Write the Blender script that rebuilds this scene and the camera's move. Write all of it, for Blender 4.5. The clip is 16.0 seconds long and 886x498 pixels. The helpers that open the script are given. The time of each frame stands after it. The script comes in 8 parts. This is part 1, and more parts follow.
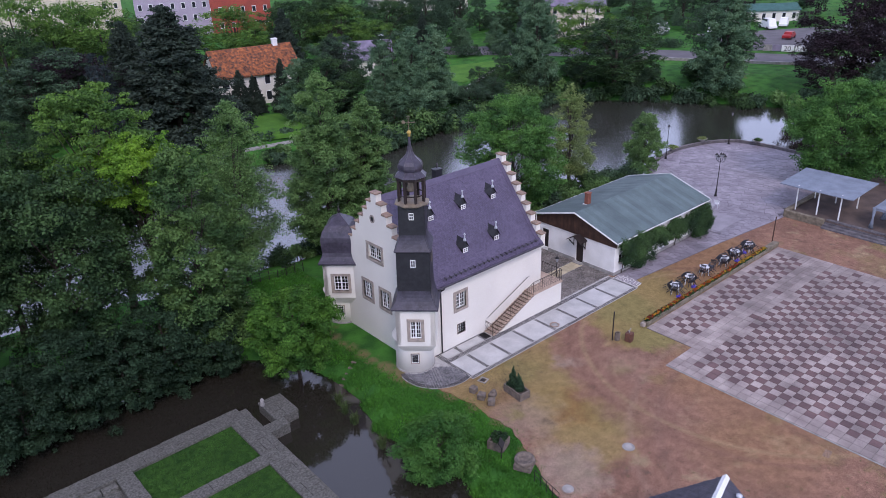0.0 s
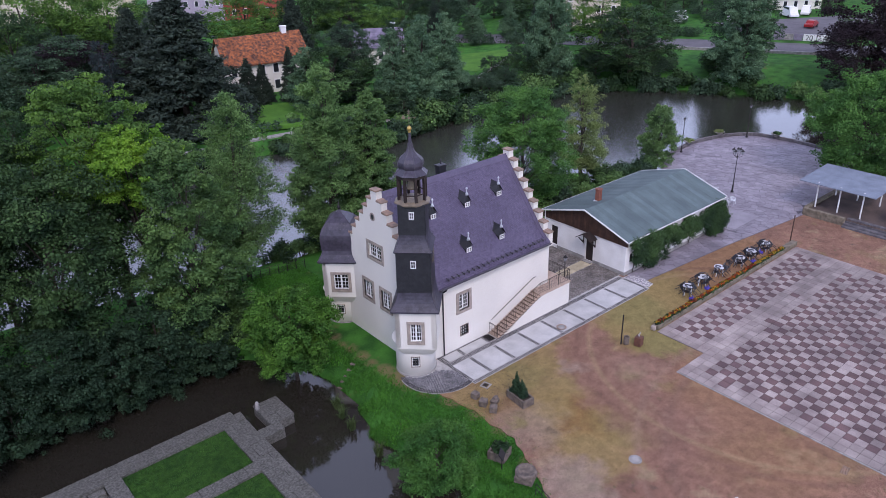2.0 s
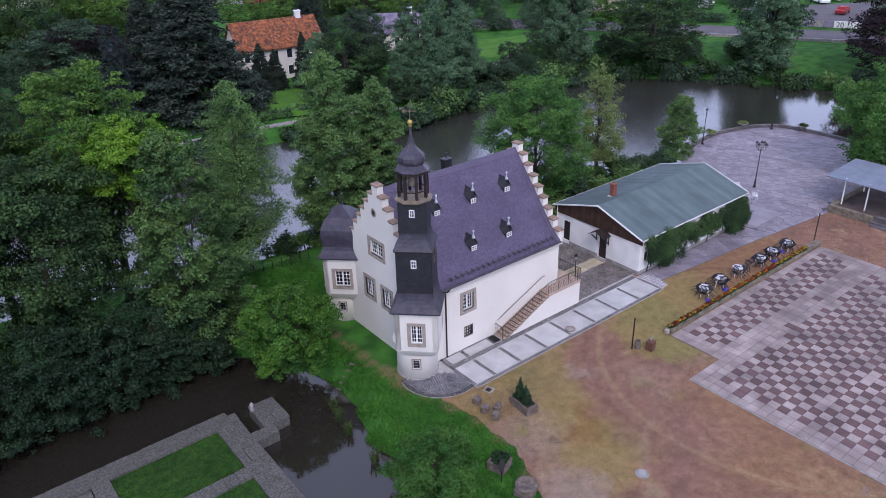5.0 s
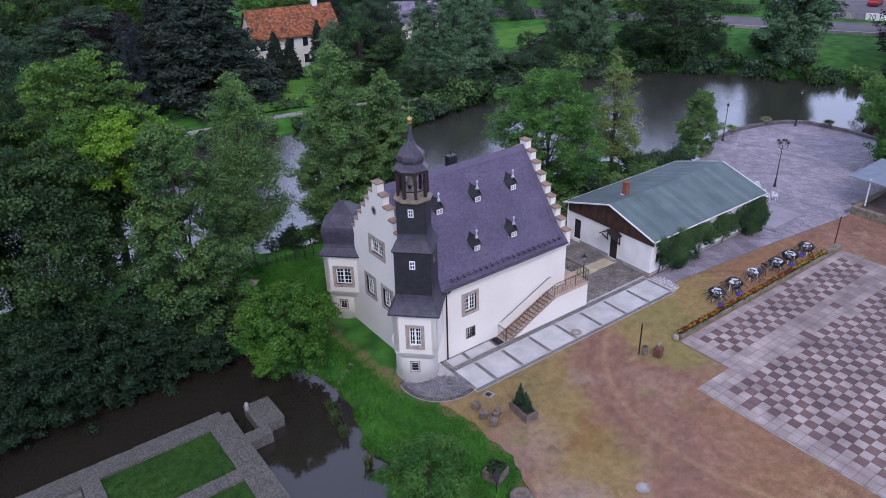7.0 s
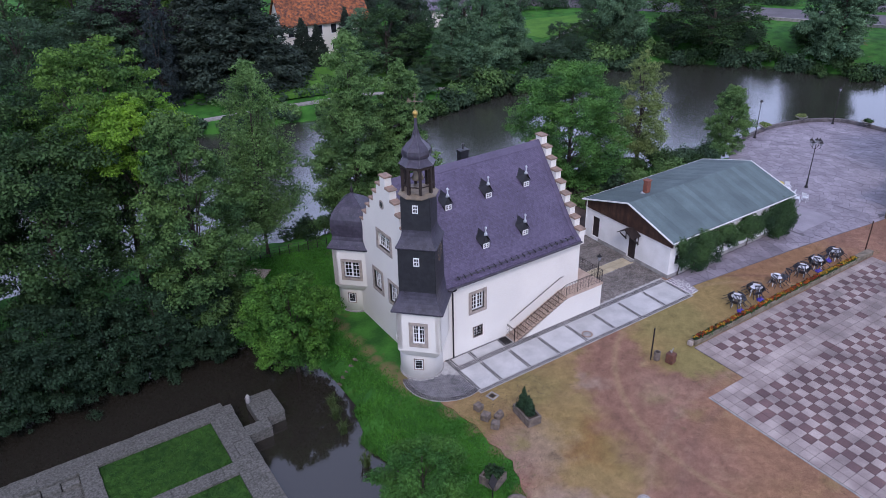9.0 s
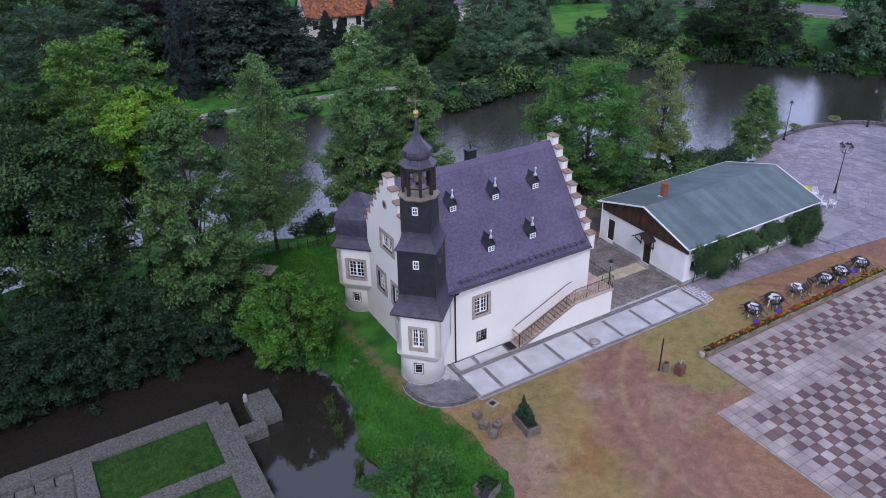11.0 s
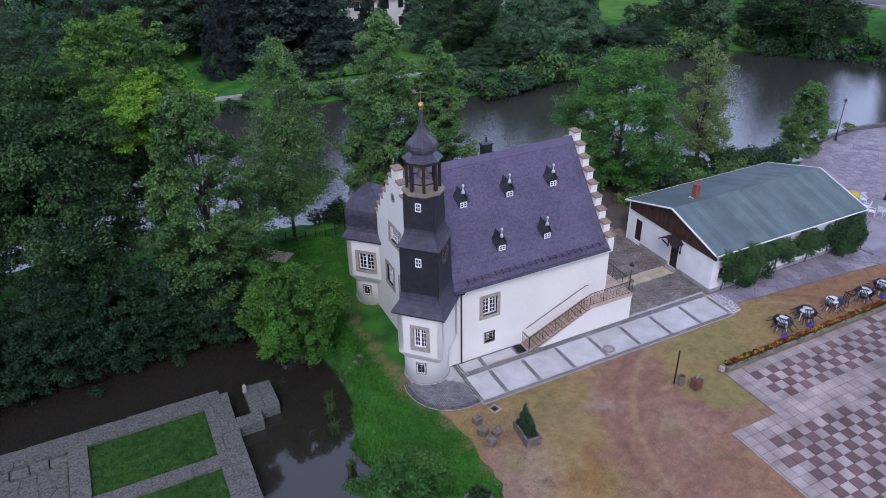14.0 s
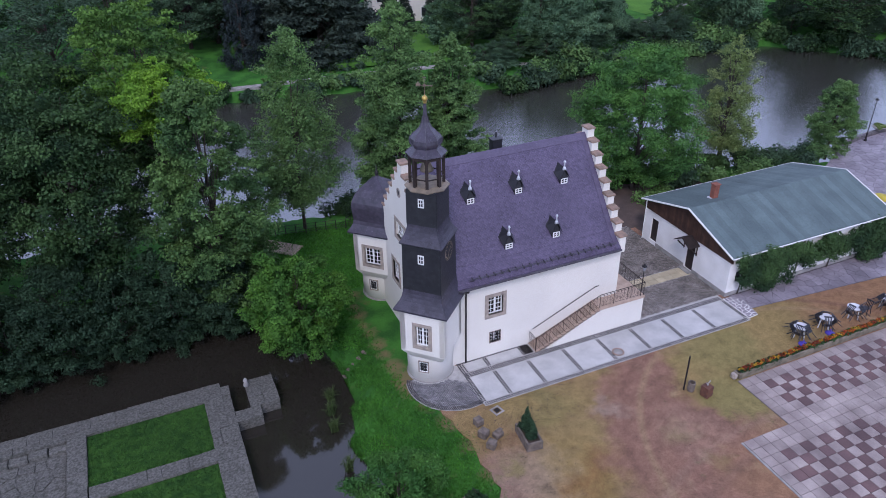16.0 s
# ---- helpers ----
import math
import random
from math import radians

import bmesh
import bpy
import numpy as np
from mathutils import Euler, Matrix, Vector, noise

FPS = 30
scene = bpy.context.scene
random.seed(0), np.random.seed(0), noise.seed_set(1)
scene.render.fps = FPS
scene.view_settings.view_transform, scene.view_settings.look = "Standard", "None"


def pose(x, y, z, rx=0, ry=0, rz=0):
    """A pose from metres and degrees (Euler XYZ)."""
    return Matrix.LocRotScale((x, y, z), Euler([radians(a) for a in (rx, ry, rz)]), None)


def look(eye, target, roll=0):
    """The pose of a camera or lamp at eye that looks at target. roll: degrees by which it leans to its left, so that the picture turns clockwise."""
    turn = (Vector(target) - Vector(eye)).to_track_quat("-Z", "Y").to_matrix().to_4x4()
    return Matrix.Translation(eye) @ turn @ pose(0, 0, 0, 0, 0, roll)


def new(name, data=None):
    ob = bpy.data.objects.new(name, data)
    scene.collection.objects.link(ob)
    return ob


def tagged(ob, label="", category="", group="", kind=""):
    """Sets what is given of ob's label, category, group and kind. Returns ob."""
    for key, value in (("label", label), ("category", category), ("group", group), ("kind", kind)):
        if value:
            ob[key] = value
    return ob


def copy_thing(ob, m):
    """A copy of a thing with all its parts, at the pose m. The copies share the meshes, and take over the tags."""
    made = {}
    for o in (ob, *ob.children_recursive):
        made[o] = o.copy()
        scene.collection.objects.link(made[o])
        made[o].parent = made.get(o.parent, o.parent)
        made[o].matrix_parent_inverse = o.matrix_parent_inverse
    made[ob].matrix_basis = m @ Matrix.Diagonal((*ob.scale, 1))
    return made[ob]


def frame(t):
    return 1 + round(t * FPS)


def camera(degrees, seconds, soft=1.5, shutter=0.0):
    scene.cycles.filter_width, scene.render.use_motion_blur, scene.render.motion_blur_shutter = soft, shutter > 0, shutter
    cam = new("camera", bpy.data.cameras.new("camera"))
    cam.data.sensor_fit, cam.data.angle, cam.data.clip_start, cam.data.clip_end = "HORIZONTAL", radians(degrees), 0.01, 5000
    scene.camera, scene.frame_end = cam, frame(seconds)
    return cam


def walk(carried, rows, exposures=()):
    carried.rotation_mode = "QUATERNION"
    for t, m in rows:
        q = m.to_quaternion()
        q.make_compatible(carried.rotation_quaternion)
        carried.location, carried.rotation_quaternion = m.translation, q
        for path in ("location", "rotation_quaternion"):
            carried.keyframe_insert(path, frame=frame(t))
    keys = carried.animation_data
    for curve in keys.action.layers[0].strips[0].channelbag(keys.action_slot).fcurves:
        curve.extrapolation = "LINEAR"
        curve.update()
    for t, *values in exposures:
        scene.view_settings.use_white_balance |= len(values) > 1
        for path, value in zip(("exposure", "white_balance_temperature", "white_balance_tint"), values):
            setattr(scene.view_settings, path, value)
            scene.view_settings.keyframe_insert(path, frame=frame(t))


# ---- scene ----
cam = camera(62.5, 16.0, soft=0.5)
PATH = [
    (0, (-2.220, 1.237, 27.989), (-1.030, 2.612, 27.156), -1.62),
    (0.5, (-1.696, 1.463, 28.000), (-0.516, 2.841, 27.160), -1.65),
    (1, (-1.203, 1.709, 27.994), (-0.032, 3.091, 27.146), -1.65),
    (1.5, (-0.751, 1.962, 27.974), (0.409, 3.348, 27.118), -1.64),
    (2, (-0.345, 2.206, 27.943), (0.805, 3.596, 27.080), -1.62),
    (2.5, (0.020, 2.424, 27.906), (1.161, 3.818, 27.037), -1.61),
    (3, (0.353, 2.604, 27.871), (1.484, 4.002, 26.996), -1.60),
    (3.5, (0.670, 2.741, 27.843), (1.792, 4.143, 26.961), -1.63),
    (4, (1.016, 2.864, 27.824), (2.128, 4.269, 26.936), -1.66),
    (6.5, (3.189, 3.402, 27.889), (4.245, 4.832, 26.972), -1.61),
    (7, (3.669, 3.468, 27.898), (4.706, 4.906, 26.972), -1.57),
    (7.5, (4.165, 3.516, 27.915), (5.182, 4.962, 26.980), -1.52),
    (8, (4.648, 3.527, 27.926), (5.644, 4.983, 26.983), -1.45),
    (8.5, (5.108, 3.498, 27.905), (6.082, 4.965, 26.956), -1.39),
    (9, (5.571, 3.472, 27.872), (6.524, 4.950, 26.919), -1.35),
    (11.5, (8.072, 3.626, 27.862), (8.927, 5.149, 26.887), -1.31),
    (12, (8.561, 3.689, 27.840), (9.394, 5.219, 26.859), -1.27),
    (12.5, (9.047, 3.759, 27.818), (9.858, 5.297, 26.831), -1.22),
    (13, (9.523, 3.834, 27.804), (10.312, 5.379, 26.810), -1.17),
    (13.5, (9.989, 3.910, 27.782), (10.757, 5.463, 26.782), -1.13),
    (14, (10.438, 3.981, 27.740), (11.185, 5.540, 26.734), -1.10),
    (14.5, (10.856, 4.039, 27.671), (11.584, 5.605, 26.662), -1.10),
    (15, (11.230, 4.090, 27.586), (11.939, 5.663, 26.574), -1.11),
    (15.5, (11.551, 4.159, 27.511), (12.245, 5.736, 26.496), -1.11),
    (16, (11.824, 4.281, 27.481), (12.503, 5.861, 26.459), -1.03),
]
walk(cam, [(t, look(eye, target, roll)) for t, eye, target, roll in PATH], [(0, 0.26, 5570, 24), (16, 0.20, 5290, 22)])

# ---- world and light ----
world = bpy.data.worlds.new("overcast_sky")
scene.world = world
world.use_nodes = True
wn, wl = world.node_tree.nodes, world.node_tree.links
sky = wn.new("ShaderNodeTexSky")
sky.sky_type, sky.sun_disc = "NISHITA", False
sky.sun_elevation, sky.sun_rotation = radians(46), radians(208)
sky.dust_density, sky.air_density = 1.5, 1.0
wl.new(sky.outputs[0], wn["Background"].inputs[0])
wn["Background"].inputs[1].default_value = 0.05
cloud, both = wn.new("ShaderNodeBackground"), wn.new("ShaderNodeAddShader")
cloud.inputs[0].default_value = (0.86, 0.885, 1.0, 1)
# high haze: the sky pales towards the horizon
sky_dir, sky_z, pale = wn.new("ShaderNodeTexCoord"), wn.new("ShaderNodeSeparateXYZ"), wn.new("ShaderNodeMapRange")
wl.new(sky_dir.outputs["Generated"], sky_z.inputs[0])
wl.new(sky_z.outputs["Z"], pale.inputs["Value"])
pale.inputs["To Min"].default_value, pale.inputs["To Max"].default_value = 1.24, 0.46
wl.new(pale.outputs[0], cloud.inputs[1])
wl.new(wn["Background"].outputs[0], both.inputs[0])
wl.new(cloud.outputs[0], both.inputs[1])
wl.new(both.outputs[0], wn["World Output"].inputs[0])
sun_data = bpy.data.lights.new("sun", "SUN")
sun_data.energy, sun_data.angle, sun_data.color = 1.2, radians(11), (1.0, 0.86, 0.68)
sun = new("sun", sun_data)
sun.matrix_world = look((0, 0, 60), (11.2, 20.6, 60 - 24.3))

# ---- materials ----


def mat(name, c1, c2=None, scale=2.0, rough=0.8, bump=0.15, bscale=None, metal=0.0, island=0.0, rand=0.0, c3=None, spec=0.4):
    """Two-scale noise colour with fine relief. island, rand: how far pieces differ in brightness."""
    m = bpy.data.materials.new(name)
    m.use_nodes = True
    n, l = m.node_tree.nodes, m.node_tree.links
    b = n["Principled BSDF"]
    b.inputs["Roughness"].default_value, b.inputs["Metallic"].default_value = rough, metal
    b.inputs["Specular IOR Level"].default_value = spec
    c2 = c2 or tuple(v * 0.75 for v in c1)
    where = n.new("ShaderNodeNewGeometry")
    big, fine = n.new("ShaderNodeTexNoise"), n.new("ShaderNodeTexNoise")
    big.inputs["Scale"].default_value, big.inputs["Detail"].default_value = scale, 6
    fine.inputs["Scale"].default_value, fine.inputs["Detail"].default_value = bscale or scale * 12, 4
    for k in (big, fine):
        l.new(where.outputs["Position"], k.inputs["Vector"])
    ramp = n.new("ShaderNodeValToRGB")
    ramp.color_ramp.elements[0].position, ramp.color_ramp.elements[1].position = 0.36, 0.66
    ramp.color_ramp.elements[0].color, ramp.color_ramp.elements[1].color = (*c2, 1), (*c1, 1)
    if c3:
        e = ramp.color_ramp.elements.new(0.5)
        e.color = (*c3, 1)
    l.new(big.outputs["Fac"], ramp.inputs["Fac"])
    mix = n.new("ShaderNodeMix")
    mix.data_type, mix.blend_type = "RGBA", "OVERLAY"
    mix.inputs["Factor"].default_value = 0.35
    l.new(ramp.outputs[0], mix.inputs["A"])
    l.new(fine.outputs["Fac"], mix.inputs["B"])
    out = mix.outputs["Result"]
    for amount, node, socket in ((island, "ShaderNodeNewGeometry", "Random Per Island"), (rand, "ShaderNodeObjectInfo", "Random")):
        if amount:
            g, hs, mr = n.new(node), n.new("ShaderNodeHueSaturation"), n.new("ShaderNodeMapRange")
            mr.inputs["To Min"].default_value, mr.inputs["To Max"].default_value = 1 - amount, 1 + amount
            l.new(g.outputs[socket], mr.inputs["Value"])
            l.new(mr.outputs[0], hs.inputs["Value"])
            l.new(out, hs.inputs["Color"])
            out = hs.outputs[0]
    l.new(out, b.inputs["Base Color"])
    if bump:
        bn = n.new("ShaderNodeBump")
        bn.inputs["Strength"].default_value, bn.inputs["Distance"].default_value = bump, 0.03
        l.new(fine.outputs["Fac"], bn.inputs["Height"])
        l.new(bn.outputs[0], b.inputs["Normal"])
    return m


def leaf_mat(name, c1, c2, island=0.34):
    """Thin leaves: a dull face, and some light passing through."""
    # mixes a little bluish haze into the leaf colours themselves
    c1, c2 = [(r * 1.05, g, bl * 1.1) for r, g, bl in (c1, c2)]
    m = mat(name, c1, c2, scale=0.5, rough=0.62, bump=0, bscale=4.0, island=island, spec=0.12)
    n, l = m.node_tree.nodes, m.node_tree.links
    b = n["Principled BSDF"]
    thin, both, tint = n.new("ShaderNodeBsdfTranslucent"), n.new("ShaderNodeMixShader"), n.new("ShaderNodeHueSaturation")
    l.new(b.inputs["Base Color"].links[0].from_socket, tint.inputs["Color"])
    tint.inputs["Saturation"].default_value, tint.inputs["Value"].default_value = 1.1, 1.25
    l.new(tint.outputs[0], thin.inputs["Color"])
    both.inputs["Fac"].default_value = 0.18
    l.new(b.outputs[0], both.inputs[1])
    l.new(thin.outputs[0], both.inputs[2])
    l.new(both.outputs[0], n["Material Output"].inputs["Surface"])
    return m


PLASTER = mat("white_plaster", (0.755, 0.720, 0.650), (0.695, 0.662, 0.600), scale=0.35, rough=0.9, bump=0.12, bscale=25)
SHED_PLASTER = mat("shed_plaster", (0.81, 0.795, 0.775), (0.70, 0.685, 0.66), scale=0.9, rough=0.9, bump=0.15, bscale=20)
SANDSTONE = mat("sandstone", (0.40, 0.34, 0.28), (0.27, 0.23, 0.20), scale=4, rough=0.85, bump=0.3)
CAPSTONE = mat("capstone", (0.32, 0.215, 0.155), (0.20, 0.15, 0.115), scale=3, rough=0.85, bump=0.3)
SLATE = mat("roof_slate", (0.112, 0.090, 0.146), (0.086, 0.069, 0.114), scale=0.6, rough=0.34, bump=0.12, island=0.2, spec=0.5)
DARK_SLATE = mat("tower_slate", (0.022, 0.022, 0.026), (0.014, 0.014, 0.018), scale=2, rough=0.5, bump=0.12, island=0.2, spec=0.5)
SKIRT_SLATE = mat("skirt_slate", (0.060, 0.054, 0.074), (0.040, 0.037, 0.050), scale=2, rough=0.45, bump=0.12, island=0.13, spec=0.35)
DOME_SLATE = mat("dome_slate", (0.072, 0.063, 0.088), (0.046, 0.040, 0.056), scale=3, rough=0.32, bump=0.1, island=0.12, spec=0.4)
LEAD = mat("sheet_lead", (0.10, 0.095, 0.11), (0.06, 0.055, 0.07), scale=5, rough=0.45, bump=0.05)
COPPER = mat("weathered_copper", (0.255, 0.20, 0.135), (0.165, 0.135, 0.10), scale=3, rough=0.5, bump=0.08, metal=0.3)
TIMBER = mat("dark_timber", (0.032, 0.021, 0.018), (0.018, 0.012, 0.011), scale=3, rough=0.7, bump=0.2)
IRON = mat("black_iron", (0.02, 0.02, 0.022), (0.035, 0.03, 0.03), scale=8, rough=0.5, bump=0.05, metal=0.4)
RAILIRON = mat("brown_iron", (0.045, 0.030, 0.024), (0.026, 0.018, 0.015), scale=8, rough=0.5, bump=0.05, metal=0.4)
LANTERN = mat("lantern_glass", (0.34, 0.35, 0.37), (0.26, 0.27, 0.29), scale=5, rough=0.2, bump=0.0, spec=0.6)
WHITE = mat("white_paint", (0.8, 0.8, 0.78), (0.74, 0.73, 0.72), scale=4, rough=0.5, bump=0.03)
ZINC = mat("zinc", (0.62, 0.64, 0.68), (0.5, 0.52, 0.56), scale=6, rough=0.35, bump=0.03, metal=0.2)
GOLD = mat("gilding", (0.55, 0.38, 0.10), (0.42, 0.30, 0.10), scale=6, rough=0.35, bump=0.02, metal=0.7)
STEPSTONE = mat("step_stone", (0.47, 0.355, 0.275), (0.35, 0.265, 0.205), scale=3, rough=0.85, bump=0.2, rand=0.15)
# step stone again, darkened to paint the shade on the risers
RISER_SHADED = mat("riser_stone_shaded", (0.20, 0.145, 0.110), (0.13, 0.095, 0.075), scale=3, rough=0.9, bump=0.2)
SLAB = mat("concrete_slab", (0.52, 0.505, 0.485), (0.40, 0.39, 0.375), scale=0.9, rough=0.8, bump=0.15, bscale=30, rand=0.08)
COBBLE = mat("dark_cobble", (0.105, 0.098, 0.10), (0.06, 0.056, 0.06), scale=6, rough=0.7, bump=0.2, island=0.4)
COBBLE_LIGHT = mat("grey_cobble", (0.205, 0.197, 0.205), (0.130, 0.125, 0.132), scale=1.5, rough=0.75, bump=0.25, bscale=14, island=0.35)
YARD_COBBLE = mat("brown_grey_cobble", (0.225, 0.200, 0.180), (0.135, 0.118, 0.105), scale=0.9, rough=0.75, bump=0.25, bscale=14, island=0.35)
JOINT = mat("sand_joint", (0.47, 0.45, 0.43), (0.34, 0.325, 0.305), scale=3, rough=0.95, bump=0.3)
MOSS_JOINT = mat("mossy_joint", (0.10, 0.088, 0.085), (0.06, 0.054, 0.05), scale=2, rough=0.95, bump=0.3)
FLAG_JOINT = mat("pale_joint", (0.15, 0.135, 0.15), (0.10, 0.09, 0.10), scale=2, rough=0.95, bump=0.3)
FLAG = mat("flagstone", (0.265, 0.235, 0.265), (0.185, 0.162, 0.186), scale=0.6, rough=0.55, bump=0.25, bscale=8, rand=0.16, island=0.16)
RUST = mat("rusty_iron", (0.15, 0.065, 0.04), (0.085, 0.04, 0.03), scale=5, rough=0.8, bump=0.3)
CURB = mat("kerb_stone", (0.36, 0.34, 0.32), (0.22, 0.21, 0.20), scale=2, rough=0.9, bump=0.3)
MOSSY_KERB = mat("mossy_kerb", (0.225, 0.190, 0.140), (0.120, 0.100, 0.070), scale=3, rough=0.9, bump=0.4)
DARK_STEP = mat("dark_step_stone", (0.150, 0.138, 0.145), (0.085, 0.078, 0.084), scale=2.5, rough=0.85, bump=0.3, rand=0.15)
RIM_STONE = mat("rim_stone", (0.165, 0.150, 0.155), (0.090, 0.082, 0.084), scale=3, rough=0.9, bump=0.4, rand=0.2)
SMOOTH_CONCRETE = mat("smooth_concrete", (0.300, 0.275, 0.305), (0.240, 0.218, 0.245), scale=0.7, rough=0.7, bump=0.1, bscale=12)
DECK_EARTH = mat("deck_earth", (0.125, 0.090, 0.075), (0.075, 0.056, 0.050), scale=0.8, rough=0.95, bump=0.3, bscale=12)
RUIN = mat("ruin_stone", (0.148, 0.140, 0.128), (0.066, 0.066, 0.054), scale=8, rough=0.9, bump=0.6, bscale=22, rand=0.07, island=0.06)
BLOCKSTONE = mat("block_stone", (0.20, 0.162, 0.132), (0.105, 0.086, 0.072), scale=4, rough=0.9, bump=0.5)
BLOCKSTONE_DARK = mat("trodden_stone", (0.085, 0.062, 0.045), (0.05, 0.038, 0.03), scale=6, rough=0.9, bump=0.2, island=0.5)
GRASS = mat("grass", (0.060, 0.178, 0.026), (0.030, 0.095, 0.018), scale=0.6, rough=0.9, bump=0.8, bscale=14, c3=(0.045, 0.138, 0.022), spec=0.1)
LAWN = mat("mown_lawn", (0.050, 0.115, 0.020), (0.020, 0.055, 0.012), scale=2.6, rough=0.9, bump=0.6, bscale=22, spec=0.1)
FAR_LAWN = mat("open_lawn", (0.095, 0.215, 0.030), (0.065, 0.155, 0.025), scale=0.4, rough=0.9, bump=0.5, bscale=9, spec=0.1)
WOOD_BROWN = mat("brown_boards", (0.075, 0.038, 0.024), (0.045, 0.022, 0.015), scale=2, rough=0.7, bump=0.2, island=0.25, rand=0.2)
FELT = mat("green_roofing_felt", (0.116, 0.155, 0.155), (0.085, 0.115, 0.117), scale=0.6, rough=0.75, bump=0.15, bscale=10, rand=0.12)
BRICK = mat("red_brick", (0.27, 0.098, 0.062), (0.17, 0.065, 0.045), scale=6, rough=0.85, bump=0.25)
BARK = mat("bark", (0.07, 0.055, 0.042), (0.035, 0.028, 0.022), scale=5, rough=0.95, bump=0.6)
SOIL = mat("dark_soil", (0.06, 0.045, 0.03), (0.035, 0.026, 0.018), scale=4, rough=0.95, bump=0.4)
PLASTIC_W = mat("white_plastic", (0.72, 0.73, 0.75), (0.66, 0.67, 0.7), scale=5, rough=0.4, bump=0.0)
PLASTIC_K = mat("dark_plastic", (0.035, 0.035, 0.045), (0.025, 0.025, 0.03), scale=5, rough=0.4, bump=0.0)
CANVAS = mat("pale_canvas", (0.215, 0.245, 0.30), (0.165, 0.19, 0.235), scale=1, rough=0.8, bump=0.1)
ASPHALT = mat("asphalt", (0.13, 0.12, 0.13), (0.10, 0.09, 0.10), scale=0.4, rough=0.85, bump=0.2, bscale=10)
ORANGE_TILE = mat("orange_roof_tile", (0.36, 0.118, 0.036), (0.085, 0.042, 0.030), scale=2.6, rough=0.8, bump=0.3, island=0.3)
GREY_TILE = mat("grey_roof_tile", (0.22, 0.19, 0.26), (0.16, 0.14, 0.19), scale=1, rough=0.7, bump=0.2, island=0.2)
PINKHOUSE = mat("lilac_render", (0.40, 0.34, 0.42), (0.34, 0.29, 0.36), scale=0.4, rough=0.9)
REDHOUSE = mat("red_render", (0.36, 0.075, 0.05), (0.27, 0.06, 0.045), scale=0.4, rough=0.9)
CREAMHOUSE = mat("cream_render", (0.62, 0.55, 0.42), (0.5, 0.45, 0.36), scale=0.4, rough=0.9)


def worn_grass():
    n, l = GRASS.node_tree.nodes, GRASS.node_tree.links
    b = n["Principled BSDF"]
    base = b.inputs["Base Color"].links[0].from_socket
    tc = n.new("ShaderNodeTexCoord")
    nz, mr, mx = n.new("ShaderNodeTexNoise"), n.new("ShaderNodeMapRange"), n.new("ShaderNodeMix")
    nz.inputs["Scale"].default_value, nz.inputs["Detail"].default_value, nz.inputs["Roughness"].default_value = 0.45, 8, 0.7
    l.new(tc.outputs["Object"], nz.inputs["Vector"])
    mr.inputs["From Min"].default_value, mr.inputs["From Max"].default_value = 0.60, 0.70
    mr.inputs["To Max"].default_value = 0.8
    l.new(nz.outputs["Fac"], mr.inputs["Value"])
    mx.data_type = "RGBA"
    l.new(mr.outputs[0], mx.inputs["Factor"])
    l.new(base, mx.inputs["A"])
    mx.inputs["B"].default_value = (0.13, 0.10, 0.045, 1)
    # earth trodden bare along the house foot and the courtyard's edge
    warp, add, sub = n.new("ShaderNodeTexNoise"), n.new("ShaderNodeVectorMath"), n.new("ShaderNodeVectorMath")
    warp.inputs["Scale"].default_value, warp.inputs["Detail"].default_value, warp.inputs["Roughness"].default_value = 0.9, 7, 0.7
    l.new(tc.outputs["Object"], warp.inputs["Vector"])
    sub.operation, sub.inputs[1].default_value, sub.inputs[2].default_value = "MULTIPLY_ADD", (1.7, 1.7, 0), (-0.85, -0.85, 0)
    l.new(warp.outputs["Color"], sub.inputs[0])
    l.new(tc.outputs["Object"], add.inputs[0])
    l.new(sub.outputs[0], add.inputs[1])
    base = mx.outputs["Result"]
    for x, y, r in ((22.2, 43.8, 0.15), (21.9, 42.4, 0.1), (21.8, 41.4, 0.15), (21.8, 40.4, 0.05), (21.9, 39.4, 0.15), (22.0, 38.2, 0.2), (22.05, 37.0, 0.1), (22.1, 35.8, 0.3), (22.4, 34.6, 0.45), (22.5, 33.5, 0.5), (22.9, 32.3, 0.5), (23.3, 30.4, 0.4), (23.6, 28.4, 0.3), (23.5, 26.4, 0.3), (22.7, 23.2, 0.3)):
        dist, m2, mix = n.new("ShaderNodeVectorMath"), n.new("ShaderNodeMapRange"), n.new("ShaderNodeMix")
        dist.operation, dist.inputs[1].default_value = "DISTANCE", (x, y, -0.1)
        l.new(add.outputs[0], dist.inputs[0])
        m2.inputs["From Min"].default_value, m2.inputs["From Max"].default_value = r + 0.5, r
        m2.inputs["To Max"].default_value = 0.75
        l.new(dist.outputs["Value"], m2.inputs["Value"])
        mix.data_type = "RGBA"
        l.new(m2.outputs[0], mix.inputs["Factor"])
        l.new(base, mix.inputs["A"])
        mix.inputs["B"].default_value = (0.20, 0.135, 0.075, 1)
        base = mix.outputs["Result"]
    l.new(base, b.inputs["Base Color"])


worn_grass()


def glass_mat():
    m = mat("window_glass", (0.035, 0.04, 0.05), (0.03, 0.033, 0.04), rough=0.06, bump=0, spec=0.6)
    m.node_tree.nodes["Principled BSDF"].inputs["Transmission Weight"].default_value = 0.6
    return m


GLASS = glass_mat()
PANE = mat("dark_window_pane", (0.02, 0.022, 0.028), (0.03, 0.033, 0.04), rough=0.08, bump=0, spec=0.6)


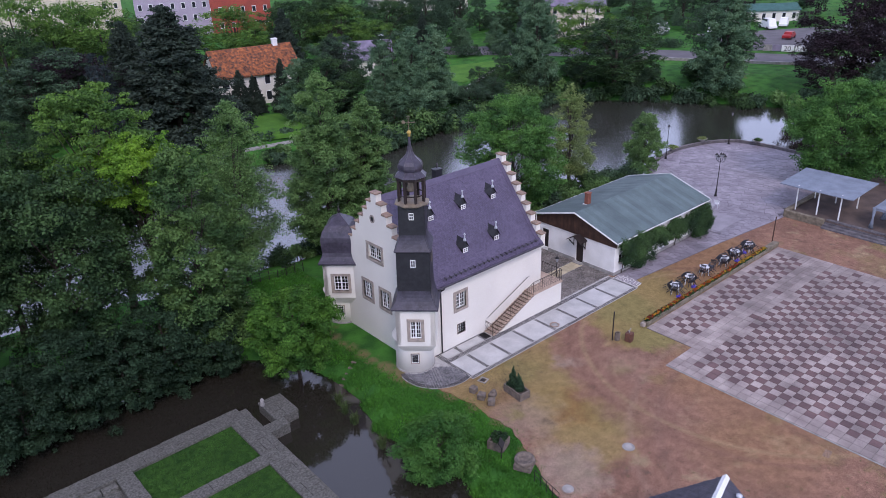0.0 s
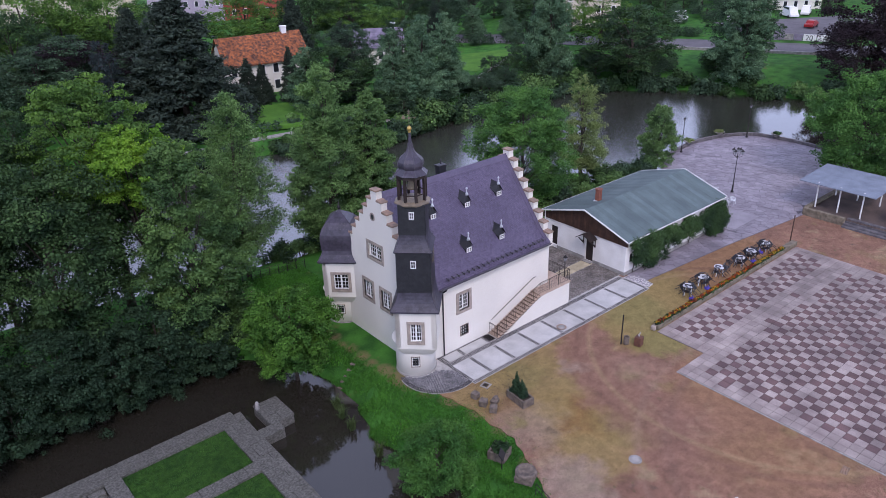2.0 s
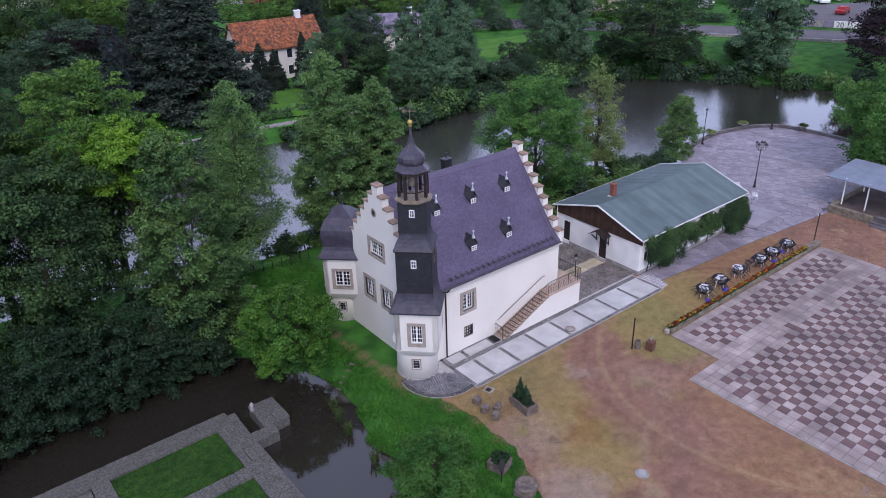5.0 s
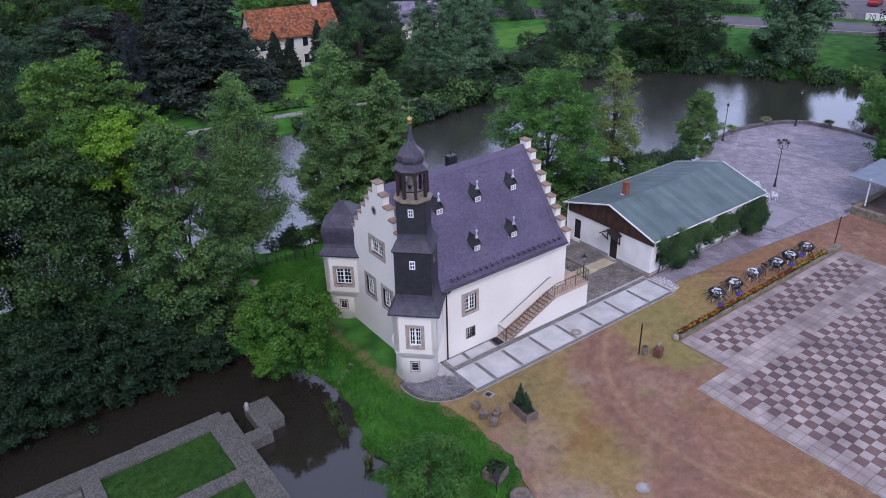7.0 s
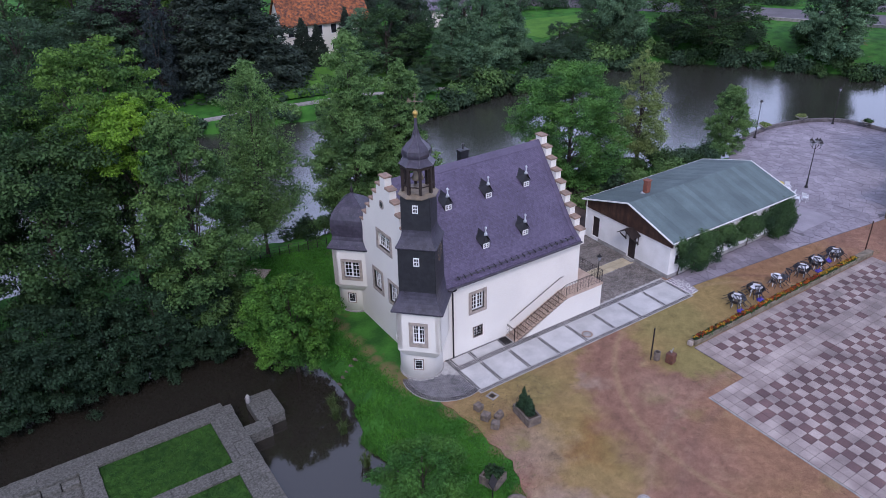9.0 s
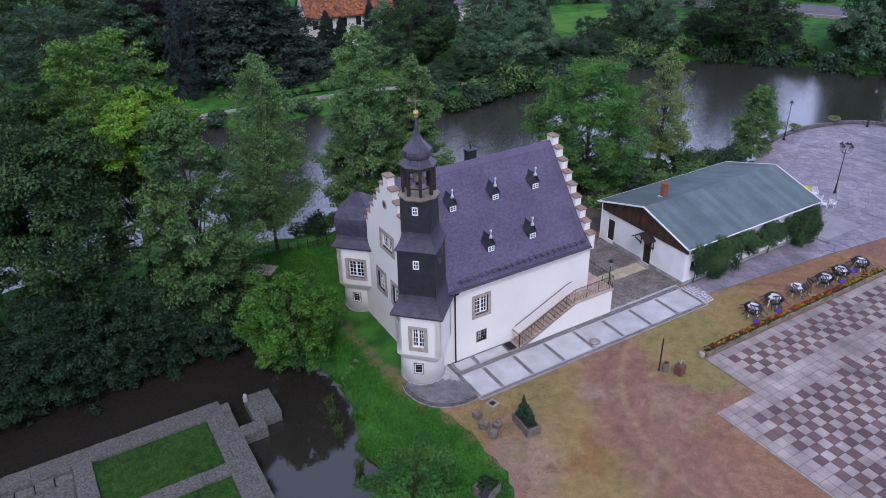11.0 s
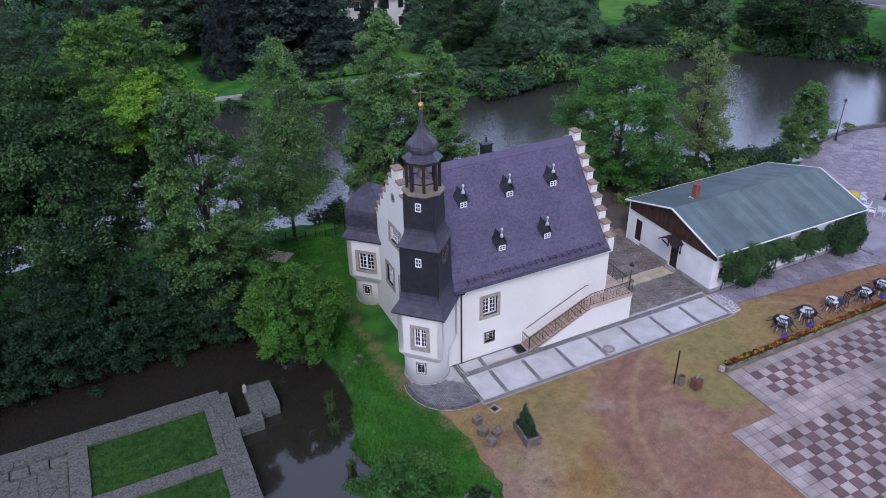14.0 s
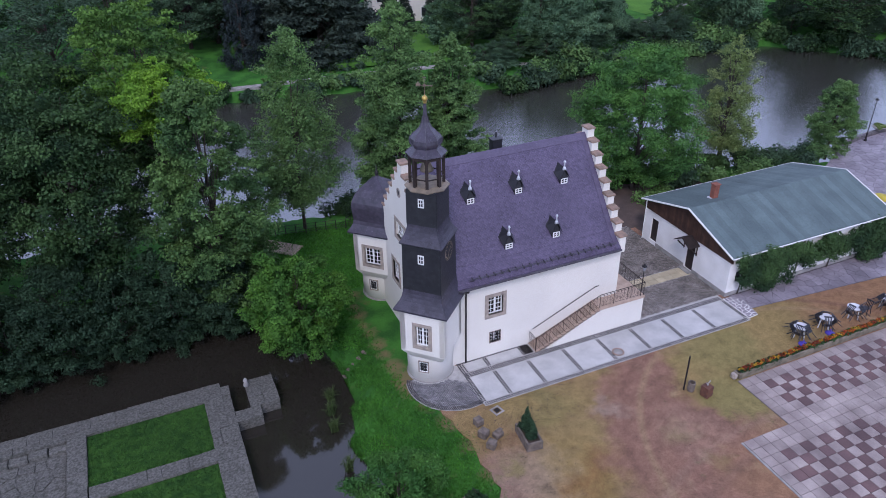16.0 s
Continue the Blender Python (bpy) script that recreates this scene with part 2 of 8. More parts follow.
def water_mat(name, ior):
    m = bpy.data.materials.new(name)
    m.use_nodes = True
    n, l = m.node_tree.nodes, m.node_tree.links
    b = n["Principled BSDF"]
    b.inputs["Base Color"].default_value = (0.026, 0.023, 0.018, 1)
    b.inputs["Roughness"].default_value, b.inputs["IOR"].default_value = 0.05, ior
    b.inputs["Specular IOR Level"].default_value = 0.9
    tc, mp = n.new("ShaderNodeTexCoord"), n.new("ShaderNodeMapping")
    l.new(tc.outputs["Object"], mp.inputs[0])
    mp.inputs["Scale"].default_value, mp.inputs["Rotation"].default_value = (0.7, 1.6, 1), (0, 0, 0.5)
    n1, calm = n.new("ShaderNodeTexNoise"), n.new("ShaderNodeTexNoise")
    n1.inputs["Scale"].default_value, n1.inputs["Detail"].default_value = 4.4, 3
    calm.inputs["Scale"].default_value = 0.035
    l.new(mp.outputs[0], n1.inputs["Vector"])
    l.new(tc.outputs["Object"], calm.inputs["Vector"])
    # the sheltered moat lies still, the open lake ripples
    sep, rng, mul = n.new("ShaderNodeSeparateXYZ"), n.new("ShaderNodeMapRange"), n.new("ShaderNodeMath")
    l.new(tc.outputs["Object"], sep.inputs[0])
    rng.inputs["From Min"].default_value, rng.inputs["From Max"].default_value = 46, 58
    rng.inputs["To Min"].default_value, rng.inputs["To Max"].default_value = 0.02, 0.95
    l.new(sep.outputs["Y"], rng.inputs["Value"])
    # and is paler: murk, with missing sky reflection made up in base colour
    lake_lift, tint = n.new("ShaderNodeMapRange"), n.new("ShaderNodeMix")
    lake_lift.inputs["From Min"].default_value, lake_lift.inputs["From Max"].default_value = 46, 58
    l.new(sep.outputs["Y"], lake_lift.inputs["Value"])
    tint.data_type = "RGBA"
    l.new(lake_lift.outputs[0], tint.inputs["Factor"])
    tint.inputs["A"].default_value, tint.inputs["B"].default_value = (0.024, 0.021, 0.016, 1), (0.040, 0.040, 0.033, 1)
    l.new(tint.outputs["Result"], b.inputs["Base Color"])
    mul.operation = "MULTIPLY"
    l.new(rng.outputs[0], mul.inputs[0])
    l.new(calm.outputs["Fac"], mul.inputs[1])
    bn = n.new("ShaderNodeBump")
    bn.inputs["Distance"].default_value = 0.055
    l.new(mul.outputs[0], bn.inputs["Strength"])
    l.new(n1.outputs["Fac"], bn.inputs["Height"])
    l.new(bn.outputs[0], b.inputs["Normal"])
    return m


WATER = water_mat("lake_water", 2.05)
MOAT_WATER = water_mat("moat_water", 1.5)


def gravel_mat():
    """Trodden courtyard: red-brown grit, ochre sand and thin moss, in soft patches."""
    m = mat("courtyard_gravel", (0.255, 0.142, 0.096), (0.185, 0.104, 0.072), scale=0.35, rough=0.95, bump=0.35, bscale=18, spec=0.15)
    n, l = m.node_tree.nodes, m.node_tree.links
    b = n["Principled BSDF"]
    base = b.inputs["Base Color"].links[0].from_socket
    tc = n.new("ShaderNodeTexCoord")
    for scale, lo, hi, colour, seed in ((0.11, 0.56, 0.70, (0.225, 0.165, 0.078), 3.0), (0.22, 0.57, 0.69, (0.17, 0.145, 0.055), 9.0), (0.8, 0.60, 0.72, (0.14, 0.095, 0.07), 17.0), (0.45, 0.56, 0.68, (0.30, 0.22, 0.13), 29.0), (2.4, 0.61, 0.68, (0.125, 0.105, 0.05), 5.0)):
        nz, mr, mx, mp = n.new("ShaderNodeTexNoise"), n.new("ShaderNodeMapRange"), n.new("ShaderNodeMix"), n.new("ShaderNodeMapping")
        nz.inputs["Scale"].default_value, nz.inputs["Detail"].default_value, nz.inputs["Roughness"].default_value = scale, 7, 0.62
        mp.inputs["Location"].default_value = (seed, seed, 0)
        l.new(tc.outputs["Object"], mp.inputs[0])
        l.new(mp.outputs[0], nz.inputs["Vector"])
        mr.inputs["From Min"].default_value, mr.inputs["From Max"].default_value = lo, hi
        l.new(nz.outputs["Fac"], mr.inputs["Value"])
        mx.data_type = "RGBA"
        l.new(mr.outputs[0], mx.inputs["Factor"])
        l.new(base, mx.inputs["A"])
        mx.inputs["B"].default_value = (*colour, 1)
        base = mx.outputs["Result"]
    # worn patches of ochre sand, and the arcs left by turning carts
    warp, add, sub = n.new("ShaderNodeTexNoise"), n.new("ShaderNodeVectorMath"), n.new("ShaderNodeVectorMath")
    warp.inputs["Scale"].default_value, warp.inputs["Detail"].default_value, warp.inputs["Roughness"].default_value = 0.55, 9, 0.66
    l.new(tc.outputs["Object"], warp.inputs["Vector"])
    sub.operation, sub.inputs[1].default_value = "MULTIPLY_ADD", (4.4, 4.4, 0)
    sub.inputs[2].default_value = (-2.2, -2.2, 0)
    l.new(warp.outputs["Color"], sub.inputs[0])
    l.new(tc.outputs["Object"], add.inputs[0])
    l.new(sub.outputs[0], add.inputs[1])
    red, pale, ochre, olive, umber, rust = (0.215, 0.121, 0.084), (0.285, 0.212, 0.160), (0.245, 0.178, 0.070), (0.20, 0.168, 0.062), (0.205, 0.122, 0.045), (0.245, 0.140, 0.072)
    for x, y, r, soft, ring, colour, much in (
            (27.8, 23.8, 2.2, 2.6, 0, ochre, 0.75), (28.3, 23.9, 1.5, 1.2, 0, umber, 0.95), (27.2, 26.0, 0.9, 1.2, 0, ochre, 0.8), (29.6, 21.9, 0.8, 1.8, 0, olive, 0.7), (26.4, 21.2, 1.0, 1.6, 0, ochre, 0.7),
            (24.9, 25.3, 1.2, 1.6, 0, pale, 0.5), (24.2, 29.2, 1.0, 2.0, 0, ochre, 0.8), (23.3, 20.6, 1.2, 1.4, 0, pale, 0.75), (24.7, 25.9, 0.35, 0.6, 0, olive, 0.7), (25.8, 24.3, 0.2, 0.5, 0, (0.13, 0.095, 0.06), 0.7),
            (28.6, 29.4, 1.2, 1.6, 0, olive, 0.85), (26.8, 30.0, 0.8, 1.2, 0, ochre, 0.85), (31.2, 29.5, 0.9, 1.4, 0, ochre, 0.75), (29.8, 27.2, 1.0, 1.6, 0, ochre, 0.55),
            (38.2, 27.6, 1.7, 1.8, 0, ochre, 0.95), (38.0, 25.4, 1.1, 1.0, 0, olive, 0.9), (42.8, 29.8, 2.0, 2.2, 0, ochre, 0.95), (40.2, 29.2, 1.6, 1.8, 0, olive, 0.8), (46.2, 29.6, 1.8, 2.4, 0, ochre, 0.85), (50.5, 28.6, 1.8, 2.2, 0, rust, 0.9), (55.5, 28.8, 2.0, 2.4, 0, rust, 0.9),
            (35.4, 29.8, 0.8, 1.2, 0, red, 0.85), (33.2, 28.4, 0.9, 1.1, 0, red, 0.9), (31.8, 26.2, 1.0, 1.3, 0, red, 0.9), (30.9, 24.2, 1.0, 1.4, 0, red, 0.9), (30.6, 21.6, 1.2, 1.6, 0, red, 0.8), (31.6, 18.0, 1.8, 2.4, 0, red, 0.7),
            (31.4, 27.6, 0.3, 0.8, 0, pale, 0.7), (34.2, 24.6, 0.8, 1.6, 0, (0.25, 0.155, 0.11), 0.6), (36.5, 20.0, 1.6, 2.6, 0, rust, 0.6), (33.0, 14.5, 2.0, 3.0, 0, rust, 0.6),
            (42.15, 20.15, 11.5, 0.3, 1, (0.29, 0.205, 0.11), 0.5), (42.15, 20.15, 12.4, 0.35, 1, (0.165, 0.09, 0.064), 0.5), (38.0, 8.0, 14.0, 0.5, 1, (0.19, 0.115, 0.085), 0.4), (38.0, 8.0, 15.6, 0.4, 1, (0.28, 0.19, 0.14), 0.25)):
        dist, mr, mx, sc = n.new("ShaderNodeVectorMath"), n.new("ShaderNodeMapRange"), n.new("ShaderNodeMix"), n.new("ShaderNodeMath")
        dist.operation = "DISTANCE"
        l.new((tc.outputs["Object"] if ring else add.outputs[0]), dist.inputs[0])
        dist.inputs[1].default_value = (x, y, 0)
        value = dist.outputs["Value"]
        if ring:
            off, ab = n.new("ShaderNodeMath"), n.new("ShaderNodeMath")
            off.operation, off.inputs[1].default_value, ab.operation = "SUBTRACT", r, "ABSOLUTE"
            l.new(value, off.inputs[0])
            l.new(off.outputs[0], ab.inputs[0])
            value = ab.outputs[0]
        mr.inputs["From Min"].default_value, mr.inputs["From Max"].default_value = (soft, 0.0) if ring else (r + soft, r)
        l.new(value, mr.inputs["Value"])
        sc.operation, sc.inputs[1].default_value = "MULTIPLY", much
        l.new(mr.outputs[0], sc.inputs[0])
        mx.data_type = "RGBA"
        l.new(sc.outputs[0], mx.inputs["Factor"])
        l.new(base, mx.inputs["A"])
        mx.inputs["B"].default_value = (*colour, 1)
        base = mx.outputs["Result"]
    # drifts of grit, then fine specks over all
    for scale, detail, rough, lo, hi, much in ((1.6, 9, 0.75, 0.34, 0.66, 0.24), (26, 6, 0.7, 0.32, 0.68, 0.55)):
        grit, gm, hard = n.new("ShaderNodeTexNoise"), n.new("ShaderNodeMix"), n.new("ShaderNodeMapRange")
        grit.inputs["Scale"].default_value, grit.inputs["Detail"].default_value, grit.inputs["Roughness"].default_value = scale, detail, rough
        l.new(tc.outputs["Object"], grit.inputs["Vector"])
        gm.data_type, gm.blend_type = "RGBA", "OVERLAY"
        gm.inputs["Factor"].default_value = much
        hard.inputs["From Min"].default_value, hard.inputs["From Max"].default_value = lo, hi
        l.new(grit.outputs["Fac"], hard.inputs["Value"])
        l.new(base, gm.inputs["A"])
        l.new(hard.outputs[0], gm.inputs["B"])
        base = gm.outputs["Result"]
    l.new(base, b.inputs["Base Color"])
    return m


GRAVEL = gravel_mat()

# ---- building blocks ----


def mesh_of(name, verts, faces, smooth=False):
    me = bpy.data.meshes.new(name)
    me.from_pydata([tuple(map(float, v)) for v in verts], [], faces)
    if smooth:
        for p in me.polygons:
            p.use_smooth = True
    return me


def part(name, bm, material, parent, label="", kind=""):
    """Links a bmesh or a mesh as one object under a thing or part (or at top level, if parent is None)."""
    if isinstance(bm, bmesh.types.BMesh):
        me = bpy.data.meshes.new(name)
        bmesh.ops.recalc_face_normals(bm, faces=bm.faces)
        bm.to_mesh(me)
        bm.free()
    else:
        me = bm
    if not me.materials:
        me.materials.append(material)
    ob = new(name, me)
    ob.parent = parent
    return tagged(ob, label, kind=kind)


def thing(name, label, category, group="", at=(0, 0, 0), rz=0, kind=""):
    ob = new(name)
    ob.matrix_basis = pose(*at, 0, 0, rz)
    ob.empty_display_size = 0.2
    return tagged(ob, label, category, group, kind)


def box(bm, x0, x1, y0, y1, z0, z1, m=None, bevel=0.0):
    vs = [bm.verts.new((x, y, z)) for z in (z0, z1) for x, y in ((x0, y0), (x1, y0), (x1, y1), (x0, y1))]
    fs = [bm.faces.new([vs[i] for i in q]) for q in ((3, 2, 1, 0), (4, 5, 6, 7), (0, 1, 5, 4), (1, 2, 6, 5), (2, 3, 7, 6), (3, 0, 4, 7))]
    if bevel:
        es = {e for f in fs for e in f.edges}
        vs = list({v for f in bmesh.ops.bevel(bm, geom=list(es), offset=bevel, segments=1, affect="EDGES")["faces"] for v in f.verts} | {v for v in vs if v.is_valid})
    if m is not None:
        bmesh.ops.transform(bm, matrix=m, verts=vs)
    return vs


def boxes(*dims, m=None, bevel=0.0):
    bm = bmesh.new()
    for d in dims:
        box(bm, *d, m=m, bevel=bevel)
    return bm


def tube(bm, a, b, r0, r1=None, n=8):
    a, b = Vector(a), Vector(b)
    r1 = r0 if r1 is None else r1
    q = (b - a).to_track_quat("Z", "Y").to_matrix()
    rings = []
    for p, r in ((a, r0), (b, r1)):
        rings.append([bm.verts.new(p + q @ Vector((r * math.cos(t), r * math.sin(t), 0))) for t in (2 * math.pi * k / n for k in range(n))])
    for k in range(n):
        bm.faces.new((rings[0][k], rings[0][(k + 1) % n], rings[1][(k + 1) % n], rings[1][k]))
    bm.faces.new(rings[0][::-1])
    bm.faces.new(rings[1])


def path_tube(bm, pts, r, n=6):
    for a, b in zip(pts, pts[1:]):
        tube(bm, a, b, r, n=n)


def lathe(bm, profile, n=16, at=(0, 0), turn=0.0, smooth=False, cap=True):
    """profile: (radius to a corner, z), bottom to top."""
    rings = []
    for r, z in profile:
        rings.append([bm.verts.new((at[0] + max(r, 1e-4) * math.cos(turn + 2 * math.pi * k / n), at[1] + max(r, 1e-4) * math.sin(turn + 2 * math.pi * k / n), z)) for k in range(n)])
    for lo, hi in zip(rings, rings[1:]):
        for k in range(n):
            f = bm.faces.new((lo[k], lo[(k + 1) % n], hi[(k + 1) % n], hi[k]))
            f.smooth = smooth
    if cap:
        bm.faces.new(rings[0][::-1])
        bm.faces.new(rings[-1])


def prism(bm, outline, z0, z1):
    lo = [bm.verts.new((x, y, z0)) for x, y in outline]
    hi = [bm.verts.new((x, y, z1)) for x, y in outline]
    k = len(lo)
    for i in range(k):
        bm.faces.new((lo[i], lo[(i + 1) % k], hi[(i + 1) % k], hi[i]))
    bm.faces.new(lo[::-1])
    bm.faces.new(hi)


def cell_wall(bm, us, zs, keep, place, thick):
    """A wall of cells between the given lines, left out where keep(u, z) is false; place(u, z, depth) gives the point."""
    us, zs = sorted(set(us)), sorted(set(zs))
    on = {(i, j) for i in range(len(us) - 1) for j in range(len(zs) - 1) if keep((us[i] + us[i + 1]) / 2, (zs[j] + zs[j + 1]) / 2)}
    got = {}

    def v(i, j, d):
        if (i, j, d) not in got:
            got[i, j, d] = bm.verts.new(place(us[i], zs[j], thick * d))
        return got[i, j, d]
    for i, j in on:
        bm.faces.new((v(i, j, 0), v(i + 1, j, 0), v(i + 1, j + 1, 0), v(i, j + 1, 0)))
        bm.faces.new((v(i, j + 1, 1), v(i + 1, j + 1, 1), v(i + 1, j, 1), v(i, j, 1)))
        for di, dj, a, b in ((-1, 0, (0, 0), (0, 1)), (1, 0, (1, 0), (1, 1)), (0, -1, (0, 0), (1, 0)), (0, 1, (0, 1), (1, 1))):
            if (i + di, j + dj) not in on:
                bm.faces.new((v(i + a[0], j + a[1], 0), v(i + b[0], j + b[1], 0), v(i + b[0], j + b[1], 1), v(i + a[0], j + a[1], 1)))


class Pieces:
    """Collects many small quads and boxes into one mesh."""

    def __init__(self):
        self.v, self.f = [], []

    def quadbox(self, a, b, c, d, up, lift=0.0):
        """A thin plate with top corners a, b, c, d raised by lift along up, and its four edges."""
        k = len(self.v)
        self.v += [p + up * lift for p in (a, b, c, d)] + [a, b, c, d]
        self.f += [(k, k + 1, k + 2, k + 3), (k, k + 4, k + 5, k + 1), (k + 1, k + 5, k + 6, k + 2), (k + 2, k + 6, k + 7, k + 3), (k + 3, k + 7, k + 4, k)]

    def slate(self, a, b, c, d, up, lift):
        """a, b: lower edge; c, d: upper edge."""
        k = len(self.v)
        m = (a + b) / 2
        a, b = a.lerp(d, 0.22), b.lerp(c, 0.22)
        self.v += [a + up * lift, m + up * lift, b + up * lift, c + up * 0.004, d + up * 0.004, a, m, b]
        self.f += [(k, k + 1, k + 2, k + 3, k + 4), (k + 5, k + 6, k + 1, k), (k + 6, k + 7, k + 2, k + 1)]

    def poly(self, outline, z0, z1):
        k, n = len(self.v), len(outline)
        self.v += [Vector((x, y, z1)) for x, y in outline] + [Vector((x, y, z0)) for x, y in outline]
        self.f += [tuple(range(k, k + n))] + [(k + (i + 1) % n, k + i, k + n + i, k + n + (i + 1) % n) for i in range(n)]

    def mesh(self, name):
        return mesh_of(name, self.v, self.f)


def slate_patch(pc, A, B, C, D, wide=0.26, tall=0.2, rng=random, lift=0.042):
    """Covers the patch A, B (lower edge), C, D (upper edge) with overlapping slates."""
    A, B, C, D = map(Vector, (A, B, C, D))
    up = (B - A).cross(D - A).normalized()
    rows = max(1, round(((D - A).length + (C - B).length) / 2 / tall))
    for r in range(rows):
        t0, t1 = r / rows, min(1.0, (r + 1.55) / rows)
        l0, r0, l1, r1 = A.lerp(D, t0), B.lerp(C, t0), A.lerp(D, t1), B.lerp(C, t1)
        n = max(1, round((r0 - l0).length / wide))
        cuts = [0.0] + [min(1, max(0, (k + (0.5 if r % 2 else 0.0)) / n + rng.uniform(-0.1, 0.1) / n)) for k in range(0 if r % 2 else 1, n)] + [1.0]
        for s0, s1 in zip(cuts, cuts[1:]):
            if s1 - s0 < 1e-3:
                continue
            h = lift * rng.uniform(0.6, 1.3)
            a, b, c, d = l0.lerp(r0, s0), l0.lerp(r0, s1 - 0.02 / n), l1.lerp(r1, s1 - 0.02 / n), l1.lerp(r1, s0)
            drop = (l0 - l1).normalized() * rng.uniform(0, 0.02)
            pc.slate(a + drop, b + drop, c, d, up, h)

# ---- ground, water, paving base ----
MOAT = [(18.0, 24.0), (17.5, 27.8), (17.4, 32.0), (18.4, 37.5), (17.9, 41.0), (15.6, 44.0), (10.6, 45.0), (4.0, 45.3), (-2, 44.2), (-30, 43), (-70, 42), (-70, 5), (-10, -2), (6, 2), (11, 9), (14, 16), (18.2, 20.5)]
LAKE = [(-70, 64), (5, 61.5), (23.4, 58.2), (29.9, 56.9), (42, 54.5), (55, 53), (63.5, 50.2), (70, 48.2), (78.4, 47), (83.9, 46), (86, 44), (86.5, 41.3), (86, 36.8), (89, 30), (100, 10), (110, -10), (128, -5), (118, 33), (112, 50), (104, 67), (93, 79), (77.5, 82), (64, 80), (55, 77.5), (40, 84.5), (28, 87), (10, 91), (-70, 100)]


def edge_distance(x, y, outline):
    """Signed distance of the points to the outline, negative inside it."""
    d, inside = np.full(x.shape, 1e9), np.zeros(x.shape, bool)
    for (x0, y0), (x1, y1) in zip(outline, outline[1:] + outline[:1]):
        ex, ey = x1 - x0, y1 - y0
        t = np.clip(((x - x0) * ex + (y - y0) * ey) / (ex * ex + ey * ey), 0, 1)
        d = np.minimum(d, np.hypot(x - x0 - t * ex, y - y0 - t * ey))
        cross = (y0 > y) != (y1 > y)
        with np.errstate(divide="ignore", invalid="ignore"):
            inside ^= cross & (x < ex * (y - y0) / (ey if ey else 1e-9) + x0)
    return np.where(inside, -d, d)


def ground_height(x, y):
    d = np.minimum(edge_distance(x, y, MOAT), edge_distance(x, y, LAKE))
    d = d + 0.35 * np.sin(x * 0.9) * np.cos(y * 0.7) + 0.2 * np.sin(x * 2.3 + y * 1.7)
    s = np.clip((d + 0.6) / 3.4, 0, 1)
    h = -2.2 + 2.17 * s * s * (3 - 2 * s)
    far = np.clip((edge_distance(x, y, LAKE) - 1) / 14, 0, 1) * np.clip((0.55 * x + y - 95) / 12, 0, 1)
    hill = np.clip((np.hypot(x, y) - 260) / 500, 0, 1)
    return h + 1.3 * far + 45 * hill * hill


def ground_sheet():
    fine = np.arange(-20, 125, 0.75)
    xs = np.r_[[-2500, -900, -400, -200, -120, -80, -50, -35, -26], fine, [130, 140, 160, 190, 240, 330, 500, 900, 2500]]
    ys = np.r_[[-2500, -900, -400, -200, -100, -50, -25, -10], np.arange(-4, 118, 0.75), [120, 128, 140, 160, 190, 240, 330, 500, 900, 2500]]
    X, Y = np.meshgrid(xs, ys)
    Z = ground_height(X, Y)
    nx, ny = len(xs), len(ys)
    idx = np.arange(nx * ny).reshape(ny, nx)
    faces = np.stack([idx[:-1, :-1], idx[:-1, 1:], idx[1:, 1:], idx[1:, :-1]], -1).reshape(-1, 4)
    me = mesh_of("ground", np.stack([X, Y, Z], -1).reshape(-1, 3), faces.tolist(), smooth=True)
    tagged(part("ground", me, GRASS, None), "rough green grass sloping down to the water", "ground", kind="structure")


ground_sheet()
for nm, (x0, x1, y0, y1) in (("water_moat", (-75, 19.4, -8, 50)), ("water_lake", (-75, 140, 50, 106)), ("water_east", (84, 140, -20, 50))):
    bm = bmesh.new()
    bm.faces.new([bm.verts.new(q) for q in ((x0, y0, -1.0), (x1, y0, -1.0), (x1, y1, -1.0), (x0, y1, -1.0))])
    tagged(part(nm, bm, MOAT_WATER if nm == "water_moat" else WATER, None), "dark brown water reflecting sky and trees", "water", kind="structure")
bm = bmesh.new()
bm.faces.new([bm.verts.new(q) for q in ((55, 44, -1.0), (84, 44, -1.0), (84, 50, -1.0), (55, 50, -1.0))])
tagged(part("water_shore", bm, WATER, None), "dark brown water reflecting sky and trees", "water", kind="structure")


def sheet(name, outline, z, material, label, category, rough_edge=0.0, thick=0.3):
    """A flat sheet of ground cover with a slightly wandering edge."""
    rng = random.Random(len(outline))
    pts = []
    for (x0, y0), (x1, y1) in zip(outline, outline[1:] + outline[:1]):
        k = max(1, int(math.hypot(x1 - x0, y1 - y0) / 0.5)) if rough_edge else 1
        for i in range(k):
            t = i / k
            pts.append((x0 + (x1 - x0) * t + rng.uniform(-1, 1) * rough_edge, y0 + (y1 - y0) * t + rng.uniform(-1, 1) * rough_edge))
    bm = bmesh.new()
    prism(bm, pts, z - thick, z)
    bmesh.ops.triangulate(bm, faces=[f for f in bm.faces if len(f.verts) > 4])
    return tagged(part(name, bm, material, None), label, category, kind="structure")


sheet("courtyard", [(24.2, 36.0), (23.1, 33.6), (22.8, 32.0), (23.3, 30.3), (23.7, 28.6), (23.5, 27.0), (23.6, 25.3), (22.7, 23.0), (21.7, 21.2), (20.9, 18.5), (21.0, 10), (21, -20), (110, -20), (90, 12), (69, 18), (67.6, 29.4), (56, 30.9), (45, 31.8), (44.8, 43.5), (36, 44)], 0.02, GRAVEL, "trodden courtyard of reddish gravel and ochre sand", "courtyard", rough_edge=0.12)

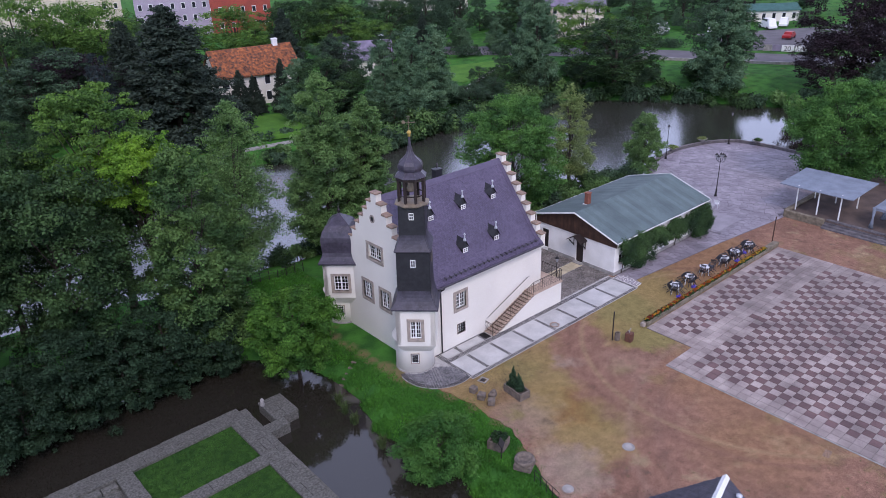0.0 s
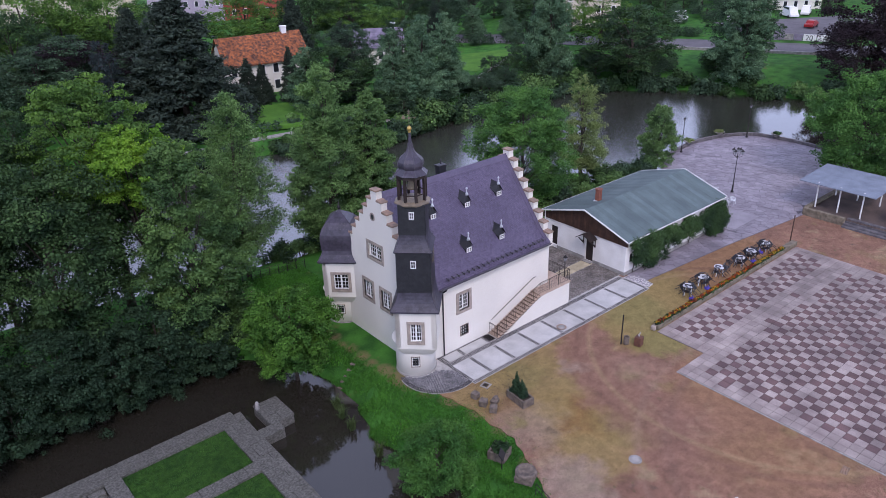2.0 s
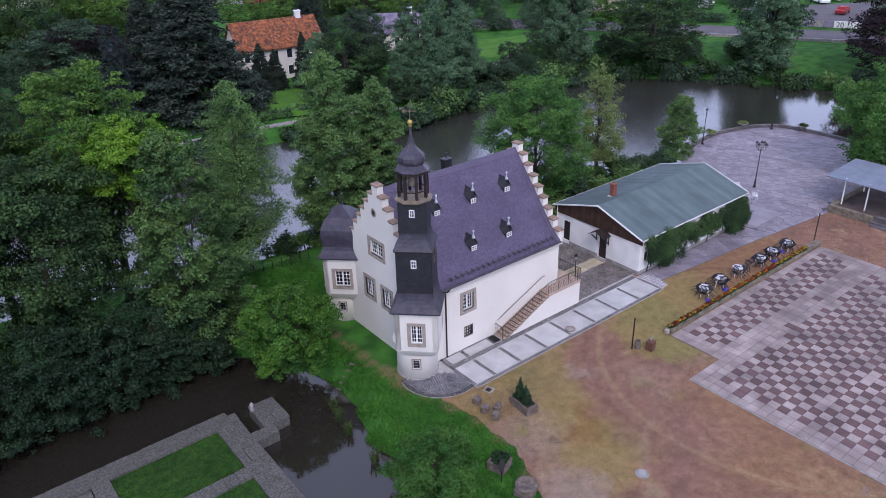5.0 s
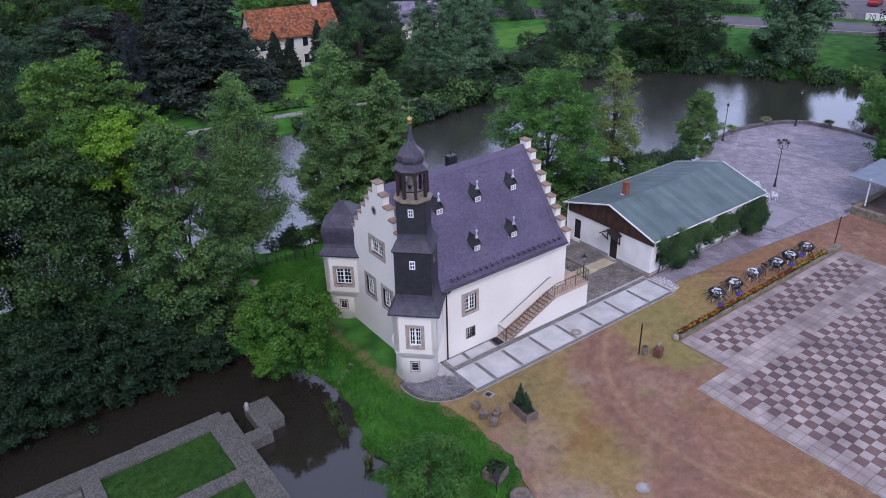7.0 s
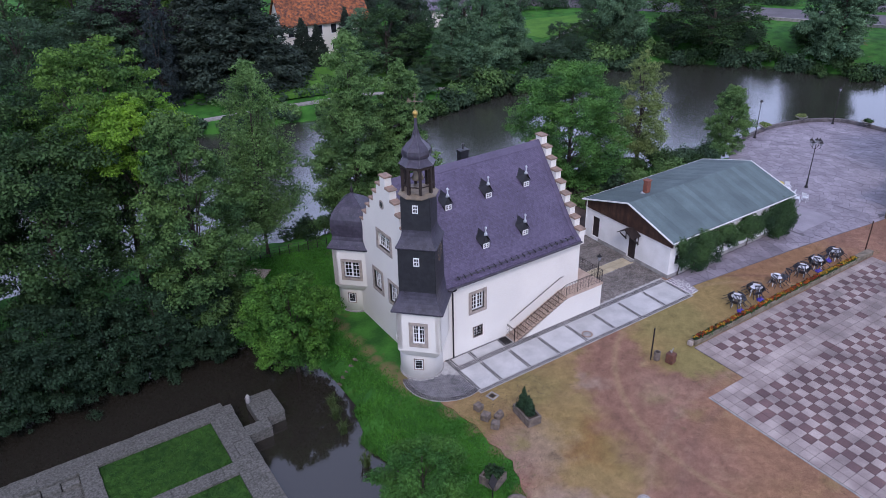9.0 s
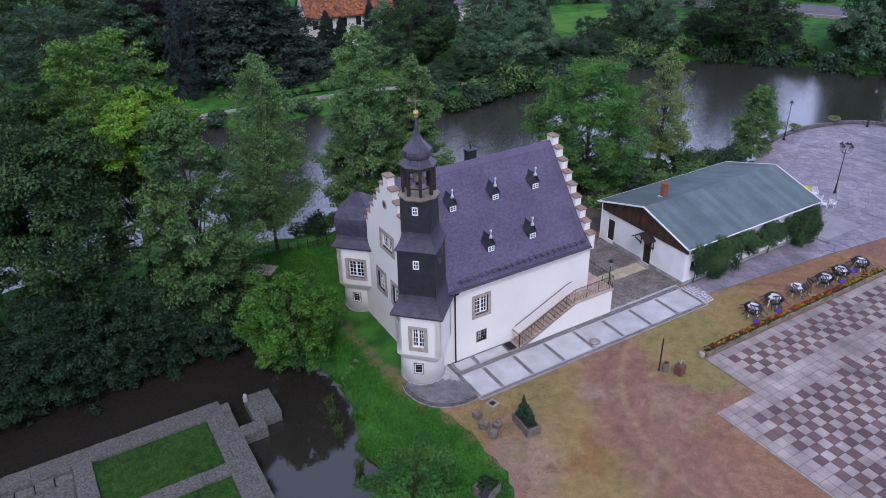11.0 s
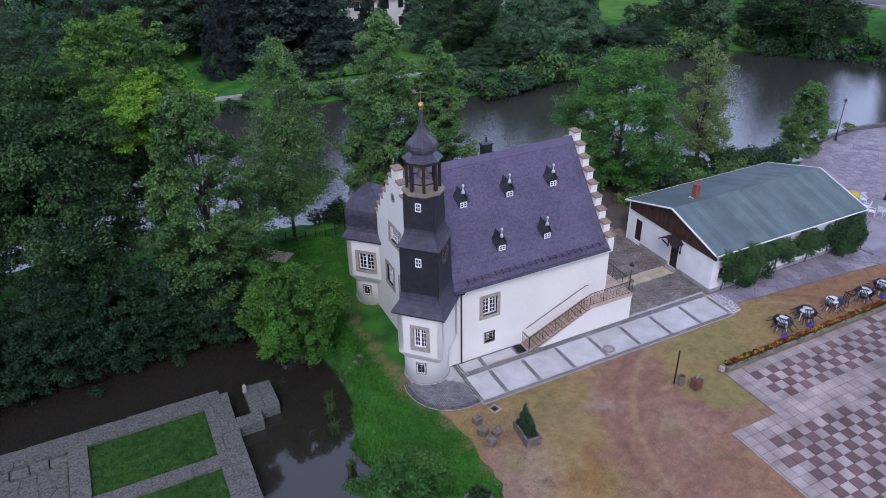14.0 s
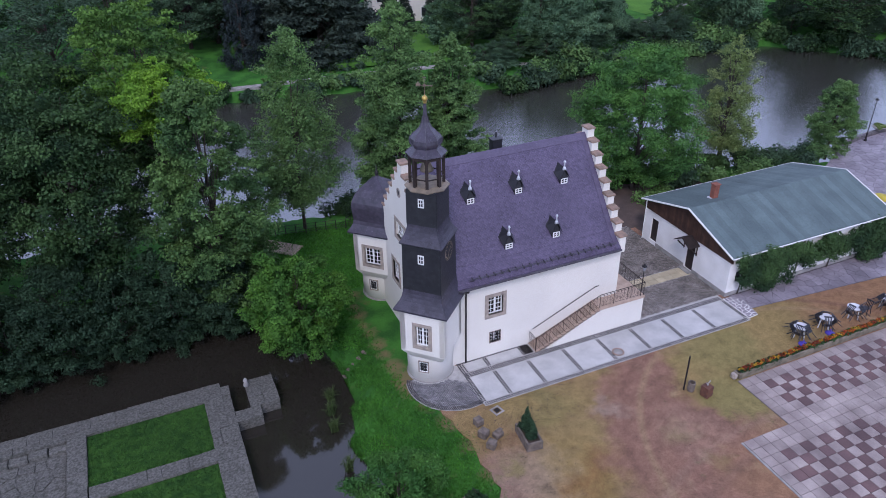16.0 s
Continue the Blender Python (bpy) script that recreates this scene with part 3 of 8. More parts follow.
sheet("yard_earth", [(36.5, 43.85), (44.22, 43.85), (44.25, 42.0), (58.3, 42.4), (59.5, 44.2), (54.0, 48.4), (48.0, 50.4), (42.0, 50.8), (39.0, 50.0), (37.0, 46.5)], 0.012, DECK_EARTH, "bare brown earth behind the yard", "earth", rough_edge=0.15)

# ---- chess square ----
TILE = 0.615
TX, TY = 36.04, 26.45
TILE_LIGHT = mat("pale_paving_tile", (0.360, 0.302, 0.274), (0.205, 0.165, 0.153), scale=0.55, rough=0.8, bump=0.2, bscale=20, rand=0.13, island=0.13)
TILE_DARK = mat("dark_paving_tile", (0.150, 0.090, 0.084), (0.088, 0.055, 0.055), scale=0.55, rough=0.8, bump=0.2, bscale=20, rand=0.15, island=0.15)

# ---- manor house ----
HX0, HX1, HY0, HY1, HMID = 24.0, 36.3, 34.34, 42.56, 38.45
EAVE, RIDGE = 5.58, 11.08
house = thing("manor_house", "white plastered manor with stepped gables and purple slate roof", "house")


def window_at(parent, centre, normal, w, h, surround=0.22, cols=4, rows=4, grille=False, depth=0.18, glass=None):
    """A casement window: white sash with glazing bars, panes, sandstone surround."""
    nrm = Vector((*normal, 0)).normalized()
    side = Vector((-nrm.y, nrm.x, 0))
    m = Matrix((( side.x, nrm.x, 0, centre[0]), (side.y, nrm.y, 0, centre[1]), (0, 0, 1, centre[2]), (0, 0, 0, 1)))
    # local x: along the wall, y: outward, z: up
    bm = bmesh.new()
    f = 0.07 if w > 0.5 else 0.045
    mull = 0.055 if w > 0.5 else 0.0
    cell_wall(bm, [-w / 2, -w / 2 + f, w / 2 - f, w / 2] + ([-mull, mull] if mull else []), [-h / 2, -h / 2 + f, h / 2 - f, h / 2], lambda u, z: abs(u) > w / 2 - f or abs(z) > h / 2 - f or abs(u) < mull, lambda u, z, t: m @ Vector((u, -depth + 0.07 - t, z)), 0.07)
    win = part("window", bm, WHITE, parent, "white casement window with glazing bars")
    for k in range(1, cols):
        u = -w / 2 + w * k / cols
        if abs(u) > 0.06 or w <= 0.5:
            part("glazing_bar", boxes((u - 0.017, u + 0.017, -depth + 0.01, -depth + 0.05, -h / 2 + f, h / 2 - f), m=m), WHITE, win)
    for k in range(1, rows):
        v = -h / 2 + h * k / rows
        part("glazing_bar", boxes((-w / 2 + f, w / 2 - f, -depth + 0.012, -depth + 0.048, v - 0.017, v + 0.017), m=m), WHITE, win)
    for s in ((-1, 1) if w > 0.5 else (0,)):
        a, b = (-w / 2 + f, -0.055) if s < 0 else (0.055, w / 2 - f) if s > 0 else (-w / 2 + f, w / 2 - f)
        part("pane", boxes((a, b, -depth + 0.02, -depth + 0.03, -h / 2 + f, h / 2 - f), m=m), glass or GLASS, win)
    if surround:
        s = surround
        bm = bmesh.new()
        cell_wall(bm, [-w / 2 - s, -w / 2, w / 2, w / 2 + s], [-h / 2 - s, -h / 2, h / 2, h / 2 + s], lambda u, z: abs(u) > w / 2 or abs(z) > h / 2, lambda u, z, t: m @ Vector((u, 0.035 + (0.02 if z < -h / 2 + 0.001 and t == 0 else 0) - t, z)), depth + 0.085)
        part("stone_surround", bm, SANDSTONE, win, "brown sandstone window surround")
    if grille:
        bm = bmesh.new()
        for k in range(5):
            u = -w / 2 + w * k / 4
            box(bm, u - 0.014, u + 0.014, 0.01, 0.04, -h / 2 - 0.05, h / 2 + 0.05, m)
        for k in range(4):
            v = -h / 2 + h * k / 3
            box(bm, -w / 2 - 0.05, w / 2 + 0.05, 0.012, 0.038, v - 0.014, v + 0.014, m)
        part("grille", bm, IRON, win, "black iron window grille")
    return win


# front and back walls
FRONT = [(27.93, 3.54, 0.92, 1.18), (27.93, 1.325, 0.66, 0.70)]


def hole(u, z, wins):
    return any(abs(u - a) < w / 2 and abs(z - b) < h / 2 for a, b, w, h in wins)


def lines(wins, k):
    return [v for q in wins for v in (q[k] - q[k + 2] / 2, q[k] + q[k + 2] / 2)]


bm = bmesh.new()
cell_wall(bm, [HX0 + 0.45, HX1 - 0.45] + lines(FRONT, 0), [-0.4, EAVE - 0.06] + lines(FRONT, 1), lambda u, z: not hole(u, z, FRONT), lambda u, z, d: (u, HY0 + d, z), 0.5)
part("wall", bm, PLASTER, house)
part("wall", boxes((HX0 + 0.45, HX1 - 0.45, HY1 - 0.5, HY1, -0.4, EAVE - 0.06)), PLASTER, house)
# gables, stepped
WEST = [(38.70, 6.98, 1.48, 0.98), (39.82, 3.72, 0.98, 1.32), (37.80, 3.65, 0.98, 1.32)]
STEPS = [(0.30 + 0.515 * k, 11.38 - 0.655 * k) for k in range(9)]


def in_gable(y, z):
    if z < 5.1:
        return HY0 < y < HY1
    return any(abs(y - HMID) < w and z < top for w, top in STEPS)


for x0, sgn, wins in ((HX0, 1, WEST), (HX1, -1, [])):
    bm = bmesh.new()
    us = [HY0, HY1] + [HMID + s * w for w, _ in STEPS for s in (-1, 1)] + lines(wins, 0)
    zs = [-0.4, 5.1] + [t for _, t in STEPS] + lines(wins, 1)
    cell_wall(bm, us, zs, lambda u, z: in_gable(u, z) and not hole(u, z, wins), lambda u, z, d: (x0 + sgn * d, u, z), 0.45)
    gable = part("gable_wall", bm, PLASTER, house, "white plastered stepped gable")
    for k, (w, top) in enumerate(STEPS):
        inner = STEPS[k - 1][0] if k else 0
        for s in ((-1, 1) if k else (1,)):
            a, b = sorted((HMID + s * (inner if k else -w), HMID + s * w))
            xa, xb = sorted((x0 - sgn * 0.06, x0 + sgn * 0.51))
            lo, hi = (a - 0.06, b) if s < 0 else (a, b + 0.06)
            if k == 0:
                lo = a - 0.06
            cap = bmesh.new()
            vs = box(cap, xa, xb, lo, hi, top, top + 0.09)
            for vert in vs[4:]:
                vert.co.x += 0.02 if vert.co.x < (xa + xb) / 2 else -0.02
                vert.co.z += 0.05 if (k and (vert.co.y - HMID) * s < (lo + hi) / 2 * s - HMID * s) else 0
            part("coping_stone", cap, CAPSTONE, gable)
window_at(house, (FRONT[0][0], HY0, FRONT[0][1]), (0, -1), *FRONT[0][2:], cols=4, rows=4)
window_at(house, (FRONT[1][0], HY0, FRONT[1][1]), (0, -1), *FRONT[1][2:], surround=0.05, cols=3, rows=3, grille=True, depth=0.2)
window_at(house, (HX0, WEST[0][0], WEST[0][1]), (-1, 0), *WEST[0][2:], cols=6, rows=3)
for q in WEST[1:]:
    window_at(house, (HX0, q[0], q[1]), (-1, 0), *q[2:], cols=4, rows=4)
bm = bmesh.new()
for r0, r1, x in ((0.27, 0.17, HX0 - 0.03),):
    ring = [[bm.verts.new((xx, 38.72 + r * math.cos(t), 9.51 + r * 1.1 * math.sin(t))) for t in (2 * math.pi * k / 20 for k in range(20))] for r, xx in ((r0, x), (r1, x), (r1, x + 0.2), (r0, x + 0.2))]
    for q in range(4):
        for k in range(20):
            bm.faces.new((ring[q][k], ring[q][(k + 1) % 20], ring[(q + 1) % 4][(k + 1) % 20], ring[(q + 1) % 4][k]))
oculus = part("round_window", bm, SANDSTONE, house, "small round gable window")
bm = bmesh.new()
bm.faces.new([bm.verts.new((HX0 - 0.008, 38.72 + 0.18 * math.cos(t), 9.51 + 0.2 * math.sin(t))) for t in (2 * math.pi * k / 20 for k in range(20))])
part("pane", bm, GLASS, oculus)

# roof: bell-cast slopes under laid slates
PROFILE = [(33.83, 5.55), (34.25, 5.86), (34.75, 6.36), (35.2, 6.93), (HMID, RIDGE)]
RX0, RX1 = HX0 + 0.45, HX1 - 0.44


def roof_z(y):
    y = y if y <= HMID else 2 * HMID - y
    for (a, za), (b, zb) in zip(PROFILE, PROFILE[1:]):
        if a <= y <= b:
            return za + (zb - za) * (y - a) / (b - a)
    return PROFILE[0][1]


bm = bmesh.new()
loop = PROFILE + [(2 * HMID - y, z) for y, z in PROFILE[-2::-1]]
loop += [(y, z - 0.16) for y, z in loop[::-1]]
ends = [[bm.verts.new((x, y, z)) for y, z in loop] for x in (RX0, RX1)]
for k in range(len(loop)):
    bm.faces.new((ends[0][k], ends[0][(k + 1) % len(loop)], ends[1][(k + 1) % len(loop)], ends[1][k]))
half = len(loop) // 2
for e in ends:
    for k in range(half - 1):
        bm.faces.new((e[k], e[k + 1], e[2 * half - 2 - k], e[2 * half - 1 - k]))
roof = part("roof", bm, SLATE, house, "steep purple-grey slate roof")
pc, rng = Pieces(), random.Random(4)
for (y0, z0), (y1, z1) in zip(PROFILE, PROFILE[1:]):
    slate_patch(pc, (RX0, y0, z0), (RX1, y0, z0), (RX1, y1, z1), (RX0, y1, z1), 0.165, 0.105, rng)
    slate_patch(pc, (RX1, 2 * HMID - y0, z0), (RX0, 2 * HMID - y0, z0), (RX0, 2 * HMID - y1, z1), (RX1, 2 * HMID - y1, z1), 0.165, 0.105, rng)
part("slate_cladding", pc.mesh("slates"), SLATE, roof, "overlapping purple-grey slates", kind="stuff")
for k in range(24):
    bm = bmesh.new()
    a, b = RX0 + (RX1 - RX0) * k / 24, RX0 + (RX1 - RX0) * (k + 1) / 24 - 0.012
    vs = [bm.verts.new(p) for p in ((a, HMID - 0.2, RIDGE - 0.2), (a, HMID, RIDGE + 0.055), (a, HMID + 0.2, RIDGE - 0.2), (b, HMID - 0.2, RIDGE - 0.2), (b, HMID, RIDGE + 0.055), (b, HMID + 0.2, RIDGE - 0.2))]
    bm.faces.new((vs[0], vs[3], vs[4], vs[1]))
    bm.faces.new((vs[1], vs[4], vs[5], vs[2]))
    part("ridge_slate", bm, SLATE, roof)
# smooth bands of cut slates down both verges and under the ridge
for x0, x1 in ((RX0 + 0.02, RX0 + 0.34), (RX1 - 0.36, RX1 - 0.02)):
    bm = bmesh.new()
    rows = [[bm.verts.new((x, y, z + h)) for x in (x0, x1) for h in (0.0, 0.075)] for y, z in PROFILE]
    for a, b in zip(rows, rows[1:]):
        for i, j in ((1, 3), (0, 1), (3, 2)):
            bm.faces.new((a[i], a[j], b[j], b[i]))
    bm.faces.new((rows[0][0], rows[0][2], rows[0][3], rows[0][1]))
    part("verge_band", bm, SLATE, roof)
bm = bmesh.new()
dy, dz = HMID - 35.2, RIDGE - 6.93
for s0 in (-1, 1):
    q = [(HMID - s0 * dy * t, RIDGE - dz * t) for t in (0.0, 0.085)]
    vs = [bm.verts.new((x, y, z + h)) for h in (0.0, 0.07) for x, (y, z) in ((RX0 + 0.02, q[0]), (RX1 - 0.02, q[0]), (RX1 - 0.02, q[1]), (RX0 + 0.02, q[1]))]
    bm.faces.new(vs[4:])
    bm.faces.new((vs[3], vs[2], vs[6], vs[7]))
part("ridge_band", bm, SLATE, roof)
bm = boxes((HX0 + 1.4, RX1, 33.70, 33.80, 5.42, 5.52), (HX0 + 1.4, RX1, 33.80, HY0, 5.36, 5.42))
part("gutter", bm, LEAD, roof, "dark eaves gutter")
bm = bmesh.new()
for k in range(21):
    x = RX0 + 1.9 + k * 0.445
    y = 34.12
    box(bm, x - 0.015, x + 0.015, y - 0.2, y + 0.1, roof_z(y) + 0.0, roof_z(y) + 0.15)
for dz in (0.09, 0.16):
    tube(bm, (RX0 + 1.7, 34.02, roof_z(34.08) + dz), (RX1 - 0.2, 34.02, roof_z(34.08) + dz), 0.018, n=6)
part("snow_guard", bm, LEAD, roof, "snow guard rail with brackets")
bm = bmesh.new()
path_tube(bm, [(26.02, 33.78, 5.44), (26.02, 33.9, 5.2), (26.02, 34.24, 4.95), (26.02, 34.24, 0.05)], 0.05, 8)
part("downpipe", bm, IRON, house, "black downpipe")
bm = boxes((29.98, 30.58, 39.0, 39.45, 10.0, 11.38), (29.93, 30.63, 38.95, 39.5, 11.38, 11.45))
tube(bm, (30.27, 39.2, 11.5), (30.27, 39.2, 11.85), 0.06)
part("chimney", bm, DARK_SLATE, house, "slate-clad chimney with a metal flue")
bm = bmesh.new()
r2 = random.Random(9)
for k in range(26):
    x, y = r2.uniform(RX0 + 1.5, RX1 - 0.3), r2.uniform(35.4, 38.2)
    box(bm, x - 0.012, x + 0.012, y - 0.06, y + 0.01, roof_z(y) + 0.02, roof_z(y) + 0.05)
part("hook_strip", bm, IRON, roof, kind="stuff")


def dormer(x, y):
    """A small pointed dormer: slate cheeks, hood, white window, zinc finial. y: of its front face."""
    z0 = roof_z(y) + 0.02
    bm = bmesh.new()
    w, h, top = 0.255, 0.38, 0.98
    yb = y + 0.95
    f = [bm.verts.new(p) for p in ((x - w, y, z0), (x + w, y, z0), (x + w, y, z0 + h), (x - w, y, z0 + h), (x, y + 0.12, z0 + top))]
    b = [bm.verts.new(p) for p in ((x - w - 0.14, yb - 0.45, roof_z(yb - 0.45) - 0.02), (x + w + 0.14, yb - 0.45, roof_z(yb - 0.45) - 0.02), (x, yb - 0.1, roof_z(yb - 0.1) + 0.02))]
    bm.faces.new((f[0], f[1], f[2], f[3]))
    bm.faces.new((f[3], f[2], f[4]))
    bm.faces.new((f[1], b[1], f[2]))
    bm.faces.new((f[0], f[3], b[0]))
    bm.faces.new((f[2], b[1], b[2], f[4]))
    bm.faces.new((f[4], b[2], b[0], f[3]))
    d = part("dormer", bm, DARK_SLATE, house, "small pointed slate dormer")
    # hood eaves
    bm = bmesh.new()
    for s in (-1, 1):
        a = [bm.verts.new(p) for p in ((x + s * (w + 0.09), y - 0.1, z0 + h - 0.06), (x, y - 0.02, z0 + top + 0.03), (x, y + 0.75, roof_z(y + 0.75) + 0.10), (x + s * (w + 0.2), y + 0.5, roof_z(y + 0.5) + 0.02))]
        c = [bm.verts.new(v.co - Vector((0, 0, 0.03))) for v in a]
        bm.faces.new(a)
        bm.faces.new(c[::-1])
        for k in range(4):
            bm.faces.new((a[k], a[(k + 1) % 4], c[(k + 1) % 4], c[k]))
    part("hood", bm, DARK_SLATE, d)
    bm = bmesh.new()
    cell_wall(bm, [-0.22, -0.165, -0.025, 0.025, 0.165, 0.22], [0.03, 0.085, 0.185, 0.215, 0.31, 0.36], lambda u, z: abs(u) > 0.165 or abs(u) < 0.025 or not 0.085 < z < 0.31 or 0.185 < z < 0.215, lambda u, z, t: (x + u, y - 0.035 + t, z0 + z), 0.033)
    part("window", bm, WHITE, d, "tiny white window")
    part("pane", boxes((x - 0.17, x + 0.17, y - 0.012, y - 0.004, z0 + 0.08, z0 + 0.31)), PANE, d)
    bm = bmesh.new()
    lathe(bm, [(0.12, z0 + top - 0.1), (0.09, z0 + top + 0.02), (0.045, z0 + top + 0.1), (0.035, z0 + top + 0.3), (0.07, z0 + top + 0.34), (0.075, z0 + top + 0.4), (0.04, z0 + top + 0.46), (0.0, z0 + top + 0.48)], 10, (x, y + 0.06), smooth=True)
    part("finial", bm, ZINC, d, "zinc ball finial")


for x, y in ((29.0, 34.95), (32.05, 34.95), (27.48, 36.75), (30.5, 36.75), (33.5, 36.75)):
    dormer(x, y)

# ---- corner tower ----
Q = math.sqrt(2)


def corner_bay(cx, cy, drum, wins):
    """A diagonal square oriel over a round drum."""
    d = Vector((1, 1, 0)).normalized()
    bm = bmesh.new()
    lathe(bm, [(1.3, -0.4), (1.3, 1.55), (1.31, 1.8), (1.38, 2.1), (1.5, 2.36)], 40, drum, smooth=True)
    base = part("drum", bm, PLASTER, house, "round white plastered drum under the oriel")
    bm = bmesh.new()
    lathe(bm, [(1.36, -0.4), (1.36, 0.03), (1.31, 0.06)], 40, drum, smooth=True)
    part("plinth", bm, CURB, base)
    bm = bmesh.new()
    lathe(bm, [(0.86 * Q, 1.78), (1.02 * Q, 1.98), (1.17 * Q, 2.22), (1.276 * Q, 2.40), (1.276 * Q, 2.47)], 4, (cx, cy), 0)
    part("moulding", bm, PLASTER, base)
    # four walls, the outer one with its window
    bm = bmesh.new()
    c = Vector((cx, cy, 0))
    for k, nrm in enumerate((Vector((-1, -1, 0)), Vector((1, -1, 0)), Vector((-1, 1, 0)), Vector((1, 1, 0)))):
        nrm.normalize()
        side = Vector((-nrm.y, nrm.x, 0))
        ws = wins if k == 0 else []
        cell_wall(bm, [-1.28, 1.28] + lines(ws, 0), [2.46, 5.28] + lines(ws, 1), lambda u, z: not hole(u, z, ws), lambda u, z, t: c + nrm * (1.28 - t) + side * u + Vector((0, 0, z)), 0.3)
    part("oriel_wall", bm, PLASTER, house, "white plastered corner oriel")
    for u, z, w, h in wins:
        nrm = -d
        side = Vector((-nrm.y, nrm.x, 0))
        p = c + nrm * 1.28 + side * u
        window_at(house, (p.x, p.y, z), (-1, -1), w, h, 0.2, cols=4, rows=4)


TC = (23.9, 34.2)
corner_bay(*TC, (24.0, 34.75), [(0.0, 3.58, 0.72, 1.26)])
BC = (24.2, 43.12)
corner_bay(*BC, (24.3, 43.65), [(0.0, 3.60, 1.06, 1.18)])
# small barred windows in the drums
for (dx, dy), (cx, cy) in (((-0.62, -0.78), (24.0, 34.75)), ((-0.70, -0.71), (24.3, 43.65))):
    window_at(house, (cx + dx * 1.31, cy + dy * 1.31, 1.15), (dx, dy), 0.48, 0.66, 0.06, 2, 3, True, depth=0.03, glass=PANE)


def square_cladding(parent, profile, at, material, wide=0.2, tall=0.15, seed=1):
    pc, rng = Pieces(), random.Random(seed)
    for (r0, z0), (r1, z1) in zip(profile, profile[1:]):
        for k in range(4):
            a0, a1 = math.pi / 2 * k, math.pi / 2 * (k + 1)
            p = [(at[0] + r * Q * math.cos(a), at[1] + r * Q * math.sin(a), z) for r, z, a in ((r0, z0, a0), (r0, z0, a1), (r1, z1, a1), (r1, z1, a0))]
            slate_patch(pc, *p, wide, tall, rng, lift=0.014)
    part("slate_cladding", pc.mesh("slates"), material, parent, kind="stuff")


def square_part(name, profile, at, material, label):
    bm = bmesh.new()
    lathe(bm, [(r * Q, z) for r, z in profile], 4, at, 0)
    ob = part(name, bm, material, house, label)
    square_cladding(ob, profile, at, material, seed=len(profile))
    return ob


def curve(p0, p1, bow, n=5):
    """Points from p0 to p1 (radius, z) along a concave sweep."""
    out = []
    for k in range(n + 1):
        t = k / n
        out.append((p0[0] + (p1[0] - p0[0]) * (1 - (1 - t) ** bow), p0[1] + (p1[1] - p0[1]) * t))
    return out


square_part("tower_skirt", [(1.50, 5.12)] + curve((1.52, 5.22), (1.08, 6.35), 2.2), TC, SKIRT_SLATE, "flared slate skirt roof of the tower")
shaft = square_part("tower_shaft", [(1.07, 6.3), (1.04, 9.15)], TC, DARK_SLATE, "black slate-clad tower shaft")
square_part("tower_mid_roof", [(1.10, 9.02)] + curve((1.16, 9.1), (0.80, 10.15), 2.0), TC, SKIRT_SLATE, "flared slate roof between the tower stages")
upper = square_part("tower_upper_shaft", [(0.82, 10.1), (0.80, 12.0)], TC, DARK_SLATE, "dark slate-clad upper tower shaft")
O8 = math.pi / 8
bm = bmesh.new()
lathe(bm, [(0.85, 11.85), (1.12, 11.98), (1.12, 12.03), (0.9, 12.14), (0.85, 12.16)], 8, TC, O8)
part("gallery", bm, COPPER, house, "octagonal copper-clad gallery")
posts = []
bm = bmesh.new()
for k in range(8):
    a = O8 + k * math.pi / 4
    x, y = TC[0] + 0.82 * math.cos(a), TC[1] + 0.82 * math.sin(a)
    posts.append(boxes((-0.075, 0.075, -0.075, 0.075, 12.1, 13.215), m=pose(x, y, 0, 0, 0, math.degrees(a))))
lathe(bm, [(0.93, 13.22), (0.93, 13.36), (0.6, 13.37)], 8, TC, O8)
belfry = part("belfry", bm, TIMBER, house, "open dark timber belfry")
for q in posts:
    part("post", q, TIMBER, belfry)
for k in range(8):
    a0, a1 = O8 + k * math.pi / 4, O8 + (k + 1) * math.pi / 4
    p0, p1 = [Vector((TC[0] + 0.82 * math.cos(a), TC[1] + 0.82 * math.sin(a), 0)) for a in (a0, a1)]
    bm = bmesh.new()
    tube(bm, p0 + Vector((0, 0, 12.45)), p1 + Vector((0, 0, 12.45)), 0.03, n=5)
    part("rail", bm, TIMBER, belfry)
    for t, z in ((0.18, 13.12), (0.82, 13.12)):
        q = p0.lerp(p1, t)
        e = p0 if t < 0.5 else p1
        bm = bmesh.new()
        tube(bm, q + Vector((0, 0, 13.25)), e.lerp(q, 0.2) + Vector((0, 0, 12.98)), 0.035, n=5)
        part("brace", bm, TIMBER, belfry)
bm = bmesh.new()
lathe(bm, [(0.34, 12.62), (0.33, 12.68), (0.24, 12.85), (0.2, 13.02), (0.1, 13.1), (0.03, 13.2)], 16, TC, smooth=True)
part("bell", bm, COPPER, belfry, "small bronze bell")
DOME = [(0.92, 13.33), (1.0, 13.37), (0.90, 13.48), (0.72, 13.62), (0.66, 13.69), (0.74, 13.79), (0.785, 13.92), (0.76, 14.09), (0.63, 14.27), (0.44, 14.42), (0.27, 14.60), (0.165, 14.82), (0.11, 15.1), (0.08, 15.42), (0.065, 15.75)]
bm = bmesh.new()
lathe(bm, DOME, 8, TC, O8)
dome = part("onion_dome", bm, DOME_SLATE, house, "small onion dome clad in slate")
pc, rng = Pieces(), random.Random(21)
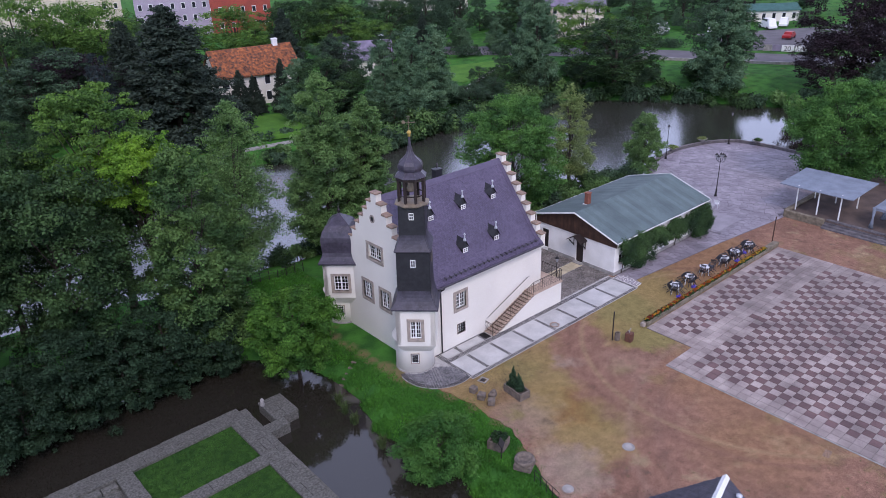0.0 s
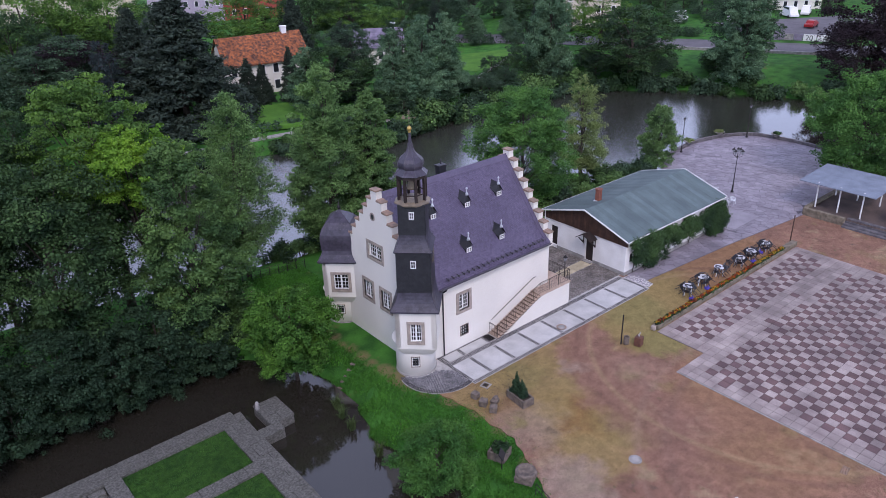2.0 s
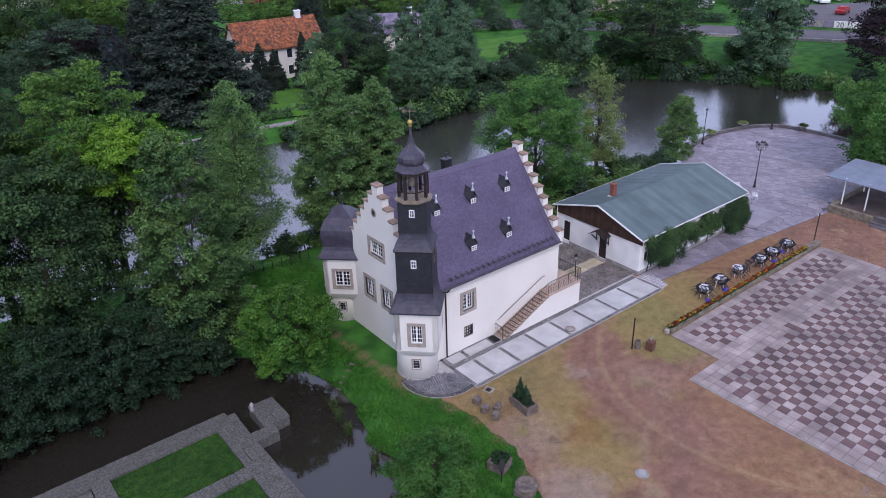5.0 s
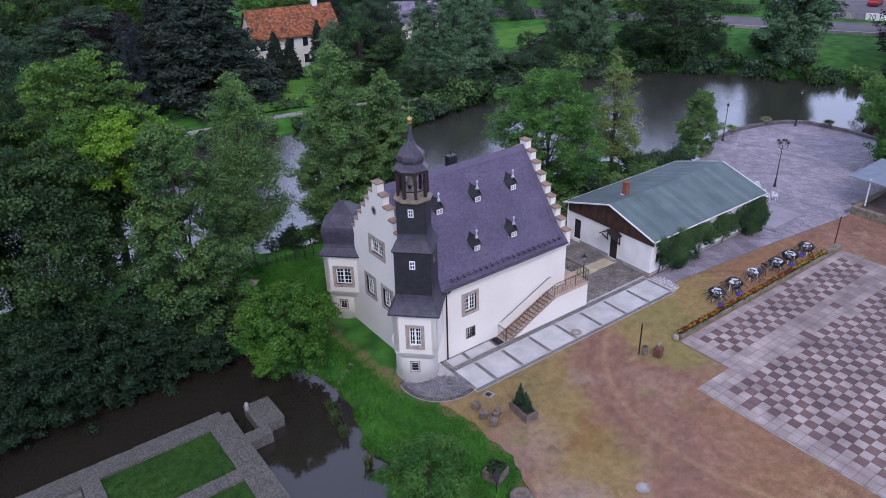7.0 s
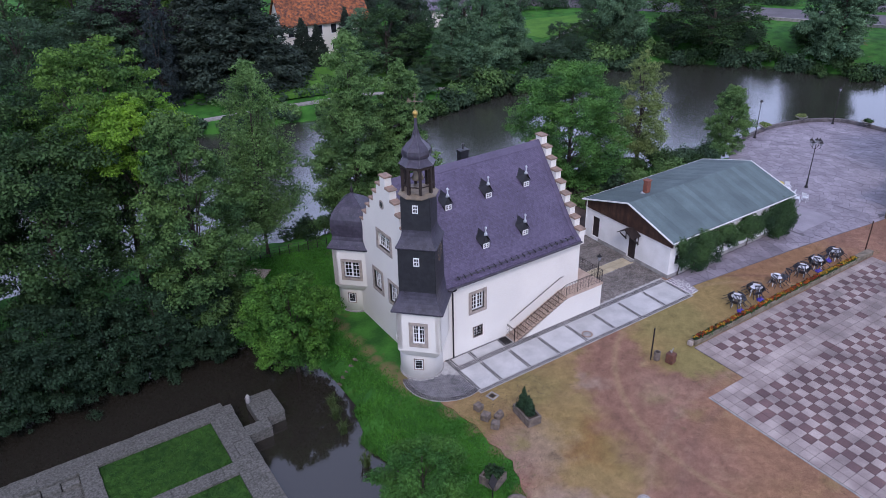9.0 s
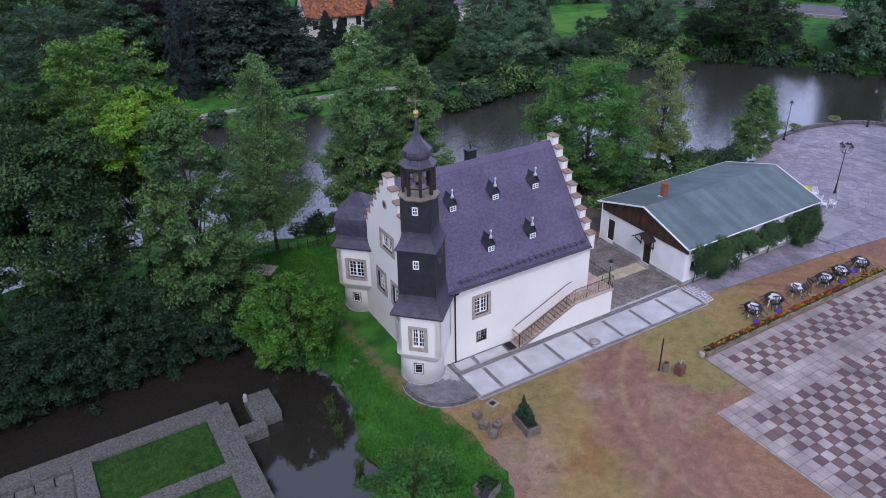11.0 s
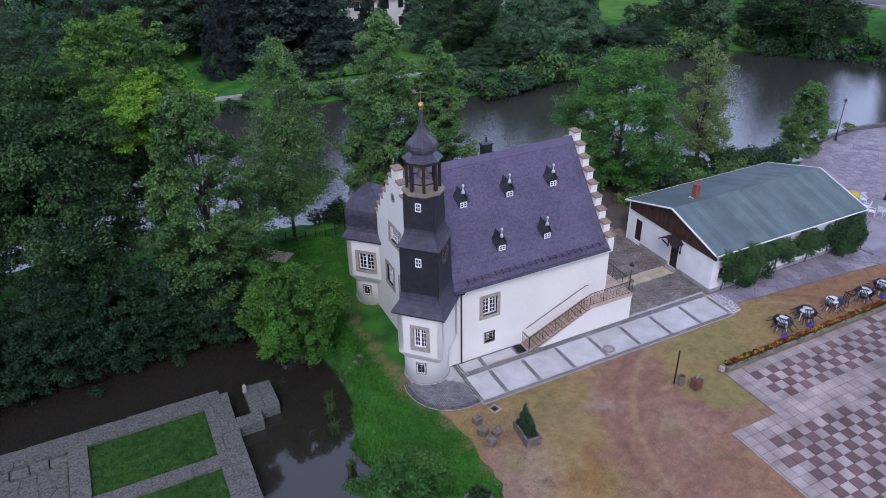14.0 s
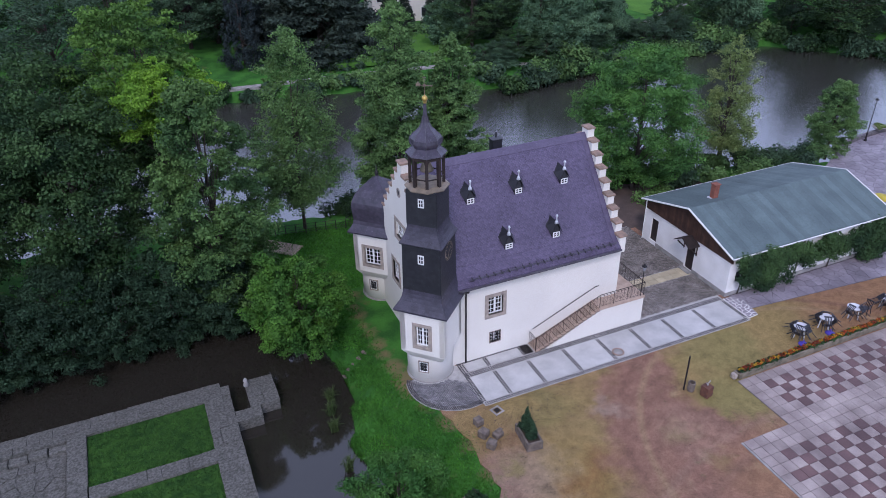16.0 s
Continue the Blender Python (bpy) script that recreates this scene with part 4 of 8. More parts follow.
for (r0, z0), (r1, z1) in list(zip(DOME, DOME[1:]))[1:11]:
    for k in range(8):
        a0, a1 = O8 + math.pi / 4 * k, O8 + math.pi / 4 * (k + 1)
        slate_patch(pc, *[(TC[0] + r * math.cos(a), TC[1] + r * math.sin(a), z) for r, z, a in ((r0, z0, a0), (r0, z0, a1), (r1, z1, a1), (r1, z1, a0))], 0.16, 0.12, rng, lift=0.012)
part("slate_cladding", pc.mesh("slates"), DOME_SLATE, dome, kind="stuff")
bm = bmesh.new()
for k in range(8):
    a = O8 + math.pi / 4 * k
    path_tube(bm, [(TC[0] + (r + 0.012) * math.cos(a), TC[1] + (r + 0.012) * math.sin(a), z) for r, z in DOME[1:13]], 0.022, 5)
part("seam_ribbing", bm, LEAD, dome)
bm = bmesh.new()
lathe(bm, [(0.08, 15.7), (0.10, 15.76), (0.06, 15.79), (0.11, 15.82), (0.145, 15.92), (0.11, 16.02), (0.04, 16.05), (0.02, 16.1)], 12, TC, smooth=True)
part("ball", bm, GOLD, dome, "gilded ball")
bm = bmesh.new()
tube(bm, (*TC, 16.0), (*TC, 16.95), 0.014, n=6)
vd = Vector((0.8, -0.6, 0))
for s0, s1, z0, z1 in ((-0.4, 0.42, 16.5, 16.525), (-0.4, -0.2, 16.46, 16.6), (-0.34, -0.26, 16.6, 16.66), (0.3, 0.36, 16.47, 16.555), (-0.06, 0.06, 16.47, 16.57)):
    m = pose(*TC, 0, 0, 0, -37)
    box(bm, s0, s1, -0.008, 0.008, z0, z1, m=m)
for z in (16.75, 16.85):
    box(bm, -0.1, 0.1, -0.01, 0.01, z, z + 0.02, m=pose(*TC, 0, 0, 0, -37))
part("weather_vane", bm, COPPER, dome, "metal weather vane")
# the open stage stands taller than its posts' first setting-out
for ob in [belfry, *belfry.children, dome, *dome.children]:
    for v in ob.data.vertices:
        v.co.z = v.co.z if v.co.z < 12.1 else 12.1 + (v.co.z - 12.1) * 1.285 if v.co.z < 13.33 else 13.68 + (v.co.z - 13.33) * 1.03
# tower windows and clock
nd = Vector((-1, -1, 0)).normalized()
for half, z, w, h in ((1.07, 8.28, 0.32, 0.5), (0.825, 11.35, 0.3, 0.45)):
    p = Vector((*TC, 0)) + nd * (half + 0.02)
    window_at(house, (p.x, p.y, z), (-1, -1), w, h, 0, 2, 2, depth=0.03, glass=PANE)
bm = bmesh.new()
mc = Matrix.Translation((*TC, 8.45)) @ pose(0, 0, 0, 90, 0, 45) @ Matrix.Translation((0, 0, 1.085))
vs = [[bm.verts.new(mc @ Vector((r * math.cos(t), r * math.sin(t), 0.01))) for t in (2 * math.pi * k / 28 for k in range(28))] for r in (0.52, 0.47)]
for k in range(28):
    bm.faces.new((vs[0][k], vs[0][(k + 1) % 28], vs[1][(k + 1) % 28], vs[1][k]))
for k in range(12):
    m = mc @ pose(0, 0, 0, 0, 0, 30 * k)
    box(bm, -0.02, 0.02, 0.34, 0.44, 0.004, 0.02, m=m)
for ang, ln in ((-60, 0.3), (150, 0.42)):
    box(bm, -0.018, 0.018, -0.06, ln, 0.02, 0.03, m=mc @ pose(0, 0, 0, 0, 0, ang))
part("clock_dial", bm, COPPER, shaft, "dull gilt clock dial on black slate")

# ---- north-west bay roof: bulbous hood ----
HOOD = [(1.50, 5.18), (1.54, 5.28), (1.36, 5.48), (1.23, 5.75), (1.19, 6.0), (1.22, 6.45), (1.25, 6.85), (1.22, 7.2), (1.10, 7.6), (0.86, 7.98), (0.55, 8.27), (0.28, 8.46), (0.11, 8.58), (0.05, 8.72)]
hood = square_part("bay_hood", HOOD, BC, DOME_SLATE, "bulbous slate hood over the corner bay")
bm = bmesh.new()
lathe(bm, [(0.05, 8.62), (0.1, 8.74), (0.13, 8.87), (0.07, 8.98), (0.04, 9.04), (0.02, 9.4)], 10, BC, smooth=True)
part("finial", bm, IRON, hood, "dark metal finial")

# ---- outside stair of the house ----
stair = thing("outside_stair", "brown stone stair with wrought iron railing up the white wall", "staircase")
SX0, SX1, SY0, LX1, LZ, NSTEP = 30.22, 34.5, 33.38, 37.78, 1.95, 16
bm = bmesh.new()
side = [(SX0 + 0.15, -0.3), (LX1 - 0.04, -0.3), (LX1 - 0.04, LZ - 0.16), (SX1, LZ - 0.16)]
vs = [[bm.verts.new((x, y, z)) for x, z in side] for y in (SY0 + 0.05, HY0 - 0.002)]
for k in range(4):
    bm.faces.new((vs[0][k], vs[0][(k + 1) % 4], vs[1][(k + 1) % 4], vs[1][k]))
bm.faces.new(vs[0])
bm.faces.new(vs[1][::-1])
box(bm, HX1 + 0.003, LX1 - 0.04, HY0, 36.4, -0.3, LZ - 0.16)
part("stair_body", bm, PLASTER, stair, "white plastered masonry under the stair")
for k in range(NSTEP):
    z, x = LZ * (k + 1) / NSTEP, SX0 + (SX1 - SX0) * k / (NSTEP - 1)
    if k < NSTEP - 1:
        step = part("step", boxes((x - 0.04, x + 0.30, SY0 - 0.02, HY0 - 0.003, z - 0.045, z), bevel=0.012), STEPSTONE, stair)
        part("riser", boxes((x + 0.02, x + 0.33, SY0 + 0.03, HY0 - 0.003, z - 0.16, z - 0.046)), RISER_SHADED, step, "brown riser stone darkened to show its shade")
part("landing", boxes((SX1 - 0.05, LX1, SY0 - 0.03, HY0 - 0.003, LZ - 0.16, LZ), (HX1 + 0.004, LX1, HY0 - 0.003, 36.45, LZ - 0.16, LZ), bevel=0.012), STEPSTONE, stair, "stone landing slab")


def iron_panel(bm, a, b, height=0.92):
    """A wrought iron railing between two feet: rails, bars and scrolls, in an upright plane."""
    a, b = Vector(a), Vector(b)
    n = max(2, int((b - a).length / 0.24))
    for h in (0.1, height - 0.1, height):
        tube(bm, a + Vector((0, 0, h)), b + Vector((0, 0, h)), 0.022 if h == height else 0.011, n=6)
    run = (b - a) / n
    for k in range(n + 1):
        p = a + run * k
        tube(bm, p + Vector((0, 0, 0.0 if k % 4 == 0 else 0.1)), p + Vector((0, 0, height)), 0.009 if k % 4 else 0.018, n=5)
    for k in range(n):
        c = a + run * (k + 0.5)
        flat = Vector((run.x, run.y, 0)).normalized()
        for zc, r in ((0.30, 0.09), (0.58, 0.085)):
            pts = [c + flat * (r * math.cos(t) * (1 - 0.08 * t)) + Vector((0, 0, zc + r * 1.5 * math.sin(t) * (1 - 0.06 * t) + run.z * 0)) for t in (0.8 * j for j in range(9))]
            path_tube(bm, pts, 0.0075, 4)


ry = SY0 + 0.06
bm = bmesh.new()
iron_panel(bm, (SX0, ry, 0.12), (SX1, ry, LZ))
part("railing", bm, RAILIRON, stair, "wrought iron stair railing with scrolls")
bm = bmesh.new()
iron_panel(bm, (SX1, ry, LZ), (LX1 - 0.07, ry, LZ))
iron_panel(bm, (LX1 - 0.07, ry, LZ), (LX1 - 0.07, 36.4, LZ))
part("railing", bm, RAILIRON, stair, "wrought iron landing railing with scrolls")
bm = bmesh.new()
path_tube(bm, [(SX0 - 0.02, ry, 0), (SX0 - 0.02, ry, 1.12)], 0.03, 6)
iron_panel(bm, (SX0 - 0.02, ry, 0.0), (SX0 - 0.02, HY0 - 0.12, 0.0), 1.0)
part("newel", bm, RAILIRON, stair)
bm = bmesh.new()
h0, h1 = (SX0 + 0.25, HY0 - 0.09, 1.12), (SX1 + 0.15, HY0 - 0.09, LZ + 0.98)
path_tube(bm, [h0, h1, (h1[0] + 0.25, h1[1], h1[2] + 0.0)], 0.022, 6)
for k in range(7):
    t = k / 6
    p = Vector(h0).lerp(Vector(h1), t)
    tube(bm, p, p + Vector((0, 0.09, -0.04)), 0.012, n=5)
part("wall_handrail", bm, IRON, stair, "black iron handrail on the wall")


def lantern_post(name, at, height, heads, label, group=""):
    th = thing(name, label, "lamp", group, at=at)
    bm = bmesh.new()
    lathe(bm, [(0.16, 0), (0.16, 0.12), (0.09, 0.2), (0.075, 0.7), (0.1, 0.74), (0.05, 0.8), (0.035, height * 0.6), (0.03, height - 0.3), (0.05, height - 0.28), (0.03, height - 0.24)], 10, smooth=True)
    if heads > 1:
        for k in range(heads):
            a = 2 * math.pi * k / heads
            path_tube(bm, [(0, 0, height - 0.6), (0.2 * math.cos(a), 0.2 * math.sin(a), height - 0.62), (0.45 * math.cos(a), 0.45 * math.sin(a), height - 0.45), (0.48 * math.cos(a), 0.48 * math.sin(a), height - 0.25)], 0.02, 5)
    part("post", bm, IRON, th, "black cast iron lamp post")
    for k in range(heads):
        a = 2 * math.pi * k / heads
        x, y = (0.48 * math.cos(a), 0.48 * math.sin(a)) if heads > 1 else (0, 0)
        z = height - 0.25
        bm = bmesh.new()
        lathe(bm, [(0.07, z), (0.15, z + 0.3)], 6, (x, y))
        lan = part("lantern", bm, LANTERN, th, "pale glass lantern")
        bm = bmesh.new()
        lathe(bm, [(0.19, z + 0.3), (0.16, z + 0.34), (0.05, z + 0.45), (0.02, z + 0.5), (0.03, z + 0.53), (0, z + 0.56)], 6, (x, y))
        part("cap", bm, IRON, lan)
    if heads > 1:
        bm = bmesh.new()
        z = height - 0.1
        lathe(bm, [(0.07, z), (0.15, z + 0.3)], 6)
        lan = part("lantern", bm, LANTERN, th)
        bm = bmesh.new()
        lathe(bm, [(0.19, z + 0.3), (0.05, z + 0.45), (0, z + 0.56)], 6)
        part("cap", bm, IRON, lan)
    return th


lantern_post("lamp_post", (38.45, 34.55, 0.03), 3.1, 1, "slim black lantern post beside the stair landing")
lantern_post("street_lamp", (74.81, 48.0, 0.05), 4.0, 1, "black lantern post on the terrace rim", "terrace lamps")
lantern_post("street_lamp", (85.6, 45.7, 0.05), 4.0, 1, "black lantern post on the terrace rim", "terrace lamps")
lantern_post("street_lamp", (67.27, 37.04, 0.05), 4.4, 4, "black four-armed lantern on the flagstone terrace", "terrace lamps")

# ---- long shed ----
shed = thing("garden_hall", "low white hall with green felt roof and ivy", "building")
GX0, GX1, GY0, GY1, GR = 44.3, 58.1, 33.25, 41.9, 37.4
SHED_W = [(41.15 - 0.35, 1.2, 0.75, 1.75), (36.9, 1.02, 0.8, 1.9)]
bm = bmesh.new()
cell_wall(bm, [GY0, GY1] + lines(SHED_W, 0), [-0.3, 3.0] + lines(SHED_W, 1), lambda u, z: not hole(u, z, SHED_W), lambda u, z, d: (GX0 + d, u, z), 0.3)
part("wall", bm, SHED_PLASTER, shed)
FW = [(45.4, 1.35, 1.0, 0.9)] + [(48.2 + 2.3 * k, 1.4, 1.3, 0.95) for k in range(4)]
bm = bmesh.new()
cell_wall(bm, [GX0 + 0.3, GX1] + lines(FW, 0), [-0.3, 2.95] + lines(FW, 1), lambda u, z: not hole(u, z, FW), lambda u, z, d: (u, GY0 + d, z), 0.3)
part("wall", bm, SHED_PLASTER, shed)
for u, z, w, h in FW:
    window_at(shed, (u, GY0, z), (0, -1), w, h, 0, 2, 1, depth=0.12)
part("wall", boxes((GX0 + 0.3, GX1, GY1 - 0.3, GY1, -0.3, 2.95), (GX1 - 0.3, GX1, GY0 + 0.3, GY1 - 0.3, -0.3, 2.95)), SHED_PLASTER, shed)
part("plinth", boxes((GX0 - 0.05, GX0, GY0 - 0.05, 36.45, -0.3, 0.32), (GX0 - 0.05, GX0, 37.35, 40.4, -0.3, 0.32), (GX0, GX1, GY0 - 0.05, GY0, -0.3, 0.3)), CURB, shed, "grey rendered plinth")
part("door", boxes((GX0 + 0.1, GX0 + 0.16, 40.43, 41.17, 0.3, 2.06), bevel=0.01), TIMBER, shed, "dark brown wooden door")
part("door", boxes((GX0 + 0.1, GX0 + 0.16, 36.51, 37.29, 0.07, 1.96), bevel=0.01), TIMBER, shed, "dark brown wooden door")
part("doorstep", boxes((GX0 - 0.4, GX0, 36.4, 37.4, 0.0, 0.12), bevel=0.02), CURB, shed)
bm = bmesh.new()
for s in (-1, 1):
    a = [bm.verts.new(p) for p in ((GX0 - 0.95, 36.9, 2.75), (GX0 - 0.95, 36.9 + s * 0.78, 2.28), (GX0, 36.9 + s * 0.78, 2.28), (GX0, 36.9, 2.75))]
    b = [bm.verts.new(v.co + Vector((0, 0, 0.06))) for v in a]
    bm.faces.new(a)
    bm.faces.new(b)
    for k in range(4):
        bm.faces.new((a[k], a[(k + 1) % 4], b[(k + 1) % 4], b[k]))
    tube(bm, (GX0, 36.9 + s * 0.62, 1.55), (GX0 - 0.7, 36.9 + s * 0.62, 2.25), 0.05, n=4)
    tube(bm, (GX0 - 0.05, 36.9 + s * 0.62, 1.5), (GX0 - 0.05, 36.9 + s * 0.62, 2.3), 0.05, n=4)
part("door_canopy", bm, TIMBER, shed, "dark timber gabled door canopy")
# boarded gable
n = 44
for k in range(n):
    bm = bmesh.new()
    y0, y1 = GY0 - 0.2 + (GY1 - GY0 + 0.4) * k / n, GY0 - 0.2 + (GY1 - GY0 + 0.4) * (k + 1) / n - 0.012
    tops = [min(4.62 - abs(y - GR) * (1.42 / 4.5), 4.62) - 0.08 for y in (y0, y1)]
    bot = 2.62
    d = GX0 - 0.08 - 0.012 * (k % 2)
    vs = [bm.verts.new(p) for p in ((d, y0, bot), (d, y1, bot), (d, y1, tops[1]), (d, y0, tops[0]))]
    ws = [bm.verts.new(v.co + Vector((0.06, 0, 0))) for v in vs]
    bm.faces.new(vs)
    bm.faces.new(ws[::-1])
    for j in range(4):
        bm.faces.new((vs[j], vs[(j + 1) % 4], ws[(j + 1) % 4], ws[j]))
    part("gable_board", bm, WOOD_BROWN, shed)
EX0, EX1, EY0, EY1 = 43.95, 58.4, 32.9, 42.15
EZF, EZB, ERZ = 3.2, 3.3, 4.66
for (ya, za), (yb, zb) in (((EY0, EZF), (GR, ERZ)), ((GR, ERZ), (EY1, EZB))):
    for k in range(26):
        bm = bmesh.new()
        x0, x1 = EX0 + (EX1 - EX0) * k / 26, EX0 + (EX1 - EX0) * (k + 1) / 26 - 0.005
        up = 0.003 * (k % 2)
        a = [bm.verts.new(p) for p in ((x0, ya, za + up), (x1, ya, za + up), (x1, yb, zb + up), (x0, yb, zb + up))]
        b = [bm.verts.new(v.co - Vector((0, 0, 0.1))) for v in a]
        bm.faces.new(a)
        bm.faces.new(b[::-1])
        for j in range(4):
            bm.faces.new((a[j], a[(j + 1) % 4], b[(j + 1) % 4], b[j]))
        part("roof_strip", bm, FELT, shed)
    bm = bmesh.new()
    under = [bm.verts.new(p) for p in ((EX0 + 0.02, ya, za - 0.03), (EX1 - 0.02, ya, za - 0.03), (EX1 - 0.02, yb, zb - 0.03), (EX0 + 0.02, yb, zb - 0.03))]
    bm.faces.new(under)
    part("roof_deck", bm, TIMBER, shed)
bm = bmesh.new()
for x in (EX0, EX1):
    for (ya, za), (yb, zb) in (((EY0, EZF), (GR, ERZ)), ((GR, ERZ), (EY1, EZB))):
        vs = [bm.verts.new((x + dx, y, z + dz)) for y, z in ((ya, za), (yb, zb)) for dx, dz in ((-0.035, 0.03), (0.045, 0.03), (0.045, -0.07), (-0.035, -0.07))]
        for j in range(4):
            bm.faces.new((vs[j], vs[(j + 1) % 4], vs[4 + (j + 1) % 4], vs[4 + j]))
        bm.faces.new(vs[:4])
        bm.faces.new(vs[4:])
tube(bm, (EX0, EY0 - 0.06, EZF - 0.06), (EX1, EY0 - 0.06, EZF - 0.06), 0.04)
tube(bm, (EX0, EY1 + 0.06, EZB - 0.06), (EX1, EY1 + 0.06, EZB - 0.06), 0.04)
tube(bm, (EX0 + 0.25, GY1 - 0.05, 3.2), (EX0 + 0.25, GY1 - 0.05, 0), 0.04)
part("verge_trim", bm, WHITE, shed, "white verge boards and gutter")
bm = bmesh.new()
for j in range(14):
    z = 4.25 + j * 0.083
    for k in range(4):
        for i in range(2):
            o = 0.1 * (j % 2)
            m = pose(46.95, 38.35, 0, 0, 0, 90 * k)
            box(bm, -0.2 + 0.2 * i + 0.004, -0.2 + 0.2 * (i + 1) - 0.004, -0.2, -0.11, z, z + 0.072, m=m)
box(bm, 46.76, 47.14, 38.16, 38.54, 4.2, 5.39)
ch = part("chimney", bm, BRICK, shed, "red brick chimney")
part("cap", boxes((46.7, 47.2, 38.1, 38.6, 5.4, 5.46)), BRICK, ch)
part("flashing", boxes((46.65, 47.25, 38.05, 38.65, 4.3, 4.42)), ZINC, ch)

# ---- ruin island in the moat ----
RZ = -0.27
ruin = thing("ruin_island", "low mossy stone ruin walls round grass in the moat", "ruin")
rrng = random.Random(31)


def stone_wall_top(parent, x0, x1, y0, y1, z, nx, ny, skew=0.0, base=-2.4):
    """A low wall: core, and its covering stones as pieces."""
    part("wall_core", boxes((x0 + 0.03, x1 - 0.03, y0 + 0.03, y1 - 0.03, base, z - 0.05)), RUIN, parent)
    for i in range(nx):
        for j in range(ny):
            a, b = x0 + (x1 - x0) * i / nx, x0 + (x1 - x0) * (i + 1) / nx - 0.01
            c, d = y0 + (y1 - y0) * j / ny, y0 + (y1 - y0) * (j + 1) / ny - 0.012
            h = rrng.uniform(-0.02, 0.02)
            bm = bmesh.new()
            vs = box(bm, a, b, c, d, z - 0.16, z + h)
            for v in vs:
                v.co.x += rrng.uniform(-0.02, 0.02)
                v.co.y += rrng.uniform(-0.02, 0.02)
            part("stone", bm, RUIN, parent)


# outer walls, cross wall, pier and its link
for x0, x1, y0, y1, nx, ny in ((-6.0, 12.6, 37.7, 38.95, 30, 3), (11.6, 13.02, 26.5, 37.7, 3, 18), (12.6, 13.05, 37.7, 38.5, 1, 1), (5.6, 11.6, 32.93, 33.8, 9, 1), (4.6, 5.55, 26.5, 37.7, 1, 12), (13.02, 14.4, 35.3, 36.15, 3, 1), (13.9, 15.5, 36.15, 38.5, 2, 3)):
    stone_wall_top(ruin, x0, x1, y0, y1, RZ, nx, ny)
part("sunken_floor", boxes((-6.0, 4.6, 26.5, 37.7, -2.3, RZ - 0.42)), RUIN, ruin, "rough stone floor of a sunken cell")
for k in range(11):
    x = -5.6 + k * 0.93
    part("stone", boxes((x, x + 0.88, 37.2, 37.69, RZ - 0.5, RZ - 0.15 + rrng.uniform(-0.05, 0.05)), bevel=0.03), RUIN, ruin)
for y0, y1 in ((33.8, 37.7), (26.5, 32.93)):
    sheet("grass_plot", [(5.55, y0), (11.6, y0), (11.6, y1), (5.55, y1)], RZ - 0.18, LAWN, "mown grass inside the ruin walls", "lawn", thick=1.6)
fig = bmesh.new()
lathe(fig, [(0.14, RZ), (0.16, RZ + 0.12), (0.1, RZ + 0.3), (0.13, RZ + 0.42), (0.06, RZ + 0.55), (0.0, RZ + 0.6)], 10, (13.98, 38.0), smooth=True)
tagged(part("garden_ornament", fig, CURB, None), "small pale stone ornament on the pier", "ornament")

# ---- courtyard furniture ----


def crate_block(x, y, rz, s):
    th = thing("stone_block", "rough square stone block on the gravel", "stone block", "stone blocks", (x, y, 0.02), rz)
    part("block", boxes((-s / 2, s / 2, -s / 2, s / 2, 0, s * 0.9), bevel=0.03), BLOCKSTONE, th)


for q in ((24.5, 29.5, 12, 0.44), (24.36, 28.62, 30, 0.47), (24.4, 27.78, 40, 0.45)):
    crate_block(*q)
th = thing("broken_stone", "weathered broken stone with moss", "stone", "stone blocks", (25.05, 28.3, 0.02), 20)
part("block", boxes((-0.28, 0.25, -0.2, 0.22, 0, 0.33), (-0.15, 0.2, -0.15, 0.1, 0.33, 0.5), bevel=0.06), BLOCKSTONE, th)


def trough(name, at, rz, length, width, height, label, plants):
    th = thing(name, label, "planter", "", at, rz)
    t = 0.1
    bm = boxes((-length / 2, length / 2, -width / 2, -width / 2 + t, 0, height), (-length / 2, length / 2, width / 2 - t, width / 2, 0, height), (-length / 2, -length / 2 + t, -width / 2 + t, width / 2 - t, 0, height), (length / 2 - t, length / 2, -width / 2 + t, width / 2 - t, 0, height), (-length / 2 + t, length / 2 - t, -width / 2 + t, width / 2 - t, 0, 0.1))
    part("trough", bm, BLOCKSTONE, th, "worn stone trough")
    part("soil", boxes((-length / 2 + t, length / 2 - t, -width / 2 + t, width / 2 - t, 0.1, height - 0.06)), SOIL, th)
    return th


def leaf_points(rng, clusters, per, squash=0.8, inner=0.25):
    """Leaf places and normals over the shells of many clumps (x, y, z, r)."""
    c = np.array(clusters, float)
    n = np.maximum(8, (per * (c[:, 3] / c[:, 3].mean()) ** 2).astype(int))
    idx = np.repeat(np.arange(len(c)), n)
    d = rng.normal(size=(len(idx), 3))
    d /= np.linalg.norm(d, axis=1)[:, None]
    r = c[idx, 3] * (inner + (1.0 - inner) * rng.uniform(0, 1, len(idx)) ** 0.6 + np.abs(rng.normal(size=len(idx))) * 0.3)
    p = c[idx, :3] + d * r[:, None] * np.array([1, 1, squash])
    nrm = d * np.array([1, 1, 0.7]) + rng.normal(size=d.shape) * 0.7 + np.array([0, 0, 0.75])
    return p, nrm / np.linalg.norm(nrm, axis=1)[:, None]


